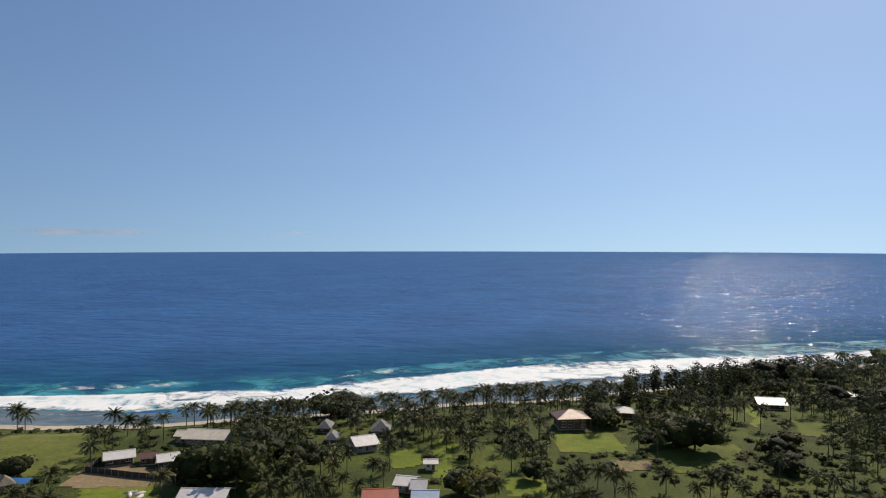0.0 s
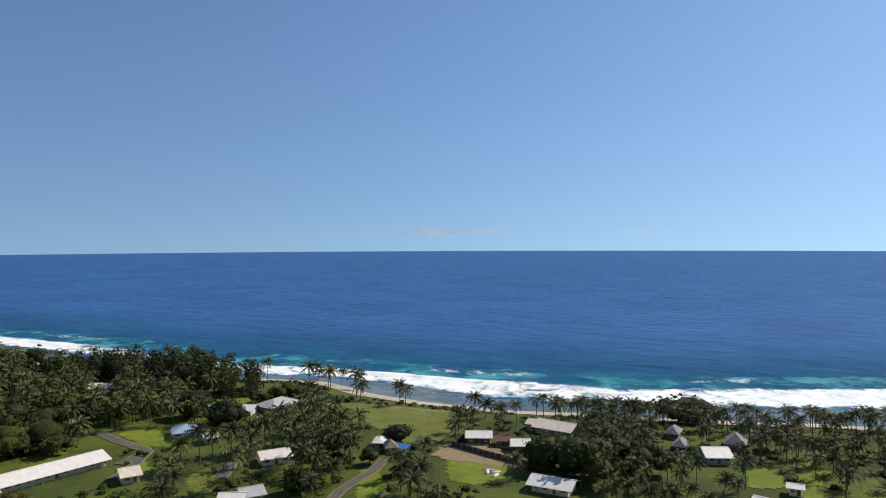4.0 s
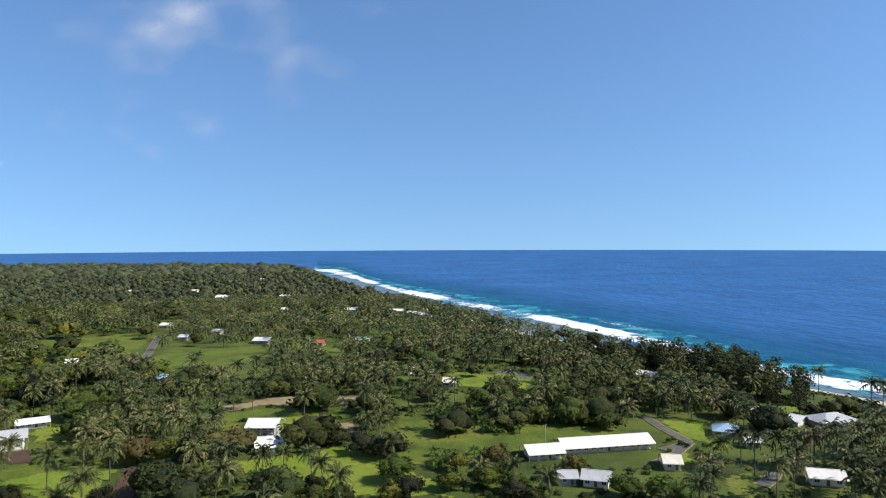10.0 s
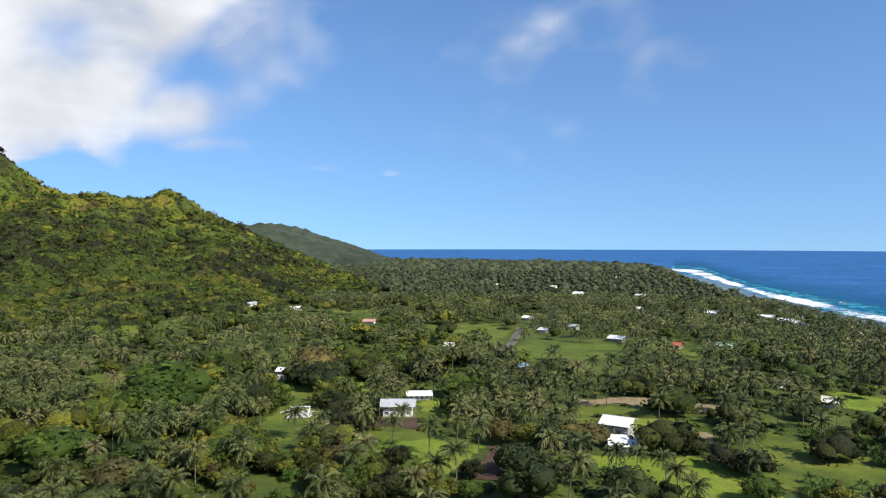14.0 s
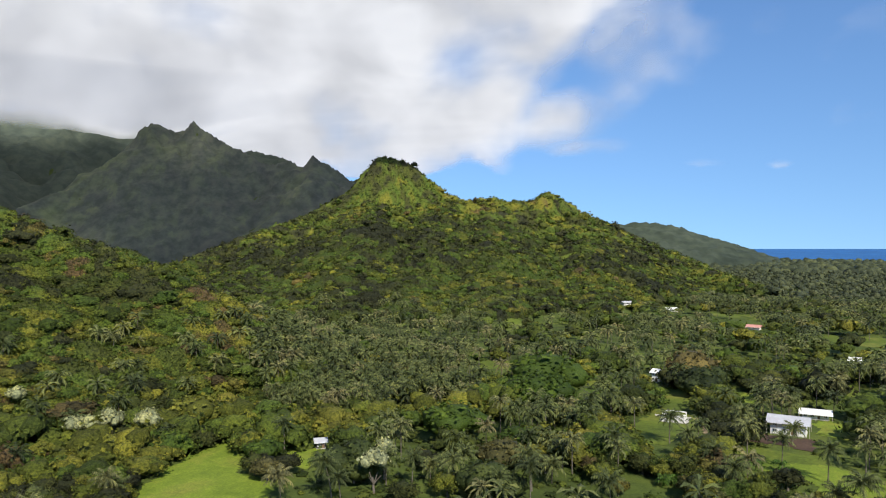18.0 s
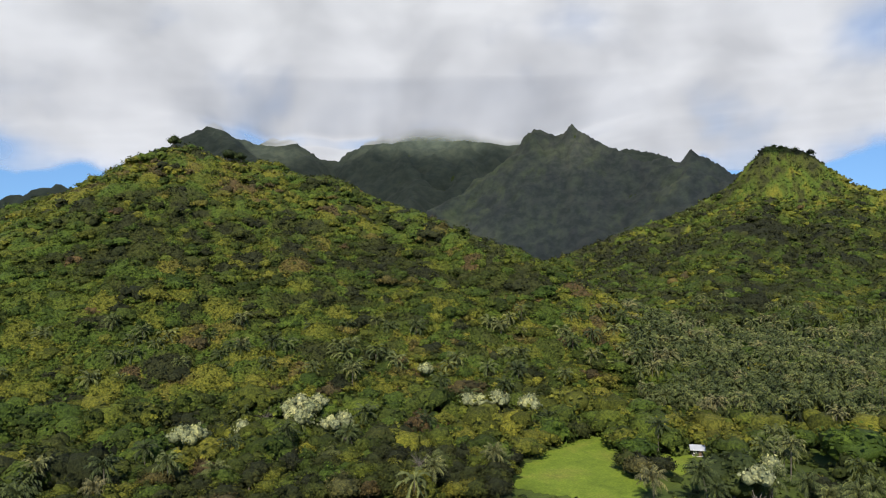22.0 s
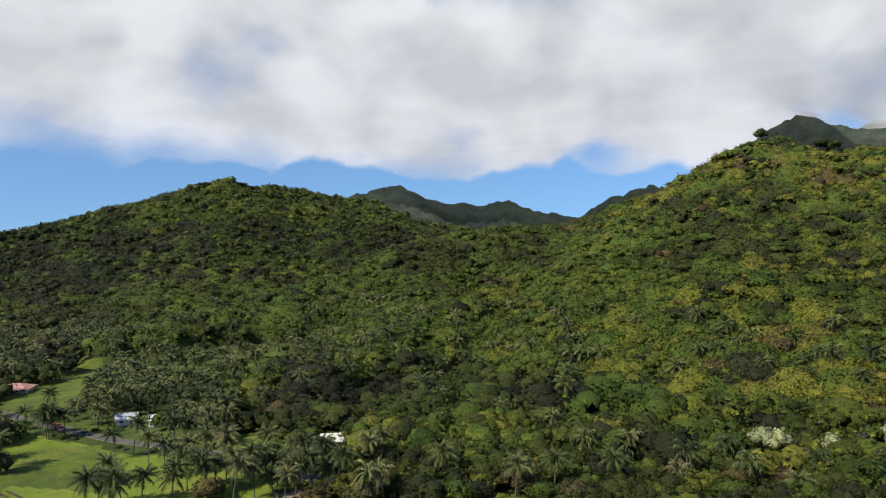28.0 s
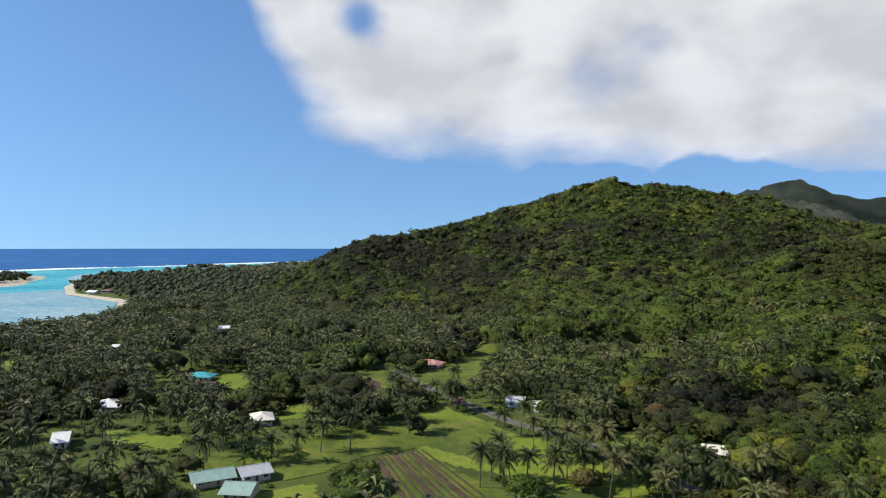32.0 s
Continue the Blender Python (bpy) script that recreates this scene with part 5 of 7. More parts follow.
road_pts = np.concatenate([p for w, p in ROAD_XY])


def clear(x, y, margin=0.0, spare=0.0):
    """Open ground; a share of it may be spared in rough pasture, where single plants stand."""
    c = np.zeros(x.shape, bool)
    lucky = np.random.default_rng(77).uniform(size=x.shape) < spare
    for kind, poly in FIELD_XY:
        lo, hi = poly.min(0), poly.max(0)
        m = (x > lo[0]) & (x < hi[0]) & (y > lo[1]) & (y < hi[1])
        if m.any():
            c[m] |= within(poly, x[m], y[m]) & ~(lucky[m] & (kind in ("meadow", "lawn")))
    for px, py in road_pts:
        c |= (x - px) ** 2 + (y - py) ** 2 < (4.5 + margin) ** 2
    for (px, py), rr in zip(house_xy, house_r):
        c |= (x - px) ** 2 + (y - py) ** 2 < (rr + 2.5 + margin) ** 2
    return c


# ---------------------------------------------------------------- closed forest canopy on the hills
def hashed(i, j, k):
    v = (i * 73856093 ^ j * 19349663 ^ k * 83492791) & 0x7FFFFFFF
    v = ((v ^ (v >> 13)) * 1274126177) & 0x7FFFFFFF
    return ((v ^ (v >> 15)) & 0xFFFF) / 65535.0


def domes(x, y, step, seed, reach=0.80):
    """Rounded crowns on a shaken grid: the height of the topmost (0 to 1.4) and its own random number."""
    i0, j0 = np.floor(x / step).astype(np.int64), np.floor(y / step).astype(np.int64)
    top, who = np.zeros(x.shape), np.zeros(x.shape)
    for di in (-1, 0, 1):
        for dj in (-1, 0, 1):
            i, j = i0 + di, j0 + dj
            cx, cy = (i + 0.15 + 0.7 * hashed(i, j, seed)) * step, (j + 0.15 + 0.7 * hashed(i, j, seed + 1)) * step
            big = 0.55 + 0.85 * hashed(i, j, seed + 2)
            d2 = ((x - cx) ** 2 + (y - cy) ** 2) / (step * reach * (0.6 + 0.4 * big)) ** 2
            h = big * np.sqrt(np.clip(1 - d2, 0, 1))
            who = np.where(h > top, hashed(i, j, seed + 3), who)
            top = np.maximum(top, h)
    return top, who


def hue(x, y, who):
    """Hue of a crown: stands of like trees, mixed one by one; a sunlit spur and the ridge under cloud are painted
    lighter.
    """
    pn = fbm(x / 60, y / 60, 4, 41)
    t = 0.40 + 1.1 * (pn - 0.5) + 0.5 * (who - 0.5)
    r = np.hypot(x, y)
    bear = np.degrees(np.arctan2(-x, y)) % 360
    # far tints lowered; the sunlit grassy spur near bearing 157 painted lighter
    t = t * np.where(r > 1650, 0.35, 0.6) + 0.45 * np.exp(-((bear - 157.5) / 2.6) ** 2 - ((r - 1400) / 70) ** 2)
    # high ridge tint raised to offset the shade of the cloud deck
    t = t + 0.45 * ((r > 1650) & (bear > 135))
    return np.clip(t, 0.02, 0.80)


def stand(x, y, z, who):
    """Hue on the near hills: fresh green at the foot, dark and olive stands above it, yellow-green along the tops;
    lower behind the near crest and farther off.
    """
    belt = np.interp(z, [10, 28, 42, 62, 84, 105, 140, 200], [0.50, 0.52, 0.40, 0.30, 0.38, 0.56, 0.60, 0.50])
    pn = fbm(x / 52, y / 52, 3, 41) - 0.5
    pk = fbm(x / 21 + 7, y / 21, 2, 43) - 0.5
    t = belt + 0.85 * pn + 0.5 * pk + 0.62 * (who - 0.5)
    t = np.where(who > 0.955, 0.80 + 0.06 * (who - 0.955) / 0.045, t)
    r, bear = np.hypot(x, y), np.degrees(np.arctan2(-x, y)) % 360
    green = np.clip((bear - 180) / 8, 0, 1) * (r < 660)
    # ridges behind the near crest get a lower tint
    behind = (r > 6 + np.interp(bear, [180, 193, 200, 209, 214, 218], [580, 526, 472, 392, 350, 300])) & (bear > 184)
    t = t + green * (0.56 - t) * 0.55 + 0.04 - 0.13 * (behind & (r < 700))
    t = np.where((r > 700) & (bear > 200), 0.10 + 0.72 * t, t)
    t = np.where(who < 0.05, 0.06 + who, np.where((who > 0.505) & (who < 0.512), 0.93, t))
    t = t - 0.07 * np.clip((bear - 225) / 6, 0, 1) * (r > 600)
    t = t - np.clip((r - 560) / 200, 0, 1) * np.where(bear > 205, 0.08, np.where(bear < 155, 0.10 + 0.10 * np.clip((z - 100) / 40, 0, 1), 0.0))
    return np.clip(t, 0.02, 0.94)


def canopy(name, r0, r1, step, crown_step, tall, label, mat):
    n = int(2 * r1 / step)
    ax = (np.arange(n) + 0.5) * step - r1
    X, Y = np.meshgrid(ax, ax)
    g = np.random.default_rng(int(r1))
    R = np.hypot(X, Y)
    m = (R > r0 - step) & (R < r1 + step)
    Z = np.full(X.shape, -9.0)
    Z[m] = height(X[m], Y[m])
    edge = 8.6 + 3.0 * (fbm(X / 25, Y / 25, 2, 91) - 0.5)
    wood = m & (Z > edge)
    w = np.where(wood)
    keep = ~clear(X[w], Y[w])
    wood[w[0][~keep], w[1][~keep]] = False
    X = X + g.uniform(-0.3, 0.3, X.shape) * step
    Y = Y + g.uniform(-0.3, 0.3, X.shape) * step
    x, y = X[wood], Y[wood]
    top, who = domes(x, y, crown_step, 7)
    sub, _ = domes(x, y, crown_step / 2.9, 17)
    bough, _ = domes(x + 3.1, y - 1.7, crown_step / 5.2, 27)
    vary = 0.55 + 0.9 * fbm(x / 32, y / 32, 3, 93)
    H = np.zeros(X.shape)
    H[wood] = 2.5 + tall * vary * (0.05 + 0.66 * top + 0.34 * sub * (0.35 + 0.65 * top) + 0.17 * bough) + g.normal(0, 0.07 * step, x.shape)
    T = np.zeros(X.shape)
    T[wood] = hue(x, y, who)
    grow = wood.copy()
    for s in ((1, 0), (-1, 0), (0, 1), (0, -1), (1, 1), (-1, -1), (1, -1), (-1, 1)):
        grow |= np.roll(wood, s, (0, 1))
    rim = grow & ~wood
    Zr = Z.copy()
    Zr[rim] = height(X[rim], Y[rim]) - 0.4
    T[rim] = 0.25
    V = np.stack([X, Y, np.where(rim, Zr, Z + H)], -1)
    i = np.arange(X.size).reshape(X.shape)
    ok = grow[:-1, :-1] & grow[1:, :-1] & grow[:-1, 1:] & grow[1:, 1:] & (wood[:-1, :-1] | wood[1:, :-1] | wood[:-1, 1:] | wood[1:, 1:])
    q = np.stack([i[:-1, :-1], i[:-1, 1:], i[1:, 1:], i[1:, :-1]], -1)[ok]
    used, q = np.unique(q, return_inverse=True)
    V, T = V.reshape(-1, 3)[used], T.ravel()[used]
    q = q.reshape(-1, 4)
    me = mesh_from(name, V, q, T)
    me.materials.append(mat)
    tagged(new(name, me), label, "forest", kind="stuff")


# what stands in sight of the eye: the line of hills hides the far slopes
rise = (height(gx, gy) - 80.0) / radii[:, None]
rise[radii < 190] = -9
rise = np.maximum.accumulate(rise, 0)


def in_sight(x, y, z, tall=11.0):
    r, b = np.hypot(x, y), np.arctan2(-x, y) % (2 * math.pi)
    i = np.clip(np.searchsorted(radii, r * 0.985) - 1, 0, len(radii) - 1)
    j = np.clip((b / (2 * math.pi) * (len(turns) - 1)).astype(int), 0, len(turns) - 1)
    return (z + tall - 80.0) / r > rise[i, j]


def leafy(name, r0, r1, step, crown_step, tall, density, size, label):
    """Closed woodland seen from outside: crowns of two sizes with lobes, clad in turned clumps of leaves."""
    n = int(2 * r1 / step)
    ax = (np.arange(n) + 0.5) * step - r1
    X, Y = np.meshgrid(ax, ax)
    g = np.random.default_rng(int(r1) + 1)
    R = np.hypot(X, Y)
    m = (R > r0 - step) & (R < r1 + step)
    Z = np.full(X.shape, -9.0)
    Z[m] = height(X[m], Y[m])
    wood = m & (Z > 10.0 + 3.0 * (fbm(X / 25, Y / 25, 2, 91) - 0.5))
    w = np.where(wood)
    keep = ~clear(X[w], Y[w]) & in_sight(X[w], Y[w], Z[w], tall + 3) & ~before_house(X[w], Y[w])
    wood[w[0][~keep], w[1][~keep]] = False
    x, y = X[wood], Y[wood]
    wx, wy = x + 1.6 * (fbm(x / 3.1, y / 3.1, 2, 73) - 0.5), y + 1.6 * (fbm(x / 3.1 + 40, y / 3.1, 2, 73) - 0.5)
    big, who = domes(wx, wy, crown_step, 7, 0.74)
    less, whose = domes(wx + 4.3, wy - 2.9, crown_step * 0.58, 57, 0.78)
    less = less * 0.72
    who = np.where(less > big, whose, who)
    top = np.maximum(big, less)
    lobe, _ = domes(wx, wy, crown_step / 3.3, 17)
    knob, _ = domes(wx + 3.1, wy - 1.7, crown_step / 6.5, 27)
    vary = 0.62 + 0.76 * fbm(x / 26, y / 26, 3, 93)
    H, T = np.zeros(X.shape), np.zeros(X.shape)
    H[wood] = tall * vary * (0.14 + 0.70 * top + 0.17 * lobe * (0.3 + 0.7 * top) + 0.06 * knob)
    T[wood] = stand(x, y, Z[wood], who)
    grow = wood.copy()
    for s in ((1, 0), (-1, 0), (0, 1), (0, -1), (1, 1), (-1, -1), (1, -1), (-1, 1)):
        grow |= np.roll(wood, s, (0, 1))
    rim = grow & ~wood
    Z[rim] = height(X[rim], Y[rim]) - 0.4
    T[rim] = 0.25
    S = Z + H
    i = np.arange(X.size).reshape(X.shape)
    ok = grow[:-1, :-1] & grow[1:, :-1] & grow[:-1, 1:] & grow[1:, 1:] & (wood[:-1, :-1] | wood[1:, :-1] | wood[:-1, 1:] | wood[1:, 1:])
    q = np.stack([i[:-1, :-1], i[:-1, 1:], i[1:, 1:], i[1:, :-1]], -1)[ok]
    used, q = np.unique(q, return_inverse=True)
    V, F, C = np.stack([X, Y, S - 0.25], -1).reshape(-1, 3)[used], q.reshape(-1, 4), T.ravel()[used]
    ci, cj = np.where(ok)
    sy = (S[ci + 1, cj] + S[ci + 1, cj + 1] - S[ci, cj] - S[ci, cj + 1]) / (2 * step)
    sx = (S[ci, cj + 1] + S[ci + 1, cj + 1] - S[ci, cj] - S[ci + 1, cj]) / (2 * step)
    lean = np.sqrt(1 + np.clip(sx * sx + sy * sy, 0, 9))
    k = g.choice(len(ci), int(density * len(ci) * step * step), p=lean / lean.sum())
    ci, cj, sx, sy = ci[k], cj[k], np.clip(sx[k], -3, 3), np.clip(sy[k], -3, 3)
    u, v = g.uniform(size=len(k)), g.uniform(size=len(k))
    z = (S[ci, cj] * (1 - u) + S[ci, cj + 1] * u) * (1 - v) + (S[ci + 1, cj] * (1 - u) + S[ci + 1, cj + 1] * u) * v
    P = np.stack([X[ci, cj] + u * step, Y[ci, cj] + v * step, z], 1)
    out = unit(np.stack([-sx, -sy, np.ones(len(k))], 1))
    nrm = unit(out + 0.7 * g.normal(size=P.shape))
    a = unit(np.cross(nrm, g.normal(size=P.shape)))
    b = np.cross(nrm, a)
    sz = size * np.clip(np.exp(g.normal(0, 0.35, (len(k), 1))), 0.4, 2.2)
    P = P + out * size * g.uniform(-0.1, 1.1, (len(k), 1))
    quad = np.stack([P + sz * a * g.uniform(0.6, 1.2, sz.shape), P + sz * b * g.uniform(0.5, 1.0, sz.shape) + nrm * sz * 0.2, P - sz * a * g.uniform(0.6, 1.2, sz.shape), P - sz * b * g.uniform(0.5, 1.0, sz.shape)], 1).reshape(-1, 3)
    F = np.concatenate([F, len(V) + np.arange(len(quad)).reshape(-1, 4)])
    V = np.concatenate([V, quad])
    C = np.concatenate([C, np.repeat(np.clip(T[ci, cj] + g.normal(0, 0.03, len(k)), 0, 0.98), 4)])
    me = mesh_from(name, V, F, C)
    me.materials.append(M_FOREST)
    tagged(new(name, me), label, "forest", kind="stuff")


# ---------------------------------------------------------------- plants
rng = np.random.default_rng(11)
PHI = (1 + 5 ** 0.5) / 2
ICO_V = np.array([(-1, PHI, 0), (1, PHI, 0), (-1, -PHI, 0), (1, -PHI, 0), (0, -1, PHI), (0, 1, PHI), (0, -1, -PHI), (0, 1, -PHI), (PHI, 0, -1), (PHI, 0, 1), (-PHI, 0, -1), (-PHI, 0, 1)]) / math.hypot(1, PHI)
ICO_F = np.array([(0, 11, 5), (0, 5, 1), (0, 1, 7), (0, 7, 10), (0, 10, 11), (1, 5, 9), (5, 11, 4), (11, 10, 2), (10, 7, 6), (7, 1, 8), (3, 9, 4), (3, 4, 2), (3, 2, 6), (3, 6, 8), (3, 8, 9), (4, 9, 5), (2, 4, 11), (6, 2, 10), (8, 6, 7), (9, 8, 1)])


def unit(v):
    return v / np.maximum(1e-9, np.linalg.norm(v, axis=-1, keepdims=True))


def crown(r, lumps, cards, size, flat=0.7, spread=0.55, core=0.85):
    """A leafy crown of unit radius: rounded boughs covered with turned clumps of leaves. Corners and triangles."""
    V, F, k = [], [], 0
    c = unit(r.normal(size=(lumps, 3))) * spread * r.uniform(0.5, 1.0, (lumps, 1))
    if lumps > 1:
        c[:, 2] = np.abs(c[:, 2]) * 0.9
        c[0] = (0, 0, 0.25)
    else:
        c[:] = 0
    rad = r.uniform(0.42, 0.62, lumps) if lumps > 1 else np.ones(1)
    for ce, ra in zip(c, rad):
        v = ICO_V * (ra * core * r.uniform(0.78, 1.2, (12, 1))) @ np.array(Euler(r.uniform(0, 6, 3)).to_matrix()) + ce
        V.append(v)
        F.append(ICO_F + k)
        k += 12
    for j in range(cards):
        i = j % lumps
        d = unit(r.normal(size=3))
        d[2] = abs(d[2]) * 0.9 - 0.15
        d = unit(d)
        p = c[i] + d * rad[i] * r.uniform(0.85, 1.12)
        nrm = unit(d + 0.75 * r.normal(size=3))
        a = unit(np.cross(nrm, r.normal(size=3)))
        b = np.cross(nrm, a)
        s = size * r.uniform(0.6, 1.3)
        q = [p + s * (a * r.uniform(0.7, 1.2)), p + s * (b * r.uniform(0.5, 1.0)) + nrm * s * 0.15, p - s * (a * r.uniform(0.7, 1.2)), p - s * (b * r.uniform(0.5, 1.0)) + nrm * s * 0.1]
        V.append(np.array(q))
        F.append(np.array([(0, 1, 2), (0, 2, 3)]) + k)
        k += 4
    V = np.concatenate(V)
    V[:, 2] *= flat
    return V, np.concatenate(F)


def dome_crown(r, lumps, cards, size, flat=0.8, knob=0.34):
    """A closed crown of unit radius: a shaded body under knobs of foliage, clad in turned clumps of leaves."""
    V, F, k = [], [], 0
    d = np.stack([r.normal(size=lumps), r.normal(size=lumps), r.normal(size=lumps)], 1)
    for _ in range(6):
        gap = d[:, None] - d[None]
        d = unit(d + 0.25 * (gap / (0.1 + (gap ** 2).sum(-1, keepdims=True))).mean(1) * lumps / 6)
        d[:, 2] = np.abs(d[:, 2]) * 0.96 - 0.12
    d = unit(d)
    c = d * r.uniform(0.52, 0.74, (lumps, 1))
    rad = knob * r.uniform(0.62, 1.1, lumps)
    for ce, ra in [((0, 0, 0.12), 0.62)] + list(zip(c, rad)):
        V.append(ICO_V * (ra * r.uniform(0.85, 1.12, (12, 1))) @ np.array(Euler(r.uniform(0, 6, 3)).to_matrix()) + np.asarray(ce))
        F.append(ICO_F + k)
        k += 12
    for j in range(cards):
        i = j % lumps
        o = unit(unit(r.normal(size=3)) + 0.9 * d[i])
        p = c[i] + o * rad[i] * r.uniform(0.95, 1.6)
        nrm = unit(o + 0.85 * r.normal(size=3))
        a = unit(np.cross(nrm, r.normal(size=3)))
        b = np.cross(nrm, a)
        q = size * r.uniform(0.6, 1.35)
        V.append(np.array([p + q * a * r.uniform(0.7, 1.2), p + q * b * r.uniform(0.5, 1.0) + nrm * q * 0.15, p - q * a * r.uniform(0.7, 1.2), p - q * b * r.uniform(0.5, 1.0) + nrm * q * 0.1]))
        F.append(np.array([(0, 1, 2), (0, 2, 3)]) + k)
        k += 4
    V = np.concatenate(V)
    V[:, 2] *= flat
    return V, np.concatenate(F)


def palm_head(r, fronds, leaflets, reach=1.0, wide=0.2, low=-0.55):
    """Palm fronds: ribs that rise, arch and hang, with leaflets on both sides. Unit reach, seated at the origin."""
    V, F, k = [], [], 0
    for j in range(fronds):
        a = 2 * math.pi * (j * 0.382 + r.uniform(-0.04, 0.04))
        up = low + (1.35 - low) * ((j + 0.5) / fronds) ** 0.8 + r.uniform(-0.12, 0.12)
        ln = reach * r.uniform(0.85, 1.12) * (0.82 + 0.18 * math.cos(up))
        d, side = np.array([math.cos(a), math.sin(a), 0]), np.array([-math.sin(a), math.cos(a), 0])
        u = np.linspace(0, 1, leaflets + 1)
        bow = up - r.uniform(0.75, 1.15) * u ** 1.4
        run, rise_ = np.concatenate([[0], np.cumsum(np.cos(bow[1:]))]) * ln / leaflets, np.concatenate([[0], np.cumsum(np.sin(bow[1:]))]) * ln / leaflets
        rib = d * run[:, None] + np.array([0, 0, 1]) * rise_[:, None]
        w = wide * np.sin(math.pi * np.clip(0.16 + 0.80 * u, 0, 1)) ** 0.6
        for i in range(leaflets):
            for s in (-1, 1):
                p, q = rib[i], rib[i + 1]
                t = q + side * s * w[i] * r.uniform(0.8, 1.15) + (q - p) * 0.5 + np.array([0, 0, -0.95 * w[i]])
                V.append(np.array([p, q, t]))
                F.append(np.array([(0, 1, 2)]) + k)
                k += 3
    return np.concatenate(V), np.concatenate(F)


def stem(r, h, r0, r1, sides, bend, segs=5, z0=-0.6):
    """A tapering, bending trunk."""
    t = np.linspace(0, 1, segs + 1)
    az = r.uniform(0, 6.28)
    ox, oy = bend * t ** 2 * math.cos(az), bend * t ** 2 * math.sin(az)
    rr = r0 + (r1 - r0) * t
    rr[0] *= 1.4
    an = np.linspace(0, 2 * math.pi, sides, endpoint=False)
    V = np.stack([ox[:, None] + rr[:, None] * np.cos(an), oy[:, None] + rr[:, None] * np.sin(an), np.repeat((z0 + (h - z0) * t)[:, None], sides, 1)], -1).reshape(-1, 3)
    i = np.arange((segs + 1) * sides).reshape(-1, sides)
    j = np.roll(i, -1, 1)
    F = np.concatenate([np.stack([i[:-1], j[:-1], j[1:]], -1).reshape(-1, 3), np.stack([i[:-1], j[1:], i[1:]], -1).reshape(-1, 3)])
    return V, F, np.array([ox[-1], oy[-1], h])


def merge(pieces):
    V, F, k = [], [], 0
    for v, f in pieces:
        V.append(v)
        F.append(f + k)
        k += len(v)
    return np.concatenate(V), np.concatenate(F)


def scatter(name, templates, xyz, scale, turn, tint, mats, label, category):
    """Many plants in one mesh: each a turned, scaled template."""
    V, F, T, k = [], [], [], 0
    pick = rng.integers(0, len(templates), len(xyz))
    for j, (tv, tf) in enumerate(templates):
        m = pick == j
        if not m.any():
            continue
        c, s = np.cos(turn[m])[:, None], np.sin(turn[m])[:, None]
        sc = scale[m]
        vx, vy, vz = tv[:, 0][None] * sc[:, :1], tv[:, 1][None] * sc[:, :1], tv[:, 2][None] * sc[:, 1:]
        P = np.stack([vx * c - vy * s, vx * s + vy * c, vz], -1) + xyz[m][:, None, :]
        n, q = P.shape[:2]
        V.append(P.reshape(-1, 3))
        F.append((tf[None] + (k + np.arange(n) * q)[:, None, None]).reshape(-1, 3))
        T.append(np.repeat(tint[m], q))
        k += n * q
    me = mesh_from(name, np.concatenate(V), np.concatenate(F), np.concatenate(T))
    me.materials.append(mats)
    return tagged(new(name, me), label, category, kind="stuff")


def before_house(x, y):
    c = np.zeros(x.shape, bool)
    for (px, py), rr in zip(house_xy, house_r):
        d = math.hypot(px, py)
        ux, uy = px / d, py / d
        along, across = d - (x * ux + y * uy), np.abs(-x * uy + y * ux)
        c |= (along > 0) & (along < 14 + 0.06 * d) & (across < rr * 0.9 + 1)
    return c


def sites(r0, r1, step, seed):
    g = np.random.default_rng(seed)
    n = int(2 * r1 / step)
    i, j = np.meshgrid(np.arange(n), np.arange(n))
    x = (i + 0.5 * (j % 2) + g.uniform(-0.42, 0.42, i.shape)) * step - r1
    y = (j + g.uniform(-0.42, 0.42, i.shape)) * step - r1
    x, y = x.ravel(), y.ravel()
    r = np.hypot(x, y)
    bear = np.degrees(np.arctan2(-x, y)) % 360
    m = (r >= r0) & (r < r1) & ((bear < 285) | (bear > 320) | (g.uniform(size=x.shape) < 0.25))
    x, y = x[m], y[m]
    d = inland(x, y)
    m = d > 9
    return x[m], y[m], d[m]


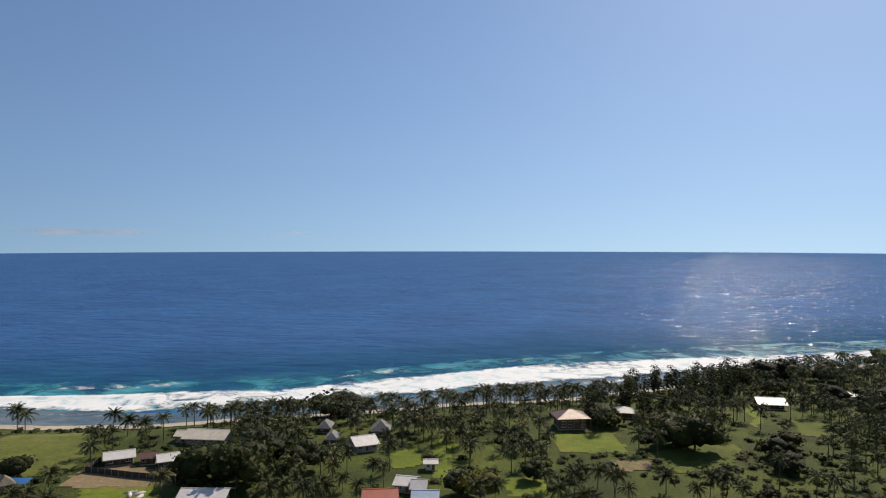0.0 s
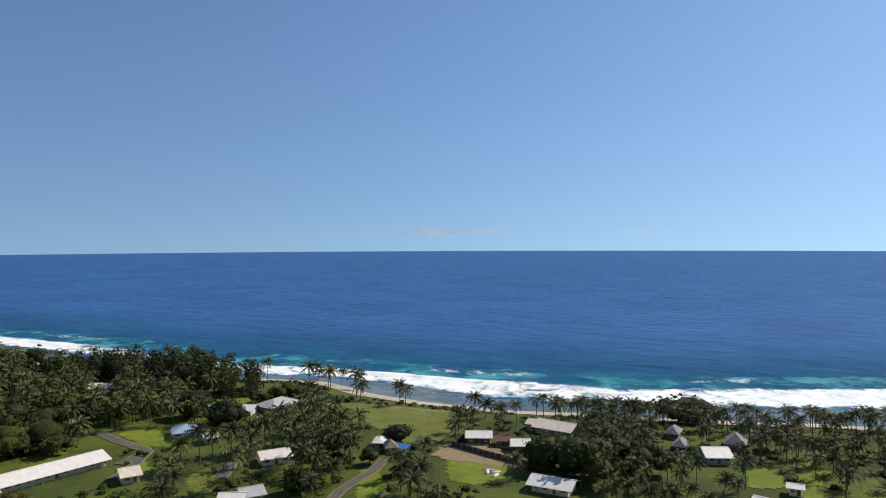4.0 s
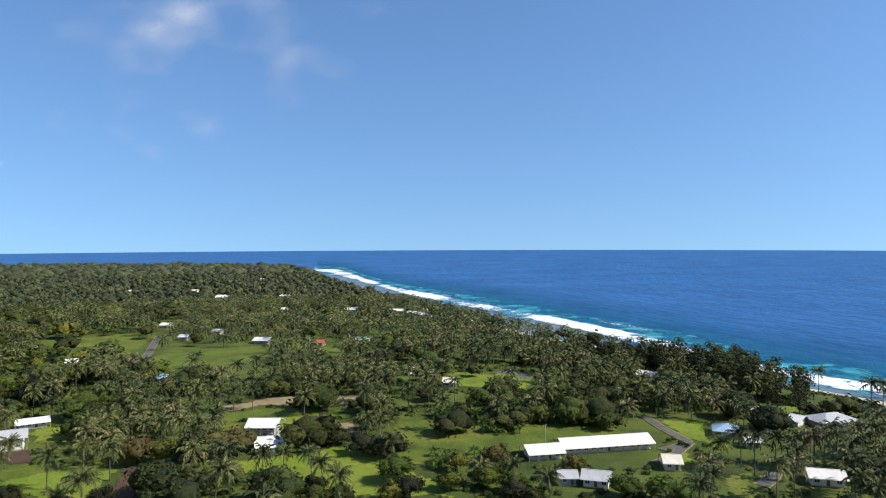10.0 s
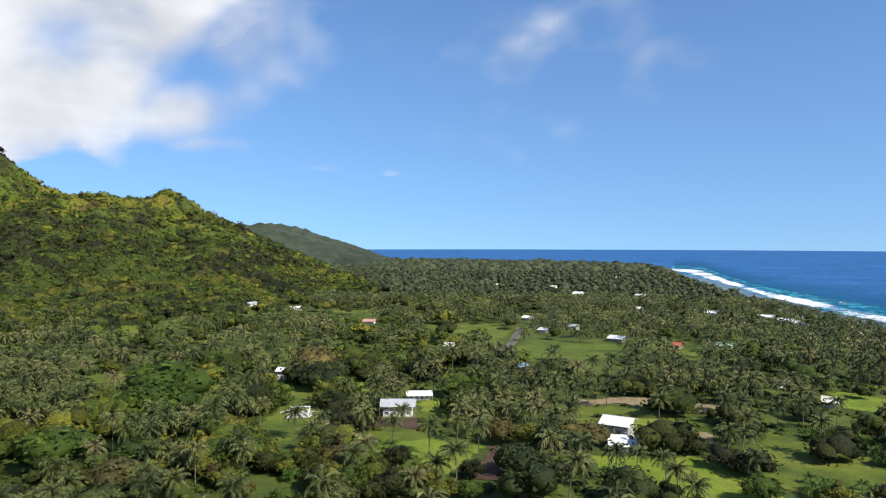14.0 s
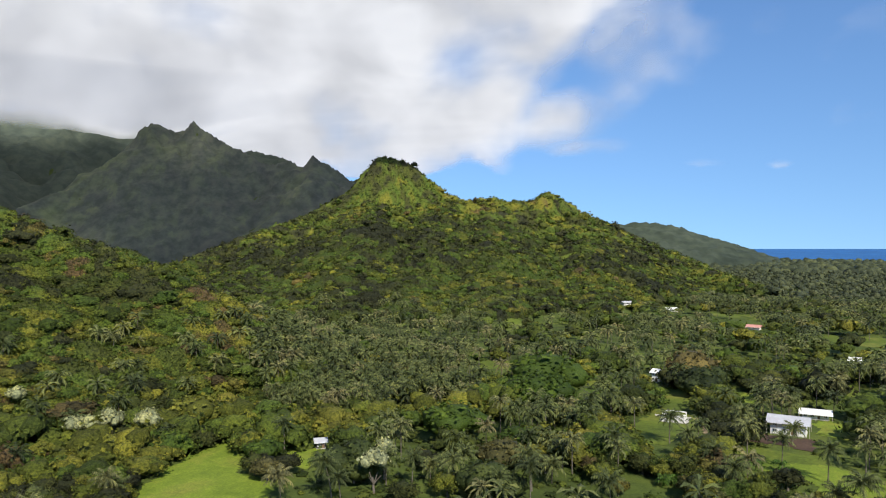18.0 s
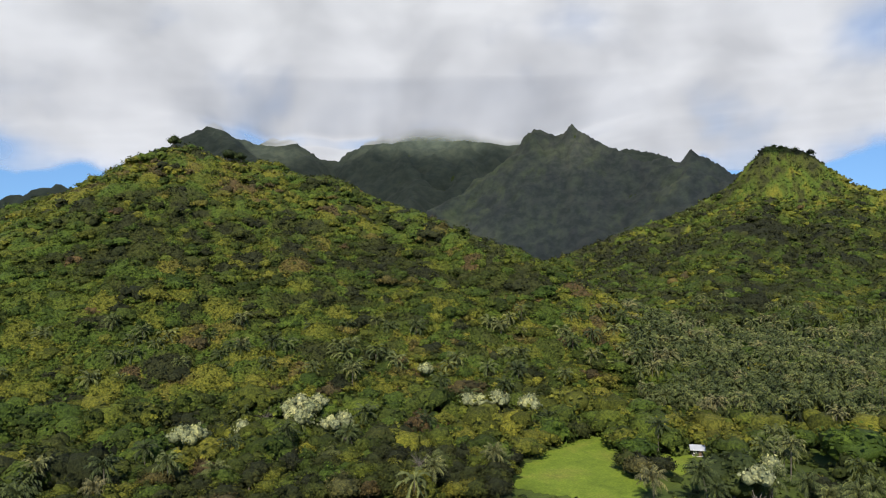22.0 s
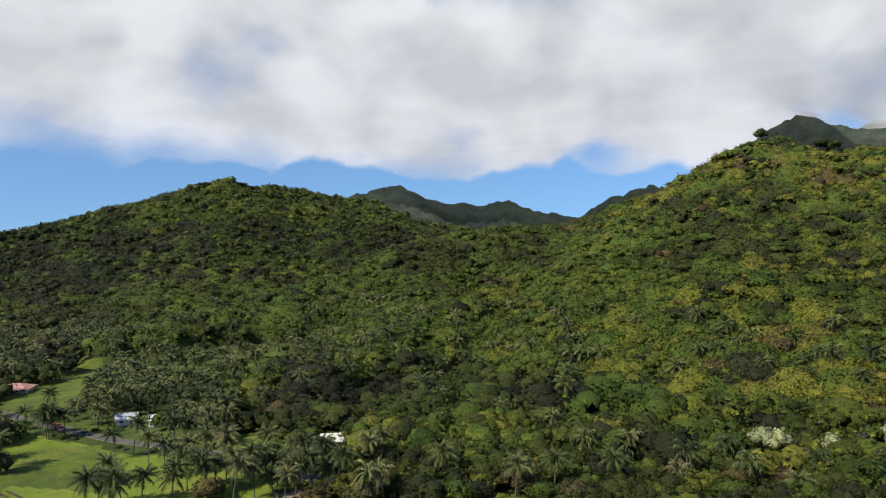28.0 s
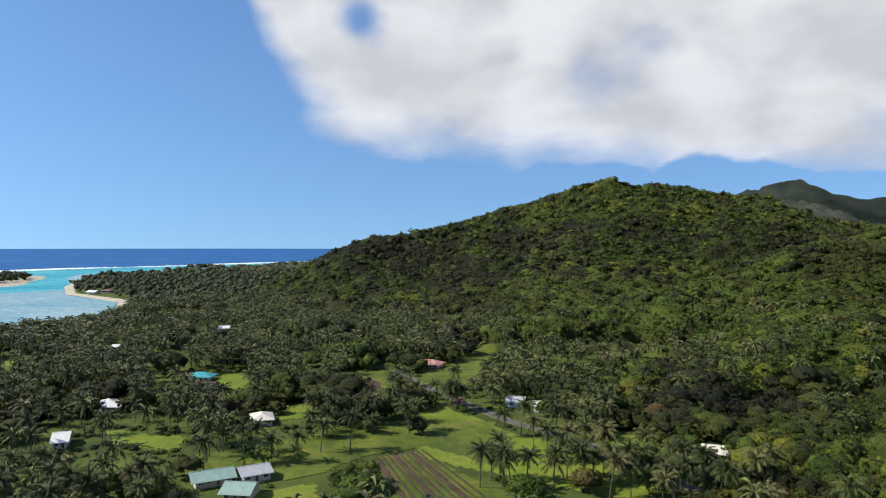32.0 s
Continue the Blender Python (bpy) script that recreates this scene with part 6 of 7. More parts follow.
def plants(r0, r1, step, seed):
    """Sites with what grows there: 1 broad tree, 2 palm, 3 ironwood, 0 nothing; and the hue, darkened against the sun.
    """
    x, y, d = sites(r0, r1, step, seed)
    g = np.random.default_rng(seed + 1)
    z = height(x, y)
    r, bear = np.hypot(x, y), np.degrees(np.arctan2(-x, y)) % 360
    hill = z > 9.0
    ln = fbm(x / 55, y / 55, 3, 21)
    palmy = fbm(x / 38, y / 38, 3, 31)
    u = g.uniform(size=x.shape)
    kind = np.where(z > 11.5, np.where(u < np.where(z < 34, 0.16, 0.0), 2, 1), np.where(palmy + 0.25 * (u - 0.5) > np.where((bear > 320) | (bear < 100), 0.33, 0.43), 2, 1))
    kind = np.where((bear > 145) & (bear < 222) & (r < 420) & (u > 0.10) & (kind == 2), 1, kind)
    mixed = (bear > 96) & (bear < 150) & (r < 760) & (z < 34)
    kind = np.where(mixed & (kind == 2) & (fbm(x / 26 + 9, y / 26, 2, 35) < 0.52) & (u > 0.2), 1, kind)
    grove = (bear > 126.5) & (bear < 145) & (r > 290) & (r < 610) & (z < 24)
    kind = np.where(grove & (u < 0.72), 2, kind)
    wood = ((bear > 43) & (bear < 62) | (bear > 337) & (bear < 345.5)) & (d < 70) & ~hill
    kind = np.where(wood & (u < 0.75), 3, kind)
    open_ = ~hill & (ln < np.where((bear > 86) & (bear < 128), 0.52, 0.46)) & (r < 700) & ((bear < 150) | (bear > 214)) & (g.uniform(size=x.shape) < 0.6)
    kind[open_ | clear(x, y, 0.0, 0.10)] = 0
    for far, share in ((0.5, 0.85), (1.0, 0.88), (1.6, 0.5)):
        ahead = 1 + far * np.where(kind == 2, 8.5, 6.5) * np.where((bear > 318) | (bear < 40), 0.85, 1.0) / 75.0
        kind[clear(x * ahead, y * ahead) & (g.uniform(size=x.shape) < share) & ~hill] = 0
    shade = (bear > 56) & (bear < 82) & (r < 330) & ~hill & (g.uniform(size=x.shape) < 0.16) & ~clear(x, y, 0.0, 0.5)
    kind[shade] = 1
    kind[(bear > 328) & (r < 300) & (g.uniform(size=x.shape) < 0.4)] = 0
    kind[(d < 42) & (bear > 19) & (bear < 45) & ((kind != 2) | (g.uniform(size=x.shape) < 0.85))] = 0
    kind[(kind == 2) & (d < 75) & (bear > 17) & (bear < 45) & (fbm(x / 24, y / 24, 2, 61) < 0.52) & (g.uniform(size=x.shape) < 0.8)] = 0
    kind[before_house(x, y) | ~in_sight(x, y, z)] = 0
    pn = fbm(x / 45, y / 45, 4, 41)
    stand_ = fbm(x / 30 + 5, y / 30, 2, 43)
    tint = np.clip(0.42 + 1.0 * (pn - 0.5) + 0.75 * (stand_ - 0.5) + g.normal(0, 0.12, x.shape), 0.02, 0.82)
    tint = np.where(g.uniform(size=x.shape) > 0.988, 0.93, tint)
    # seaward trees, backlit from here, are darkened in tint; lagoon-side ones too
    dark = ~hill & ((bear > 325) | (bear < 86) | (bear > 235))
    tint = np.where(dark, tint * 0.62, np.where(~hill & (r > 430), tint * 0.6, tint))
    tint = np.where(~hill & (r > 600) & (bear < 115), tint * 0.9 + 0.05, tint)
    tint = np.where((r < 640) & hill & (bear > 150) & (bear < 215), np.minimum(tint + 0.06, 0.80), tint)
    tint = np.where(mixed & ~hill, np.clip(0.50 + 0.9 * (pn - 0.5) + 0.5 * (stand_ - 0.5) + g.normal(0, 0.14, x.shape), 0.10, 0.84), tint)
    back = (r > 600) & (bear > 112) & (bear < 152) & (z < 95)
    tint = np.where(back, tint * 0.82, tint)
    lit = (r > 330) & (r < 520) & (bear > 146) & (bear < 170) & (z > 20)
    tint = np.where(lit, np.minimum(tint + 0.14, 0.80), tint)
    return x, y, z, r, bear, kind, tint, g


t_rng = np.random.default_rng(5)
BROAD_FULL = [dome_crown(t_rng, 13, 560, 0.078) for _ in range(6)]
BROAD_NEAR = [dome_crown(t_rng, 6, 130, 0.105, 0.8, 0.44) for _ in range(8)]
BROAD_SLOPE = [dome_crown(t_rng, 8, 170, 0.095, f, 0.38) for f in (0.62, 0.7, 0.78, 0.85, 0.92, 0.7, 0.8, 0.62, 0.9, 0.75)]
BROAD_HILL = [dome_crown(t_rng, 5, 62, 0.135, f, 0.45) for f in (0.65, 0.72, 0.8, 0.9, 0.7, 0.8, 0.62, 0.86)]
BROAD_UPPER = [dome_crown(t_rng, 2, 24, 0.20, f, 0.5) for f in (0.65, 0.75, 0.85, 0.7, 0.8, 0.9)]
BROAD_MID = [crown(t_rng, 3, 20, 0.21, 0.76, 0.55, 0.85) for _ in range(8)]
BROAD_FAR = [crown(t_rng, 2, 9, 0.24, 0.85, 0.45, 1.0) for _ in range(8)]
BROAD_BUSH = [(v, np.concatenate([f[:20][np.argsort(-v[f[:20]].mean(1)[:, 2])[:10]], f[20:]])) for v, f in (crown(t_rng, 1, 7, 0.40, 0.8, 0, 0.85) for _ in range(6))]
BROAD_LOW = [(v, f[np.argsort(-v[f].mean(1)[:, 2])[:13]]) for v, f in (crown(t_rng, 1, 0, 0.4, 0.8, 0, 0.95) for _ in range(6))]


def topside(v, f):
    """Leaves out the triangles that face the ground."""
    nz = np.cross(v[f[:, 1]] - v[f[:, 0]], v[f[:, 2]] - v[f[:, 0]])
    return v, f[(nz[:, 2] / np.maximum(1e-9, np.linalg.norm(nz, axis=1)) > -0.45) | (np.arange(len(f)) % 2 == 0)]


BROAD_NEAR, BROAD_MID, BROAD_FAR, BROAD_SLOPE, BROAD_HILL, BROAD_UPPER = ([topside(*t) for t in ts] for ts in (BROAD_NEAR, BROAD_MID, BROAD_FAR, BROAD_SLOPE, BROAD_HILL, BROAD_UPPER))
PALM_FULL = [palm_head(t_rng, 26, 8, 1.0, 0.20) for _ in range(5)]
PALM_NEAR = [palm_head(t_rng, 18, 4, 1.0, 0.22) for _ in range(6)]
PALM_FAR = [palm_head(t_rng, 14, 2, 1.0, 0.26) for _ in range(6)]
IRON = []
for _ in range(4):
    ps = []
    for k in range(7):
        v, f = crown(t_rng, 1, 74, 0.17, 1.0, 0, 0.42)
        hgt = 0.25 + 0.75 * k / 6
        ps.append((v * (0.46 - 0.20 * k / 6) * np.array([1, 1, 0.75]) + np.array([*(t_rng.normal(0, 0.10, 2)), hgt * 1.7]), f))
    IRON.append(merge(ps))


def tree_thing(name, root_name, label, category, group, trunk_mesh, crown_mesh, xyz, turn, scale, top, crown_scale=0.0):
    root = new(root_name, None)
    root.location, root.rotation_euler = xyz, (0, 0, turn)
    tr, cr = new("trunk", trunk_mesh), new("crown", crown_mesh)
    tr.parent = cr.parent = root
    tr.scale = (scale, scale, scale)
    leafy = crown_scale or scale
    cr.location, cr.scale = top, (leafy, leafy, leafy)
    return tagged(root, label, category, group)


def with_mat(me, mat):
    me.materials.append(mat)
    return me


# nearest plants as things of their own
MARKED = [at(*p) for p in PALMS + BLOSSOM + BARE_TREES] + [at(*p[:2]) for p in BIG_TREES]
x, y, z, r, bear, kind, tint, g = plants(192, 430, 6.6, 100)
for (px, py), rr in zip(MARKED, [2.6] * len(PALMS) + [3.5] * (len(BLOSSOM) + len(BARE_TREES)) + [p[2] for p in BIG_TREES]):
    kind[(x - px) ** 2 + (y - py) ** 2 < (rr * 0.9) ** 2] = 0
order = np.argsort(r)
used = np.zeros(len(x), bool)
PALM_STEM = [stem(t_rng, h, 0.2, 0.12, 7, b) for h, b in ((7.5, 0.6), (9.0, 1.3), (10.5, 0.8), (6.5, 0.4), (10, 1.8))]
palm_tr = [with_mat(mesh_from("palm_trunk", v, f), M_BARK) for v, f, t in PALM_STEM]
palm_cr = [with_mat(mesh_from("palm_crown", v * 4.6, f), M_PALM_OB) for v, f in PALM_FULL]
n_palm = n_broad = n_iron = 0
BROAD_STEM = [merge([stem(t_rng, 4.2, 0.38, 0.22, 7, 0.4, 3)[:2]] + [(lambda s: (s[0] @ np.array(Euler((radians(t_rng.uniform(25, 45)), 0, a)).to_matrix()).T + np.array([0, 0, 2.6]), s[1]))(stem(t_rng, 3.2, 0.18, 0.08, 5, 0.3, 2, 0.0)) for a in (0.3, 1.7, 3.1, 4.6)]) for _ in range(4)]
broad_tr = [with_mat(mesh_from("tree_trunk", v, f), M_BARK) for v, f in BROAD_STEM]
broad_cr = [with_mat(mesh_from("tree_crown", v * 4.6, f), M_FOREST_OB) for v, f in BROAD_FULL]
blossom_cr = [with_mat(mesh_from("blossom_crown", v * 3.9, f), M_BLOSSOM) for v, f in [crown(t_rng, 10, 240, 0.12, 1.05, 0.6) for _ in range(3)]]
iron_tr = with_mat(mesh_from("ironwood_trunk", *stem(t_rng, 8, 0.3, 0.15, 6, 0.3)[:2]), M_BARK)
iron_cr = [with_mat(mesh_from("ironwood_crown", v * 7.0, f), M_COAST) for v, f in IRON]
BIG_MAT = {"d": foliage("dark_tree_leaves", [(0, (0.034, 0.048, 0.018)), (1, (0.058, 0.078, 0.024))], "object"), "o": foliage("olive_brown_leaves", [(0, (0.10, 0.095, 0.035)), (1, (0.135, 0.110, 0.042))], "object"),
           "y": foliage("yellow_green_leaves", [(0, (0.15, 0.16, 0.028)), (1, (0.19, 0.18, 0.03))], "object"), "g": foliage("bright_tree_leaves", [(0, (0.055, 0.092, 0.016)), (1, (0.080, 0.125, 0.020))], "object")}
BIG_WORD = {"d": "large dark green rounded tree standing apart", "o": "large olive-brown rounded tree in a row", "y": "large yellow-green rounded tree", "g": "wide spreading bright green tree"}
big_cr = {c: [with_mat(mesh_from("big_crown", v, f), m) for v, f in [crown(t_rng, 14, 620, 0.075, 0.62 if c == "g" else 0.8, 0.6) for _ in range(2)]] for c, m in BIG_MAT.items()}
for k, (b, rr, rad, c) in enumerate(BIG_TREES):
    px, py = at(b, rr)
    rad, crest = (rad, 0.0) if rr < 540 else (rad * 0.9, 7.0)
    tree_thing("tree", "broadleaf_tree", BIG_WORD[c], "tree", "large solitary trees", broad_tr[k % 4], big_cr[c][k % 2], (px, py, spot(px, py) - 0.1), k * 1.7, 0.55 + rad * 0.06 + crest * 0.12, (0, 0, 1.0 + rad * 0.42 + crest), rad)
for k, q in enumerate(BLOSSOM):
    px, py = at(*q)
    tree_thing("tree", "flowering_tree", "broadleaf tree covered in pale cream blossom", "tree", "flowering trees", broad_tr[k % 4], blossom_cr[k % 3], (px, py, spot(px, py) - 0.1), k * 1.3, 1.0 + 0.08 * (k % 5), (0, 0, 9.3))
for k, q in enumerate(PALMS):
    px, py = at(*q)
    if np.hypot(road_pts[:, 0] - px, road_pts[:, 1] - py).min() < 4 or np.hypot(house_xy[:, 0] - px, house_xy[:, 1] - py).min() < 8:
        continue
    s = (0.9 + 0.05 * (k * 7 % 6)) * (0.85 if q[0] < 40 else 1.0)
    tree_thing("palm", "coconut_palm", "coconut palm standing over open grass", "palm tree", "coconut palms on the grass", palm_tr[k % 5], palm_cr[k * 3 % 5], (px, py, spot(px, py) - 0.1), k * 2.1, s, tuple(PALM_STEM[k % 5][2] * s))
for i in order:
    s = float(g.uniform(0.8, 1.2)) * (0.72 if bear[i] > 318 or bear[i] < 22 else 0.85 if bear[i] < 45 else 1.0)
    p, tn = (x[i], y[i], z[i] - 0.1), float(g.uniform(0, 6.28))
    k = int(g.integers(0, 60))
    if kind[i] == 2 and n_palm < 142:
        t = PALM_STEM[k % 5][2]
        tree_thing("palm", "coconut_palm", "tall coconut palm with arching green fronds", "palm tree", "coconut palms", palm_tr[k % 5], palm_cr[k % 5], p, tn, s, tuple(t * s))
        n_palm += 1
    elif kind[i] == 1 and n_broad < 290 and not z[i] > 12:
        tree_thing("tree", "broadleaf_tree", "rounded broadleaf tree with dense green crown", "tree", "broadleaf trees", broad_tr[k % 4], broad_cr[k % 6], p, tn, s, (0, 0, (4.2 if z[i] < 11 else 6.2) * s))
        n_broad += 1
    elif kind[i] == 3 and n_iron < 120:
        tree_thing("ironwood", "ironwood_tree", "dark feathery ironwood tree by the shore", "tree", "ironwood trees", iron_tr, iron_cr[k % 4], p, tn, s * 1.25, (0, 0, 0.5))
        n_iron += 1
    else:
        continue
    used[i] = True


def forest(x, y, z, kind, tint, g, broad, palm, radius, trunk_sides, names, leaves=None):
    m = kind == 1
    n = int(m.sum())
    if broad is not None:
        crowns(x, y, z, m, n, tint, g, broad, radius, names, leaves or M_FOREST)
    m = kind == 2
    n = int(m.sum())
    if palm is None:
        return
    low = np.where((np.degrees(np.arctan2(-x[m], y[m])) > -42) & (np.degrees(np.arctan2(-x[m], y[m])) < 30), 0.74, 1.0)
    hgt = g.uniform(7.0, 12.5, n) * low
    sc = g.uniform(4.2, 5.4, n) * low
    xyz = np.stack([x[m], y[m], z[m] + hgt], 1)
    scatter(names[2], palm, xyz, np.stack([sc, sc], 1), g.uniform(0, 6.28, n), g.uniform(0, 1, n), M_PALM, names[3], "palm grove")
    st = [stem(t_rng, 0.0, 0.16, 0.11, trunk_sides, 0.0, 1, -1.0)[:2]]
    scatter(names[4], st, xyz, np.stack([np.ones(n), hgt + 0.4], 1), g.uniform(0, 6.28, n), np.zeros(n), M_BARK, names[5], "palm trunks")


def crowns(x, y, z, m, n, tint, g, broad, radius, names, leaves):
    rad = radius * np.clip(np.exp(g.normal(0, 0.34, n)), 0.42, 1.9) * np.where((z[m] < 9) & (radius > 7), 0.66, 1.0)
    hh = rad * np.where(z[m] > 9, g.uniform(0.72, 1.1, n), g.uniform(0.85, 1.15, n))
    lift = np.where(z[m] > 9, 1.6 + rad * 0.40, 1.6 + rad * 0.35)
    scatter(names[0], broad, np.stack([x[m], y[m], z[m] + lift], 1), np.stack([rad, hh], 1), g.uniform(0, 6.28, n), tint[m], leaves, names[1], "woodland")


kind2 = np.where(used, 0, kind)
kind2 = np.where(kind2 == 3, 1, kind2)
kind2[(z > 12) & (kind2 == 1)] = 0
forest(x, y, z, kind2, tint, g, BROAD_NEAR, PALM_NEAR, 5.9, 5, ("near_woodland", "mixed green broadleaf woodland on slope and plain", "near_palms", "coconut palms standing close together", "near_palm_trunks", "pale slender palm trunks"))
x, y, z, r, bear, kind, tint, g = plants(200, 640, 7.8, 220)
kind[(z <= 12) | (kind != 2)] = 0
forest(x, y, z, kind, tint, g, None, PALM_FAR, 6.2, 3, ("", "", "slope_palms", "coconut palms among the hillside trees", "slope_palm_trunks", "slender palm trunks"))
x, y, z, r, bear, kind, tint, g = plants(430, 820, 8.6, 200)
kind = np.where(kind == 3, 1, kind)
kind[z > 9] = 0
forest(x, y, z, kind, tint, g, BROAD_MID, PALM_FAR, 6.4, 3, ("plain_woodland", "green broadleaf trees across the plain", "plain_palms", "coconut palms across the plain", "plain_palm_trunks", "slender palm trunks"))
x, y, z, r, bear, kind, tint, g = plants(820, 1500, 11.0, 300)
kind[z > 10] = 0
# far trees: tints lifted and narrowed to paint in the haze
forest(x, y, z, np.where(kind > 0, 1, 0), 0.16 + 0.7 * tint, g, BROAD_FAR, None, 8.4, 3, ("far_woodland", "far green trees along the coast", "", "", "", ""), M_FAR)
x, y, z, r, bear, kind, tint, g = plants(1500, 3300, 14.0, 400)
kind[z > 9] = 0
forest(x, y, z, np.where(kind > 0, 1, 0), 0.20 + 0.6 * tint, g, BROAD_LOW, None, 7.0, 3, ("farthest_woodland", "distant trees on the flat coast", "", "", "", ""), M_FAR)


def crowns_on_hill(name, r0, r1, step, seed, templates, radius, label):
    """Single crowns that stand out of the closed woodland."""
    x, y, d = sites(r0, r1, step, seed)
    g = np.random.default_rng(seed + 9)
    z = height(x, y)
    steep = np.hypot(height(x + 4, y) - height(x - 4, y), height(x, y + 4) - height(x, y - 4)) / 8
    ok = (z > 10.5) & (steep < 0.95) & in_sight(x, y, z) & ~clear(x, y) & ~before_house(x, y) & (g.uniform(size=x.shape) < 0.92)
    for px, py in MARKED:
        ok &= (x - px) ** 2 + (y - py) ** 2 > 20
    x, y, z = x[ok], y[ok], z[ok]
    n = len(x)
    rad = radius * np.clip(np.exp(g.normal(0, 0.30, n)), 0.5, 1.85)
    top = 5.6 + 0.42 * rad + g.normal(0, 0.7, n)
    up = rad * g.uniform(0.75, 1.05, n)
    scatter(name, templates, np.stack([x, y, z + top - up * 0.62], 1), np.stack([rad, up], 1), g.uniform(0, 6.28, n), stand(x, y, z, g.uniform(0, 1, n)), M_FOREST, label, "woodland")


crowns_on_hill("slope_crowns", 195, 450, 8.2, 700, BROAD_SLOPE, 5.6, "rounded green, olive and yellow crowns on the near hillside")
crowns_on_hill("hill_crowns", 450, 700, 8.4, 710, BROAD_HILL, 5.6, "rounded mixed green crowns on the hill")
crowns_on_hill("upper_crowns", 700, 1180, 10.2, 720, BROAD_UPPER, 6.2, "rounded green crowns high on the hills")
# undergrowth between the trees
x, y, d = sites(192, 430, 5.8, 500)
z = height(x, y)
bear = np.degrees(np.arctan2(-x, y)) % 360
foot = (bear > 148) & (bear < 222) & (np.hypot(x, y) < 390)
m = ~clear(x, y, 0.5) & ((fbm(x / 18, y / 18, 3, 51) > 0.47) & (z < 30) | foot) & in_sight(x, y, z)
foot = foot[m]
x, y, z = x[m], y[m], z[m]
g = np.random.default_rng(501)
sc = g.uniform(1.0, 2.4, len(x)) * np.where(foot, 1.15, 1.0)
scatter("undergrowth", BROAD_BUSH, np.stack([x, y, z + 0.3], 1), np.stack([sc, sc * 0.8], 1), g.uniform(0, 6.28, len(x)), g.uniform(0, 1, len(x)), M_GRASS_T, "green shrubs and creepers under the trees", "undergrowth")

# shaggy trees on the lagoon islets
for bear_, r0, r1, w, n in ((268.6, 1330, 1640, 52, 130), (255.2, 1770, 1850, 54, 70)):
    ax, ay = np.array(at(bear_, 1.0)), np.array([-at(bear_, 1.0)[1], at(bear_, 1.0)[0]])
    an, ra = g.uniform(0, 6.28, n), np.sqrt(g.uniform(0, 0.75, n))
    c = np.array(at(bear_, (r0 + r1) / 2)) + (ra * np.cos(an))[:, None] * ax * (r1 - r0) / 2 + (ra * np.sin(an))[:, None] * ay * w
    sc = g.uniform(5.0, 8.5, n)
    scatter("islet_woodland", BROAD_FAR, np.column_stack([c, 4.0 + sc * 0.4]), np.stack([sc, sc * 1.1], 1), an, g.uniform(0, 0.3, n), M_FOREST, "dark trees covering the lagoon islet", "woodland")
# scattered growth on the ground under the eye
x, y, z, r, bear, kind, tint, g = plants(25, 192, 11.0, 600)
kind[kind == 3] = 1
forest(x, y, z, kind, tint, g, BROAD_MID, PALM_FAR, 4.6, 3, ("inner_woodland", "scattered broadleaf trees on the plain", "inner_palms", "scattered coconut palms", "inner_palm_trunks", "slender palm trunks"))

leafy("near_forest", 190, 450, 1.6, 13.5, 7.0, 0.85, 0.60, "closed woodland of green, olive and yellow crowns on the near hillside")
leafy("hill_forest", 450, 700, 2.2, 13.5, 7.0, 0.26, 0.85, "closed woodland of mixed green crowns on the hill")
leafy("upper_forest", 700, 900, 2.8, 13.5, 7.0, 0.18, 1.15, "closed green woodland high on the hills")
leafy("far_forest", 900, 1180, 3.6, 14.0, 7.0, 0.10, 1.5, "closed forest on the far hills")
canopy("mountain_forest", 1180, 1640, 5.0, 13.0, 4.5, "dark forest and bare rock on the jagged mountain, greyed for haze", M_MOUNTAIN)
canopy("distant_forest", 1640, 3300, 10.0, 18.0, 9.0, "dark forest on the distant mountains, greyed for haze", M_DISTANT)


# ---------------------------------------------------------------- small things
def prism(bm, p, q, w, z0, z1):
    """An upright board between two points."""
    d = np.array(q) - np.array(p)
    L = np.hypot(*d)
    nx, ny = -d[1] / L * w / 2, d[0] / L * w / 2
    c = [(p[0] + nx, p[1] + ny), (p[0] - nx, p[1] - ny), (q[0] - nx, q[1] - ny), (q[0] + nx, q[1] + ny)]
    lo = [bm.verts.new((*v, z0)) for v in c]
    hi = [bm.verts.new((*v, z1)) for v in c]
    bm.faces.new(lo[::-1])
    bm.faces.new(hi)
    for i in range(4):
        j = (i + 1) % 4
        bm.faces.new((lo[i], lo[j], hi[j], hi[i]))
    return bm


def run_of_panels(name, line, high, mat, label, category, gap=2.4):
    """A fence of posts and panels along a line, as one thing."""
    p = fill(line, gap)
    root = new(name, None)
    root.location = (*p[0], spot(*p[0]))
    tagged(root, label, category)
    o = np.array([*p[0], root.location.z])
    for k, (a, b) in enumerate(zip(p[:-1], p[1:])):
        za = spot(*a) - o[2]
        part("panel", prism(bmesh.new(), a - o[:2], b - o[:2], 0.06, za + 0.02, za + high), mat, root)
        part("post", box(bmesh.new(), (a[0] - o[0] - 0.07, a[1] - o[1] - 0.07, za - 0.4), (a[0] - o[0] + 0.07, a[1] - o[1] + 0.07, za + high + 0.12)), M_POST, root)
    return root


run_of_panels("fence", FENCE, 2.0, WALLS["dark"], "dark board fence round the low white-roofed huts", "fence")
run_of_panels("shade_netting", NETTING, 3.2, M_MAROON, "long red-brown netting wall beside the grass", "netting", 4.0)


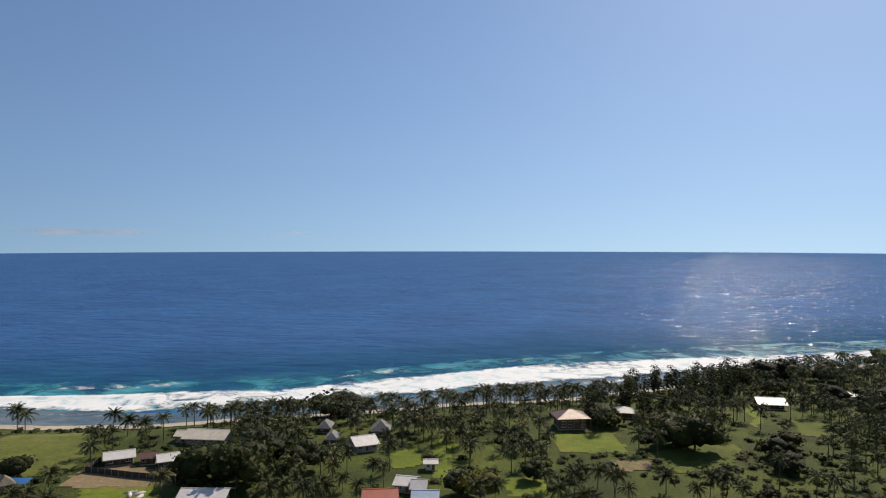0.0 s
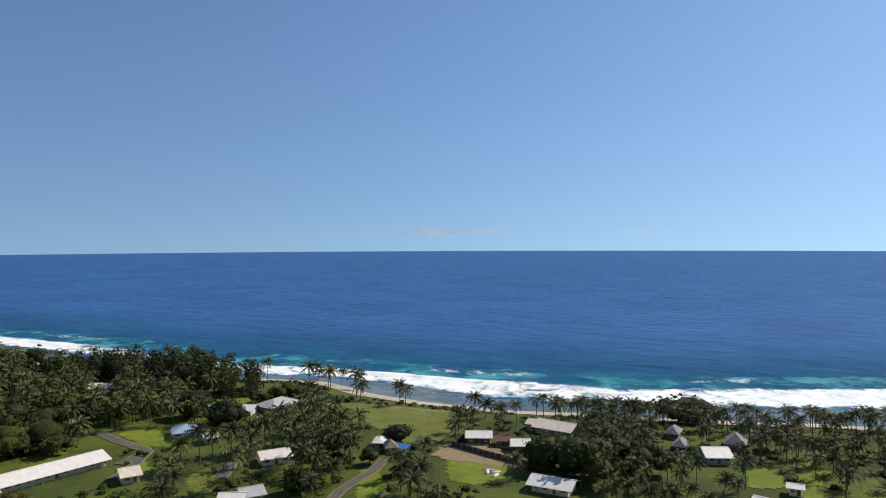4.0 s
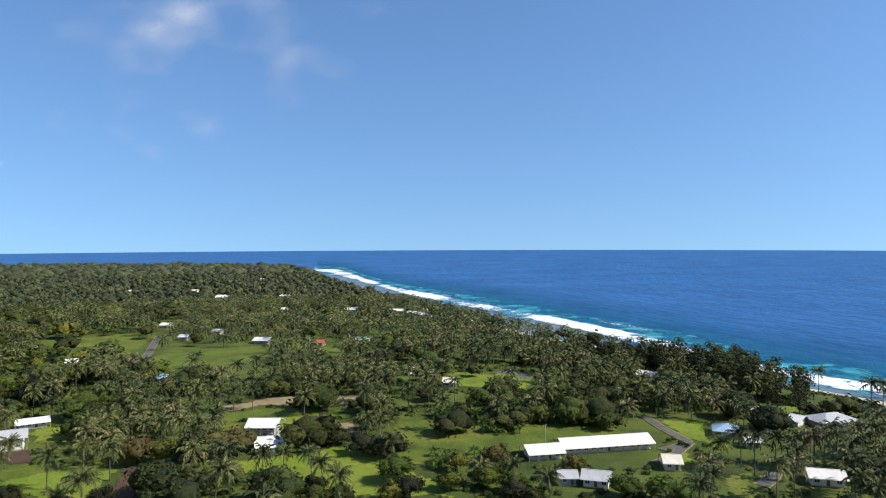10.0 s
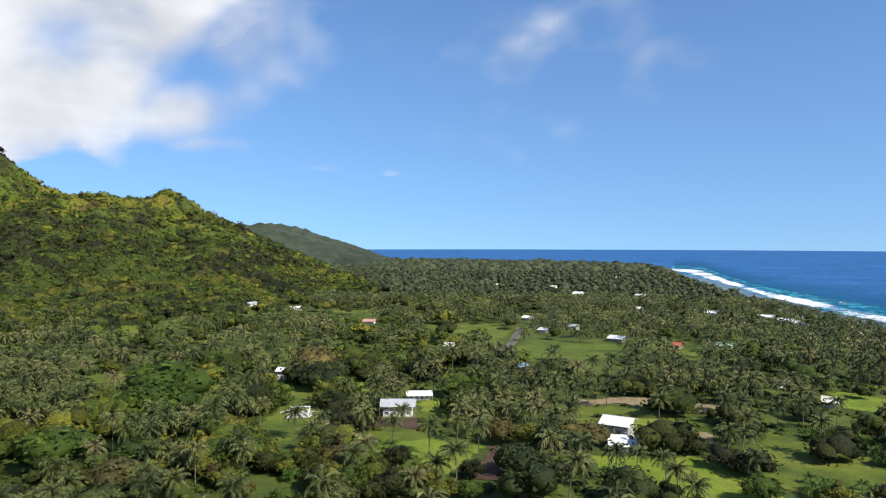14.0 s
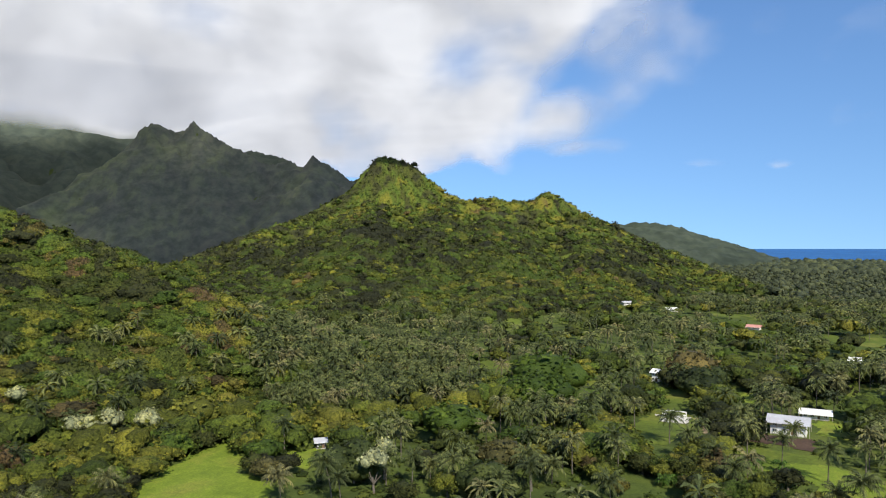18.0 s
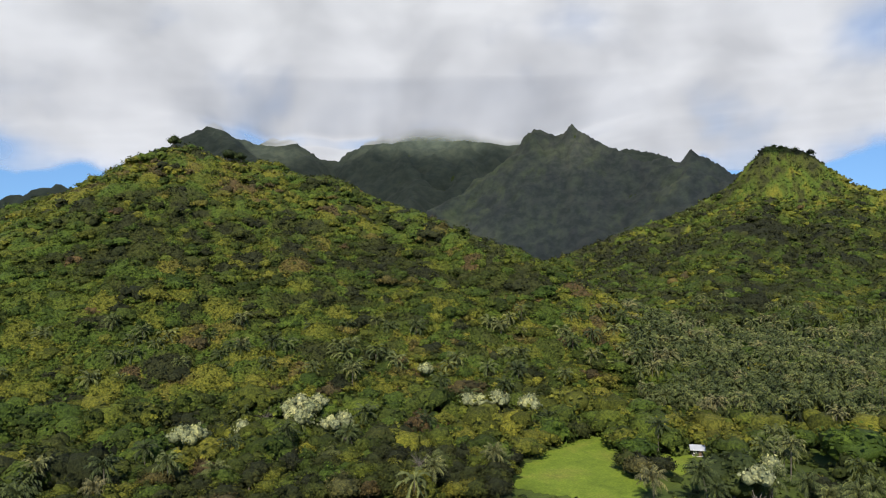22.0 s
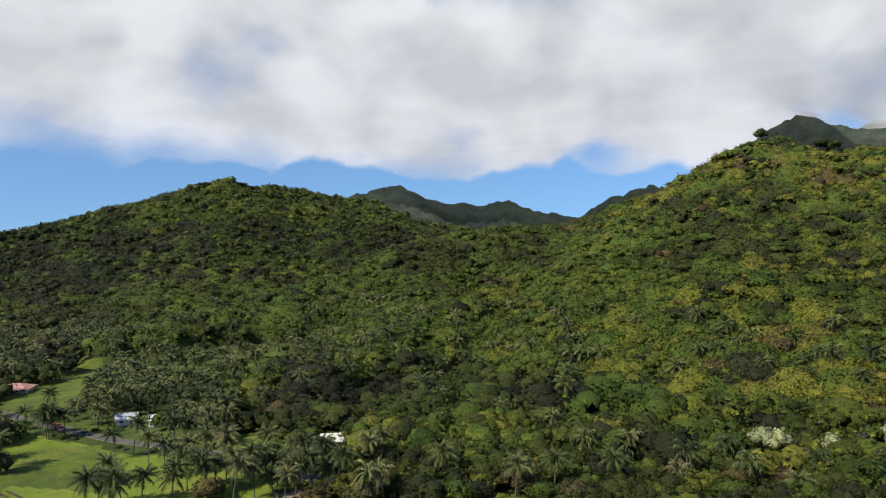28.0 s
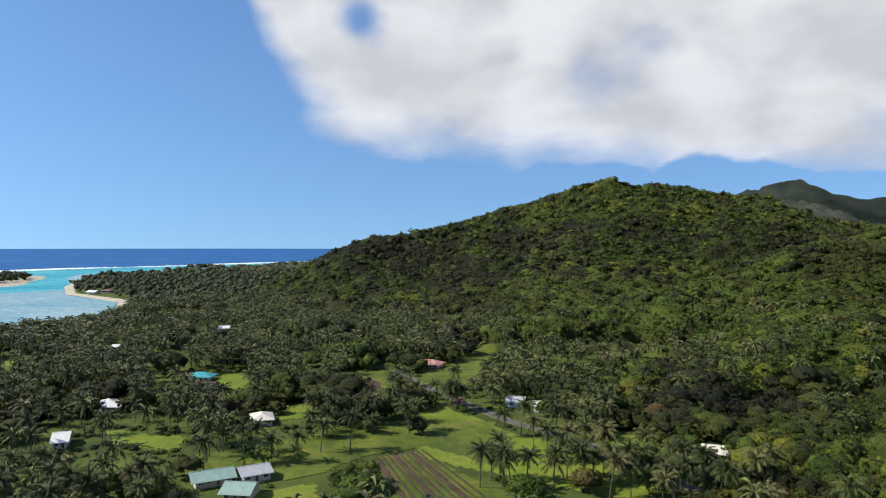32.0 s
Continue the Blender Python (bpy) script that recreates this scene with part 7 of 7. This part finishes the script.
def wheel(parent, x, y, r=0.33):
    bm = bmesh.new()
    bmesh.ops.create_cone(bm, cap_ends=True, segments=14, radius1=r, radius2=r, depth=0.22, matrix=Matrix.Translation((x, y, r)) @ Matrix.Rotation(radians(90), 4, "X"))
    w = part("wheel", bm, M_TYRE, parent)
    bm = bmesh.new()
    bmesh.ops.create_cone(bm, cap_ends=True, segments=10, radius1=r * 0.55, radius2=r * 0.55, depth=0.24, matrix=Matrix.Translation((x, y, r)) @ Matrix.Rotation(radians(90), 4, "X"))
    part("rim", bm, M_TRIM, w)


M_TYRE = plain("tyre_rubber", (0.02, 0.02, 0.02), 0.9)


def car(pos, turn, paint, label):
    root = new("car", None)
    root.location, root.rotation_euler = (*pos, spot(*pos) + 0.28), (0, 0, radians(turn))
    tagged(root, label, "car", "cars on the lane")
    bm = bmesh.new()
    prof = [(-2.1, 0.35), (2.1, 0.35), (2.15, 0.75), (1.2, 0.92), (-2.05, 0.95)]
    rows = [[bm.verts.new((x, s * 0.85, z)) for x, z in prof] for s in (-1, 1)]
    bm.faces.new(rows[0])
    bm.faces.new(rows[1][::-1])
    for i in range(5):
        j = (i + 1) % 5
        bm.faces.new((rows[0][j], rows[0][i], rows[1][i], rows[1][j]))
    bmesh.ops.bevel(bm, geom=bm.edges[:], offset=0.06, segments=2, affect="EDGES")
    part("body", bm, paint, root, smooth=False)
    bm = bmesh.new()
    lo = [bm.verts.new(v) for v in ((-1.9, -0.8, 0.93), (0.95, -0.8, 0.93), (0.95, 0.8, 0.93), (-1.9, 0.8, 0.93))]
    hi = [bm.verts.new(v) for v in ((-1.6, -0.66, 1.42), (0.35, -0.66, 1.42), (0.35, 0.66, 1.42), (-1.6, 0.66, 1.42))]
    bm.faces.new(lo[::-1])
    bm.faces.new(hi)
    for i in range(4):
        bm.faces.new((lo[i], lo[(i + 1) % 4], hi[(i + 1) % 4], hi[i]))
    part("cabin_glass", bm, M_GLASS, root, "dark glass cabin")
    part("roof", box(bmesh.new(), (-1.62, -0.68, 1.42), (0.37, 0.68, 1.48), 0.02), paint, root)
    for s in (-1, 1):
        part("headlight", box(bmesh.new(), (2.1, s * 0.6 - 0.15, 0.62), (2.17, s * 0.6 + 0.15, 0.74)), M_TRIM, root)
        for x in (-1.3, 1.35):
            wheel(root, x, s * 0.8)


lane = np.array(at(*CARS[1])) - np.array(at(*CARS[0]))
lane_turn = math.degrees(math.atan2(lane[1], lane[0]))
car(at(*CARS[0]), lane_turn, plain("red_car_paint", (0.42, 0.035, 0.025), 0.3), "small red car driving on the asphalt lane")
car(at(*CARS[1]), lane_turn, plain("dark_car_paint", (0.05, 0.06, 0.07), 0.3), "dark grey car on the asphalt lane")

# unfinished concrete house: slab, posts and ring beam
fx, fy = at(*FRAME_HOUSE[0])
root = tagged(new("concrete_frame", None), "unfinished white concrete house frame on a grassy knoll", "building site")
root.location, root.rotation_euler = (fx, fy, spot(fx, fy)), (0, 0, radians(105))
part("slab", box(bmesh.new(), (-5.5, -4, -0.8), (5.5, 4, 0.35), 0.03), M_CONC, root)
for ix in range(4):
    for iy in range(2):
        cx_, cy_ = -4.2 + 2.8 * ix, -2.8 + 5.6 * iy
        part("column", box(bmesh.new(), (cx_ - 0.18, cy_ - 0.18, 0.35), (cx_ + 0.18, cy_ + 0.18, 3.0)), WALLS["white"], root)
for cy_ in (-2.8, 2.8):
    part("beam", box(bmesh.new(), (-4.5, cy_ - 0.2, 3.0), (4.5, cy_ + 0.2, 3.4)), WALLS["white"], root)
part("low_wall", box(bmesh.new(), (-8.5, 4.6, -0.6), (6.0, 4.9, 0.8)), M_CONC, root)

# lamp mast beside the long hall
mx_, my_ = at(*MAST[0])
root = tagged(new("flagpole", None), "thin white pole standing beside the long hall", "pole")
root.location = (mx_, my_, spot(mx_, my_))
v, f, top = stem(t_rng, 6.5, 0.06, 0.04, 8, 0.0, 3)
ob = new("pole", with_mat(mesh_from("pole", v, f), M_TRIM))
ob.parent = root
part("cap", box(bmesh.new(), (-0.07, -0.07, 6.5), (0.07, 0.07, 6.62), 0.02), M_TRIM, root)

for k, q in enumerate(PALE_BOARDS):
    px, py = at(*q)
    root = tagged(new("boat", None), "small white upturned boat lying on the grass", "boat", "boats on the grass")
    root.location, root.rotation_euler = (px, py, spot(px, py) + 0.15), (0, 0, 0.4 + 0.5 * k)
    bm = bmesh.new()
    rows = []
    for x_, w_, h_ in ((-1.9, 0.35, 0.35), (-1.0, 0.62, 0.6), (0.3, 0.66, 0.62), (1.3, 0.45, 0.5), (2.0, 0.05, 0.3)):
        rows.append([bm.verts.new((x_, w_ * math.cos(a), h_ * math.sin(a))) for a in np.linspace(0, math.pi, 7)])
    for a, b in zip(rows[:-1], rows[1:]):
        for i in range(6):
            bm.faces.new((a[i], b[i], b[i + 1], a[i + 1]))
    bm.faces.new(rows[0])
    part("hull", bm, WALLS["white"], root, smooth=True)
    part("keel", box(bmesh.new(), (-1.8, -0.04, 0.55), (1.4, 0.04, 0.7)), M_POST, root)

px, py = at(*TARP[0])
root = tagged(new("tarpaulin", None), "blue tarpaulin stretched over a low frame", "tarpaulin")
root.location = (px, py, spot(px, py))
bm = bmesh.new()
slab(bm, [(-3, -2, 1.6), (3, -2, 1.5), (3, 2, 2.1), (-3, 2, 2.2)], 0.05)
part("sheet", bm, plain("blue_tarpaulin", (0.03, 0.16, 0.42), 0.5), root)
for x_ in (-2.8, 2.8):
    for y_ in (-1.8, 1.8):
        part("pole", box(bmesh.new(), (x_ - 0.04, y_ - 0.04, -0.3), (x_ + 0.04, y_ + 0.04, 1.6 + 0.12 * (y_ + 1.8))), M_POST, root)

shrub_me = [with_mat(mesh_from("shrub_crown", v, f), M_SHRUB) for v, f in (crown(t_rng, 4, 90, 0.16, 0.95) for _ in range(2))]
for k, q in enumerate(SHRUBS):
    px, py = at(*q)
    root = tagged(new("shrub", None), "clipped dark green shrub along the drive", "shrub", "clipped shrubs")
    root.location = (px, py, spot(px, py))
    for nm, me, sc in (("foliage", shrub_me[k % 2], 1.25), ("stalk", broad_tr[0], 0.12)):
        ob = new(nm, me)
        ob.parent, ob.scale = root, (sc, sc, sc)
        ob.location = (0, 0, 0.75 if nm == "foliage" else 0)

# bare grey trees in the wood
for k, q in enumerate(BARE_TREES):
    px, py = at(*q)
    root = tagged(new("bare_tree", None), "leafless grey tree among green crowns", "tree", "bare trees")
    root.location = (px, py, spot(px, py))
    ob = new("trunk", with_mat(mesh_from("bare_trunk", *stem(t_rng, 7.0, 0.35, 0.18, 7, 0.4)[:2]), M_BARK))
    ob.parent = root
    for j in range(26):
        v, f, top = stem(t_rng, t_rng.uniform(3.0, 5.5), 0.12, 0.03, 4, t_rng.uniform(0.3, 1.2), 3, 0.0)
        rot = np.array(Euler((radians(t_rng.uniform(15, 75)), 0, j * 2.4)).to_matrix())
        ob = new("branch", with_mat(mesh_from("branch", v @ rot.T + np.array([0, 0, t_rng.uniform(4.5, 7.0)]), f), M_BARK))
        ob.parent = root

# banana plants in plots: middle of the plot, reach along and across the bearing, number
BANANA_PLOTS = [((67.5, 291), 4, 26, 34), ((107.5, 232), 16, 18, 46), ((67, 272), 10, 12, 18), ((69.5, 230), 10, 10, 14), ((117.7, 330), 8, 10, 14), ((250, 240), 8, 10, 14), ((237.5, 322), 6, 8, 10)]
b_rng = np.random.default_rng(41)
banana_leaf = [with_mat(mesh_from("banana_leaves", *palm_head(b_rng, 10, 4, 1.0, 0.34, 0.1)), M_BANANA) for _ in range(4)]
banana_stem = with_mat(mesh_from("banana_stem", *stem(b_rng, 2.2, 0.16, 0.10, 6, 0.15, 3)[:2]), M_BANANA)
for (b_, r_), along, across, n_ in BANANA_PLOTS:
    c_, u_ = np.array(at(b_, r_)), np.array(at(b_, 1.0))
    for k in range(n_):
        px, py = c_ + u_ * b_rng.uniform(-along, along) + np.array([-u_[1], u_[0]]) * b_rng.uniform(-across, across)
        s_ = float(b_rng.uniform(0.85, 1.35))
        tree_thing("banana", "banana_plant", "leafy green banana plant in a plot", "banana plant", "banana plants", banana_stem, banana_leaf[k % 4], (px, py, spot(px, py) - 0.1), float(b_rng.uniform(0, 6)), s_, (0, 0, 2.1 * s_), 2.2 * s_)

# a tall tiered pine on the saddle of the hill
tiers = []
for k in range(9):
    v, f = crown(t_rng, 1, 36, 0.30, 0.35, 0, 0.6)
    tiers.append((v * (3.2 - 0.32 * k) + np.array([0, 0, 3.0 + 1.75 * k]), f))
pine_crown, pine_trunk = with_mat(mesh_from("pine_crown", *merge(tiers)), M_COAST), with_mat(mesh_from("pine_trunk", *stem(t_rng, 18.0, 0.4, 0.1, 7, 0.2)[:2]), M_BARK)
px, py = at(116.6, 881)
tree_thing("pine", "pine_tree", "tall dark tiered pine on the ridge", "tree", "", pine_trunk, pine_crown, (px, py, spot(px, py) - 0.2), 0.4, 1.35, (0, 0, 0.0))
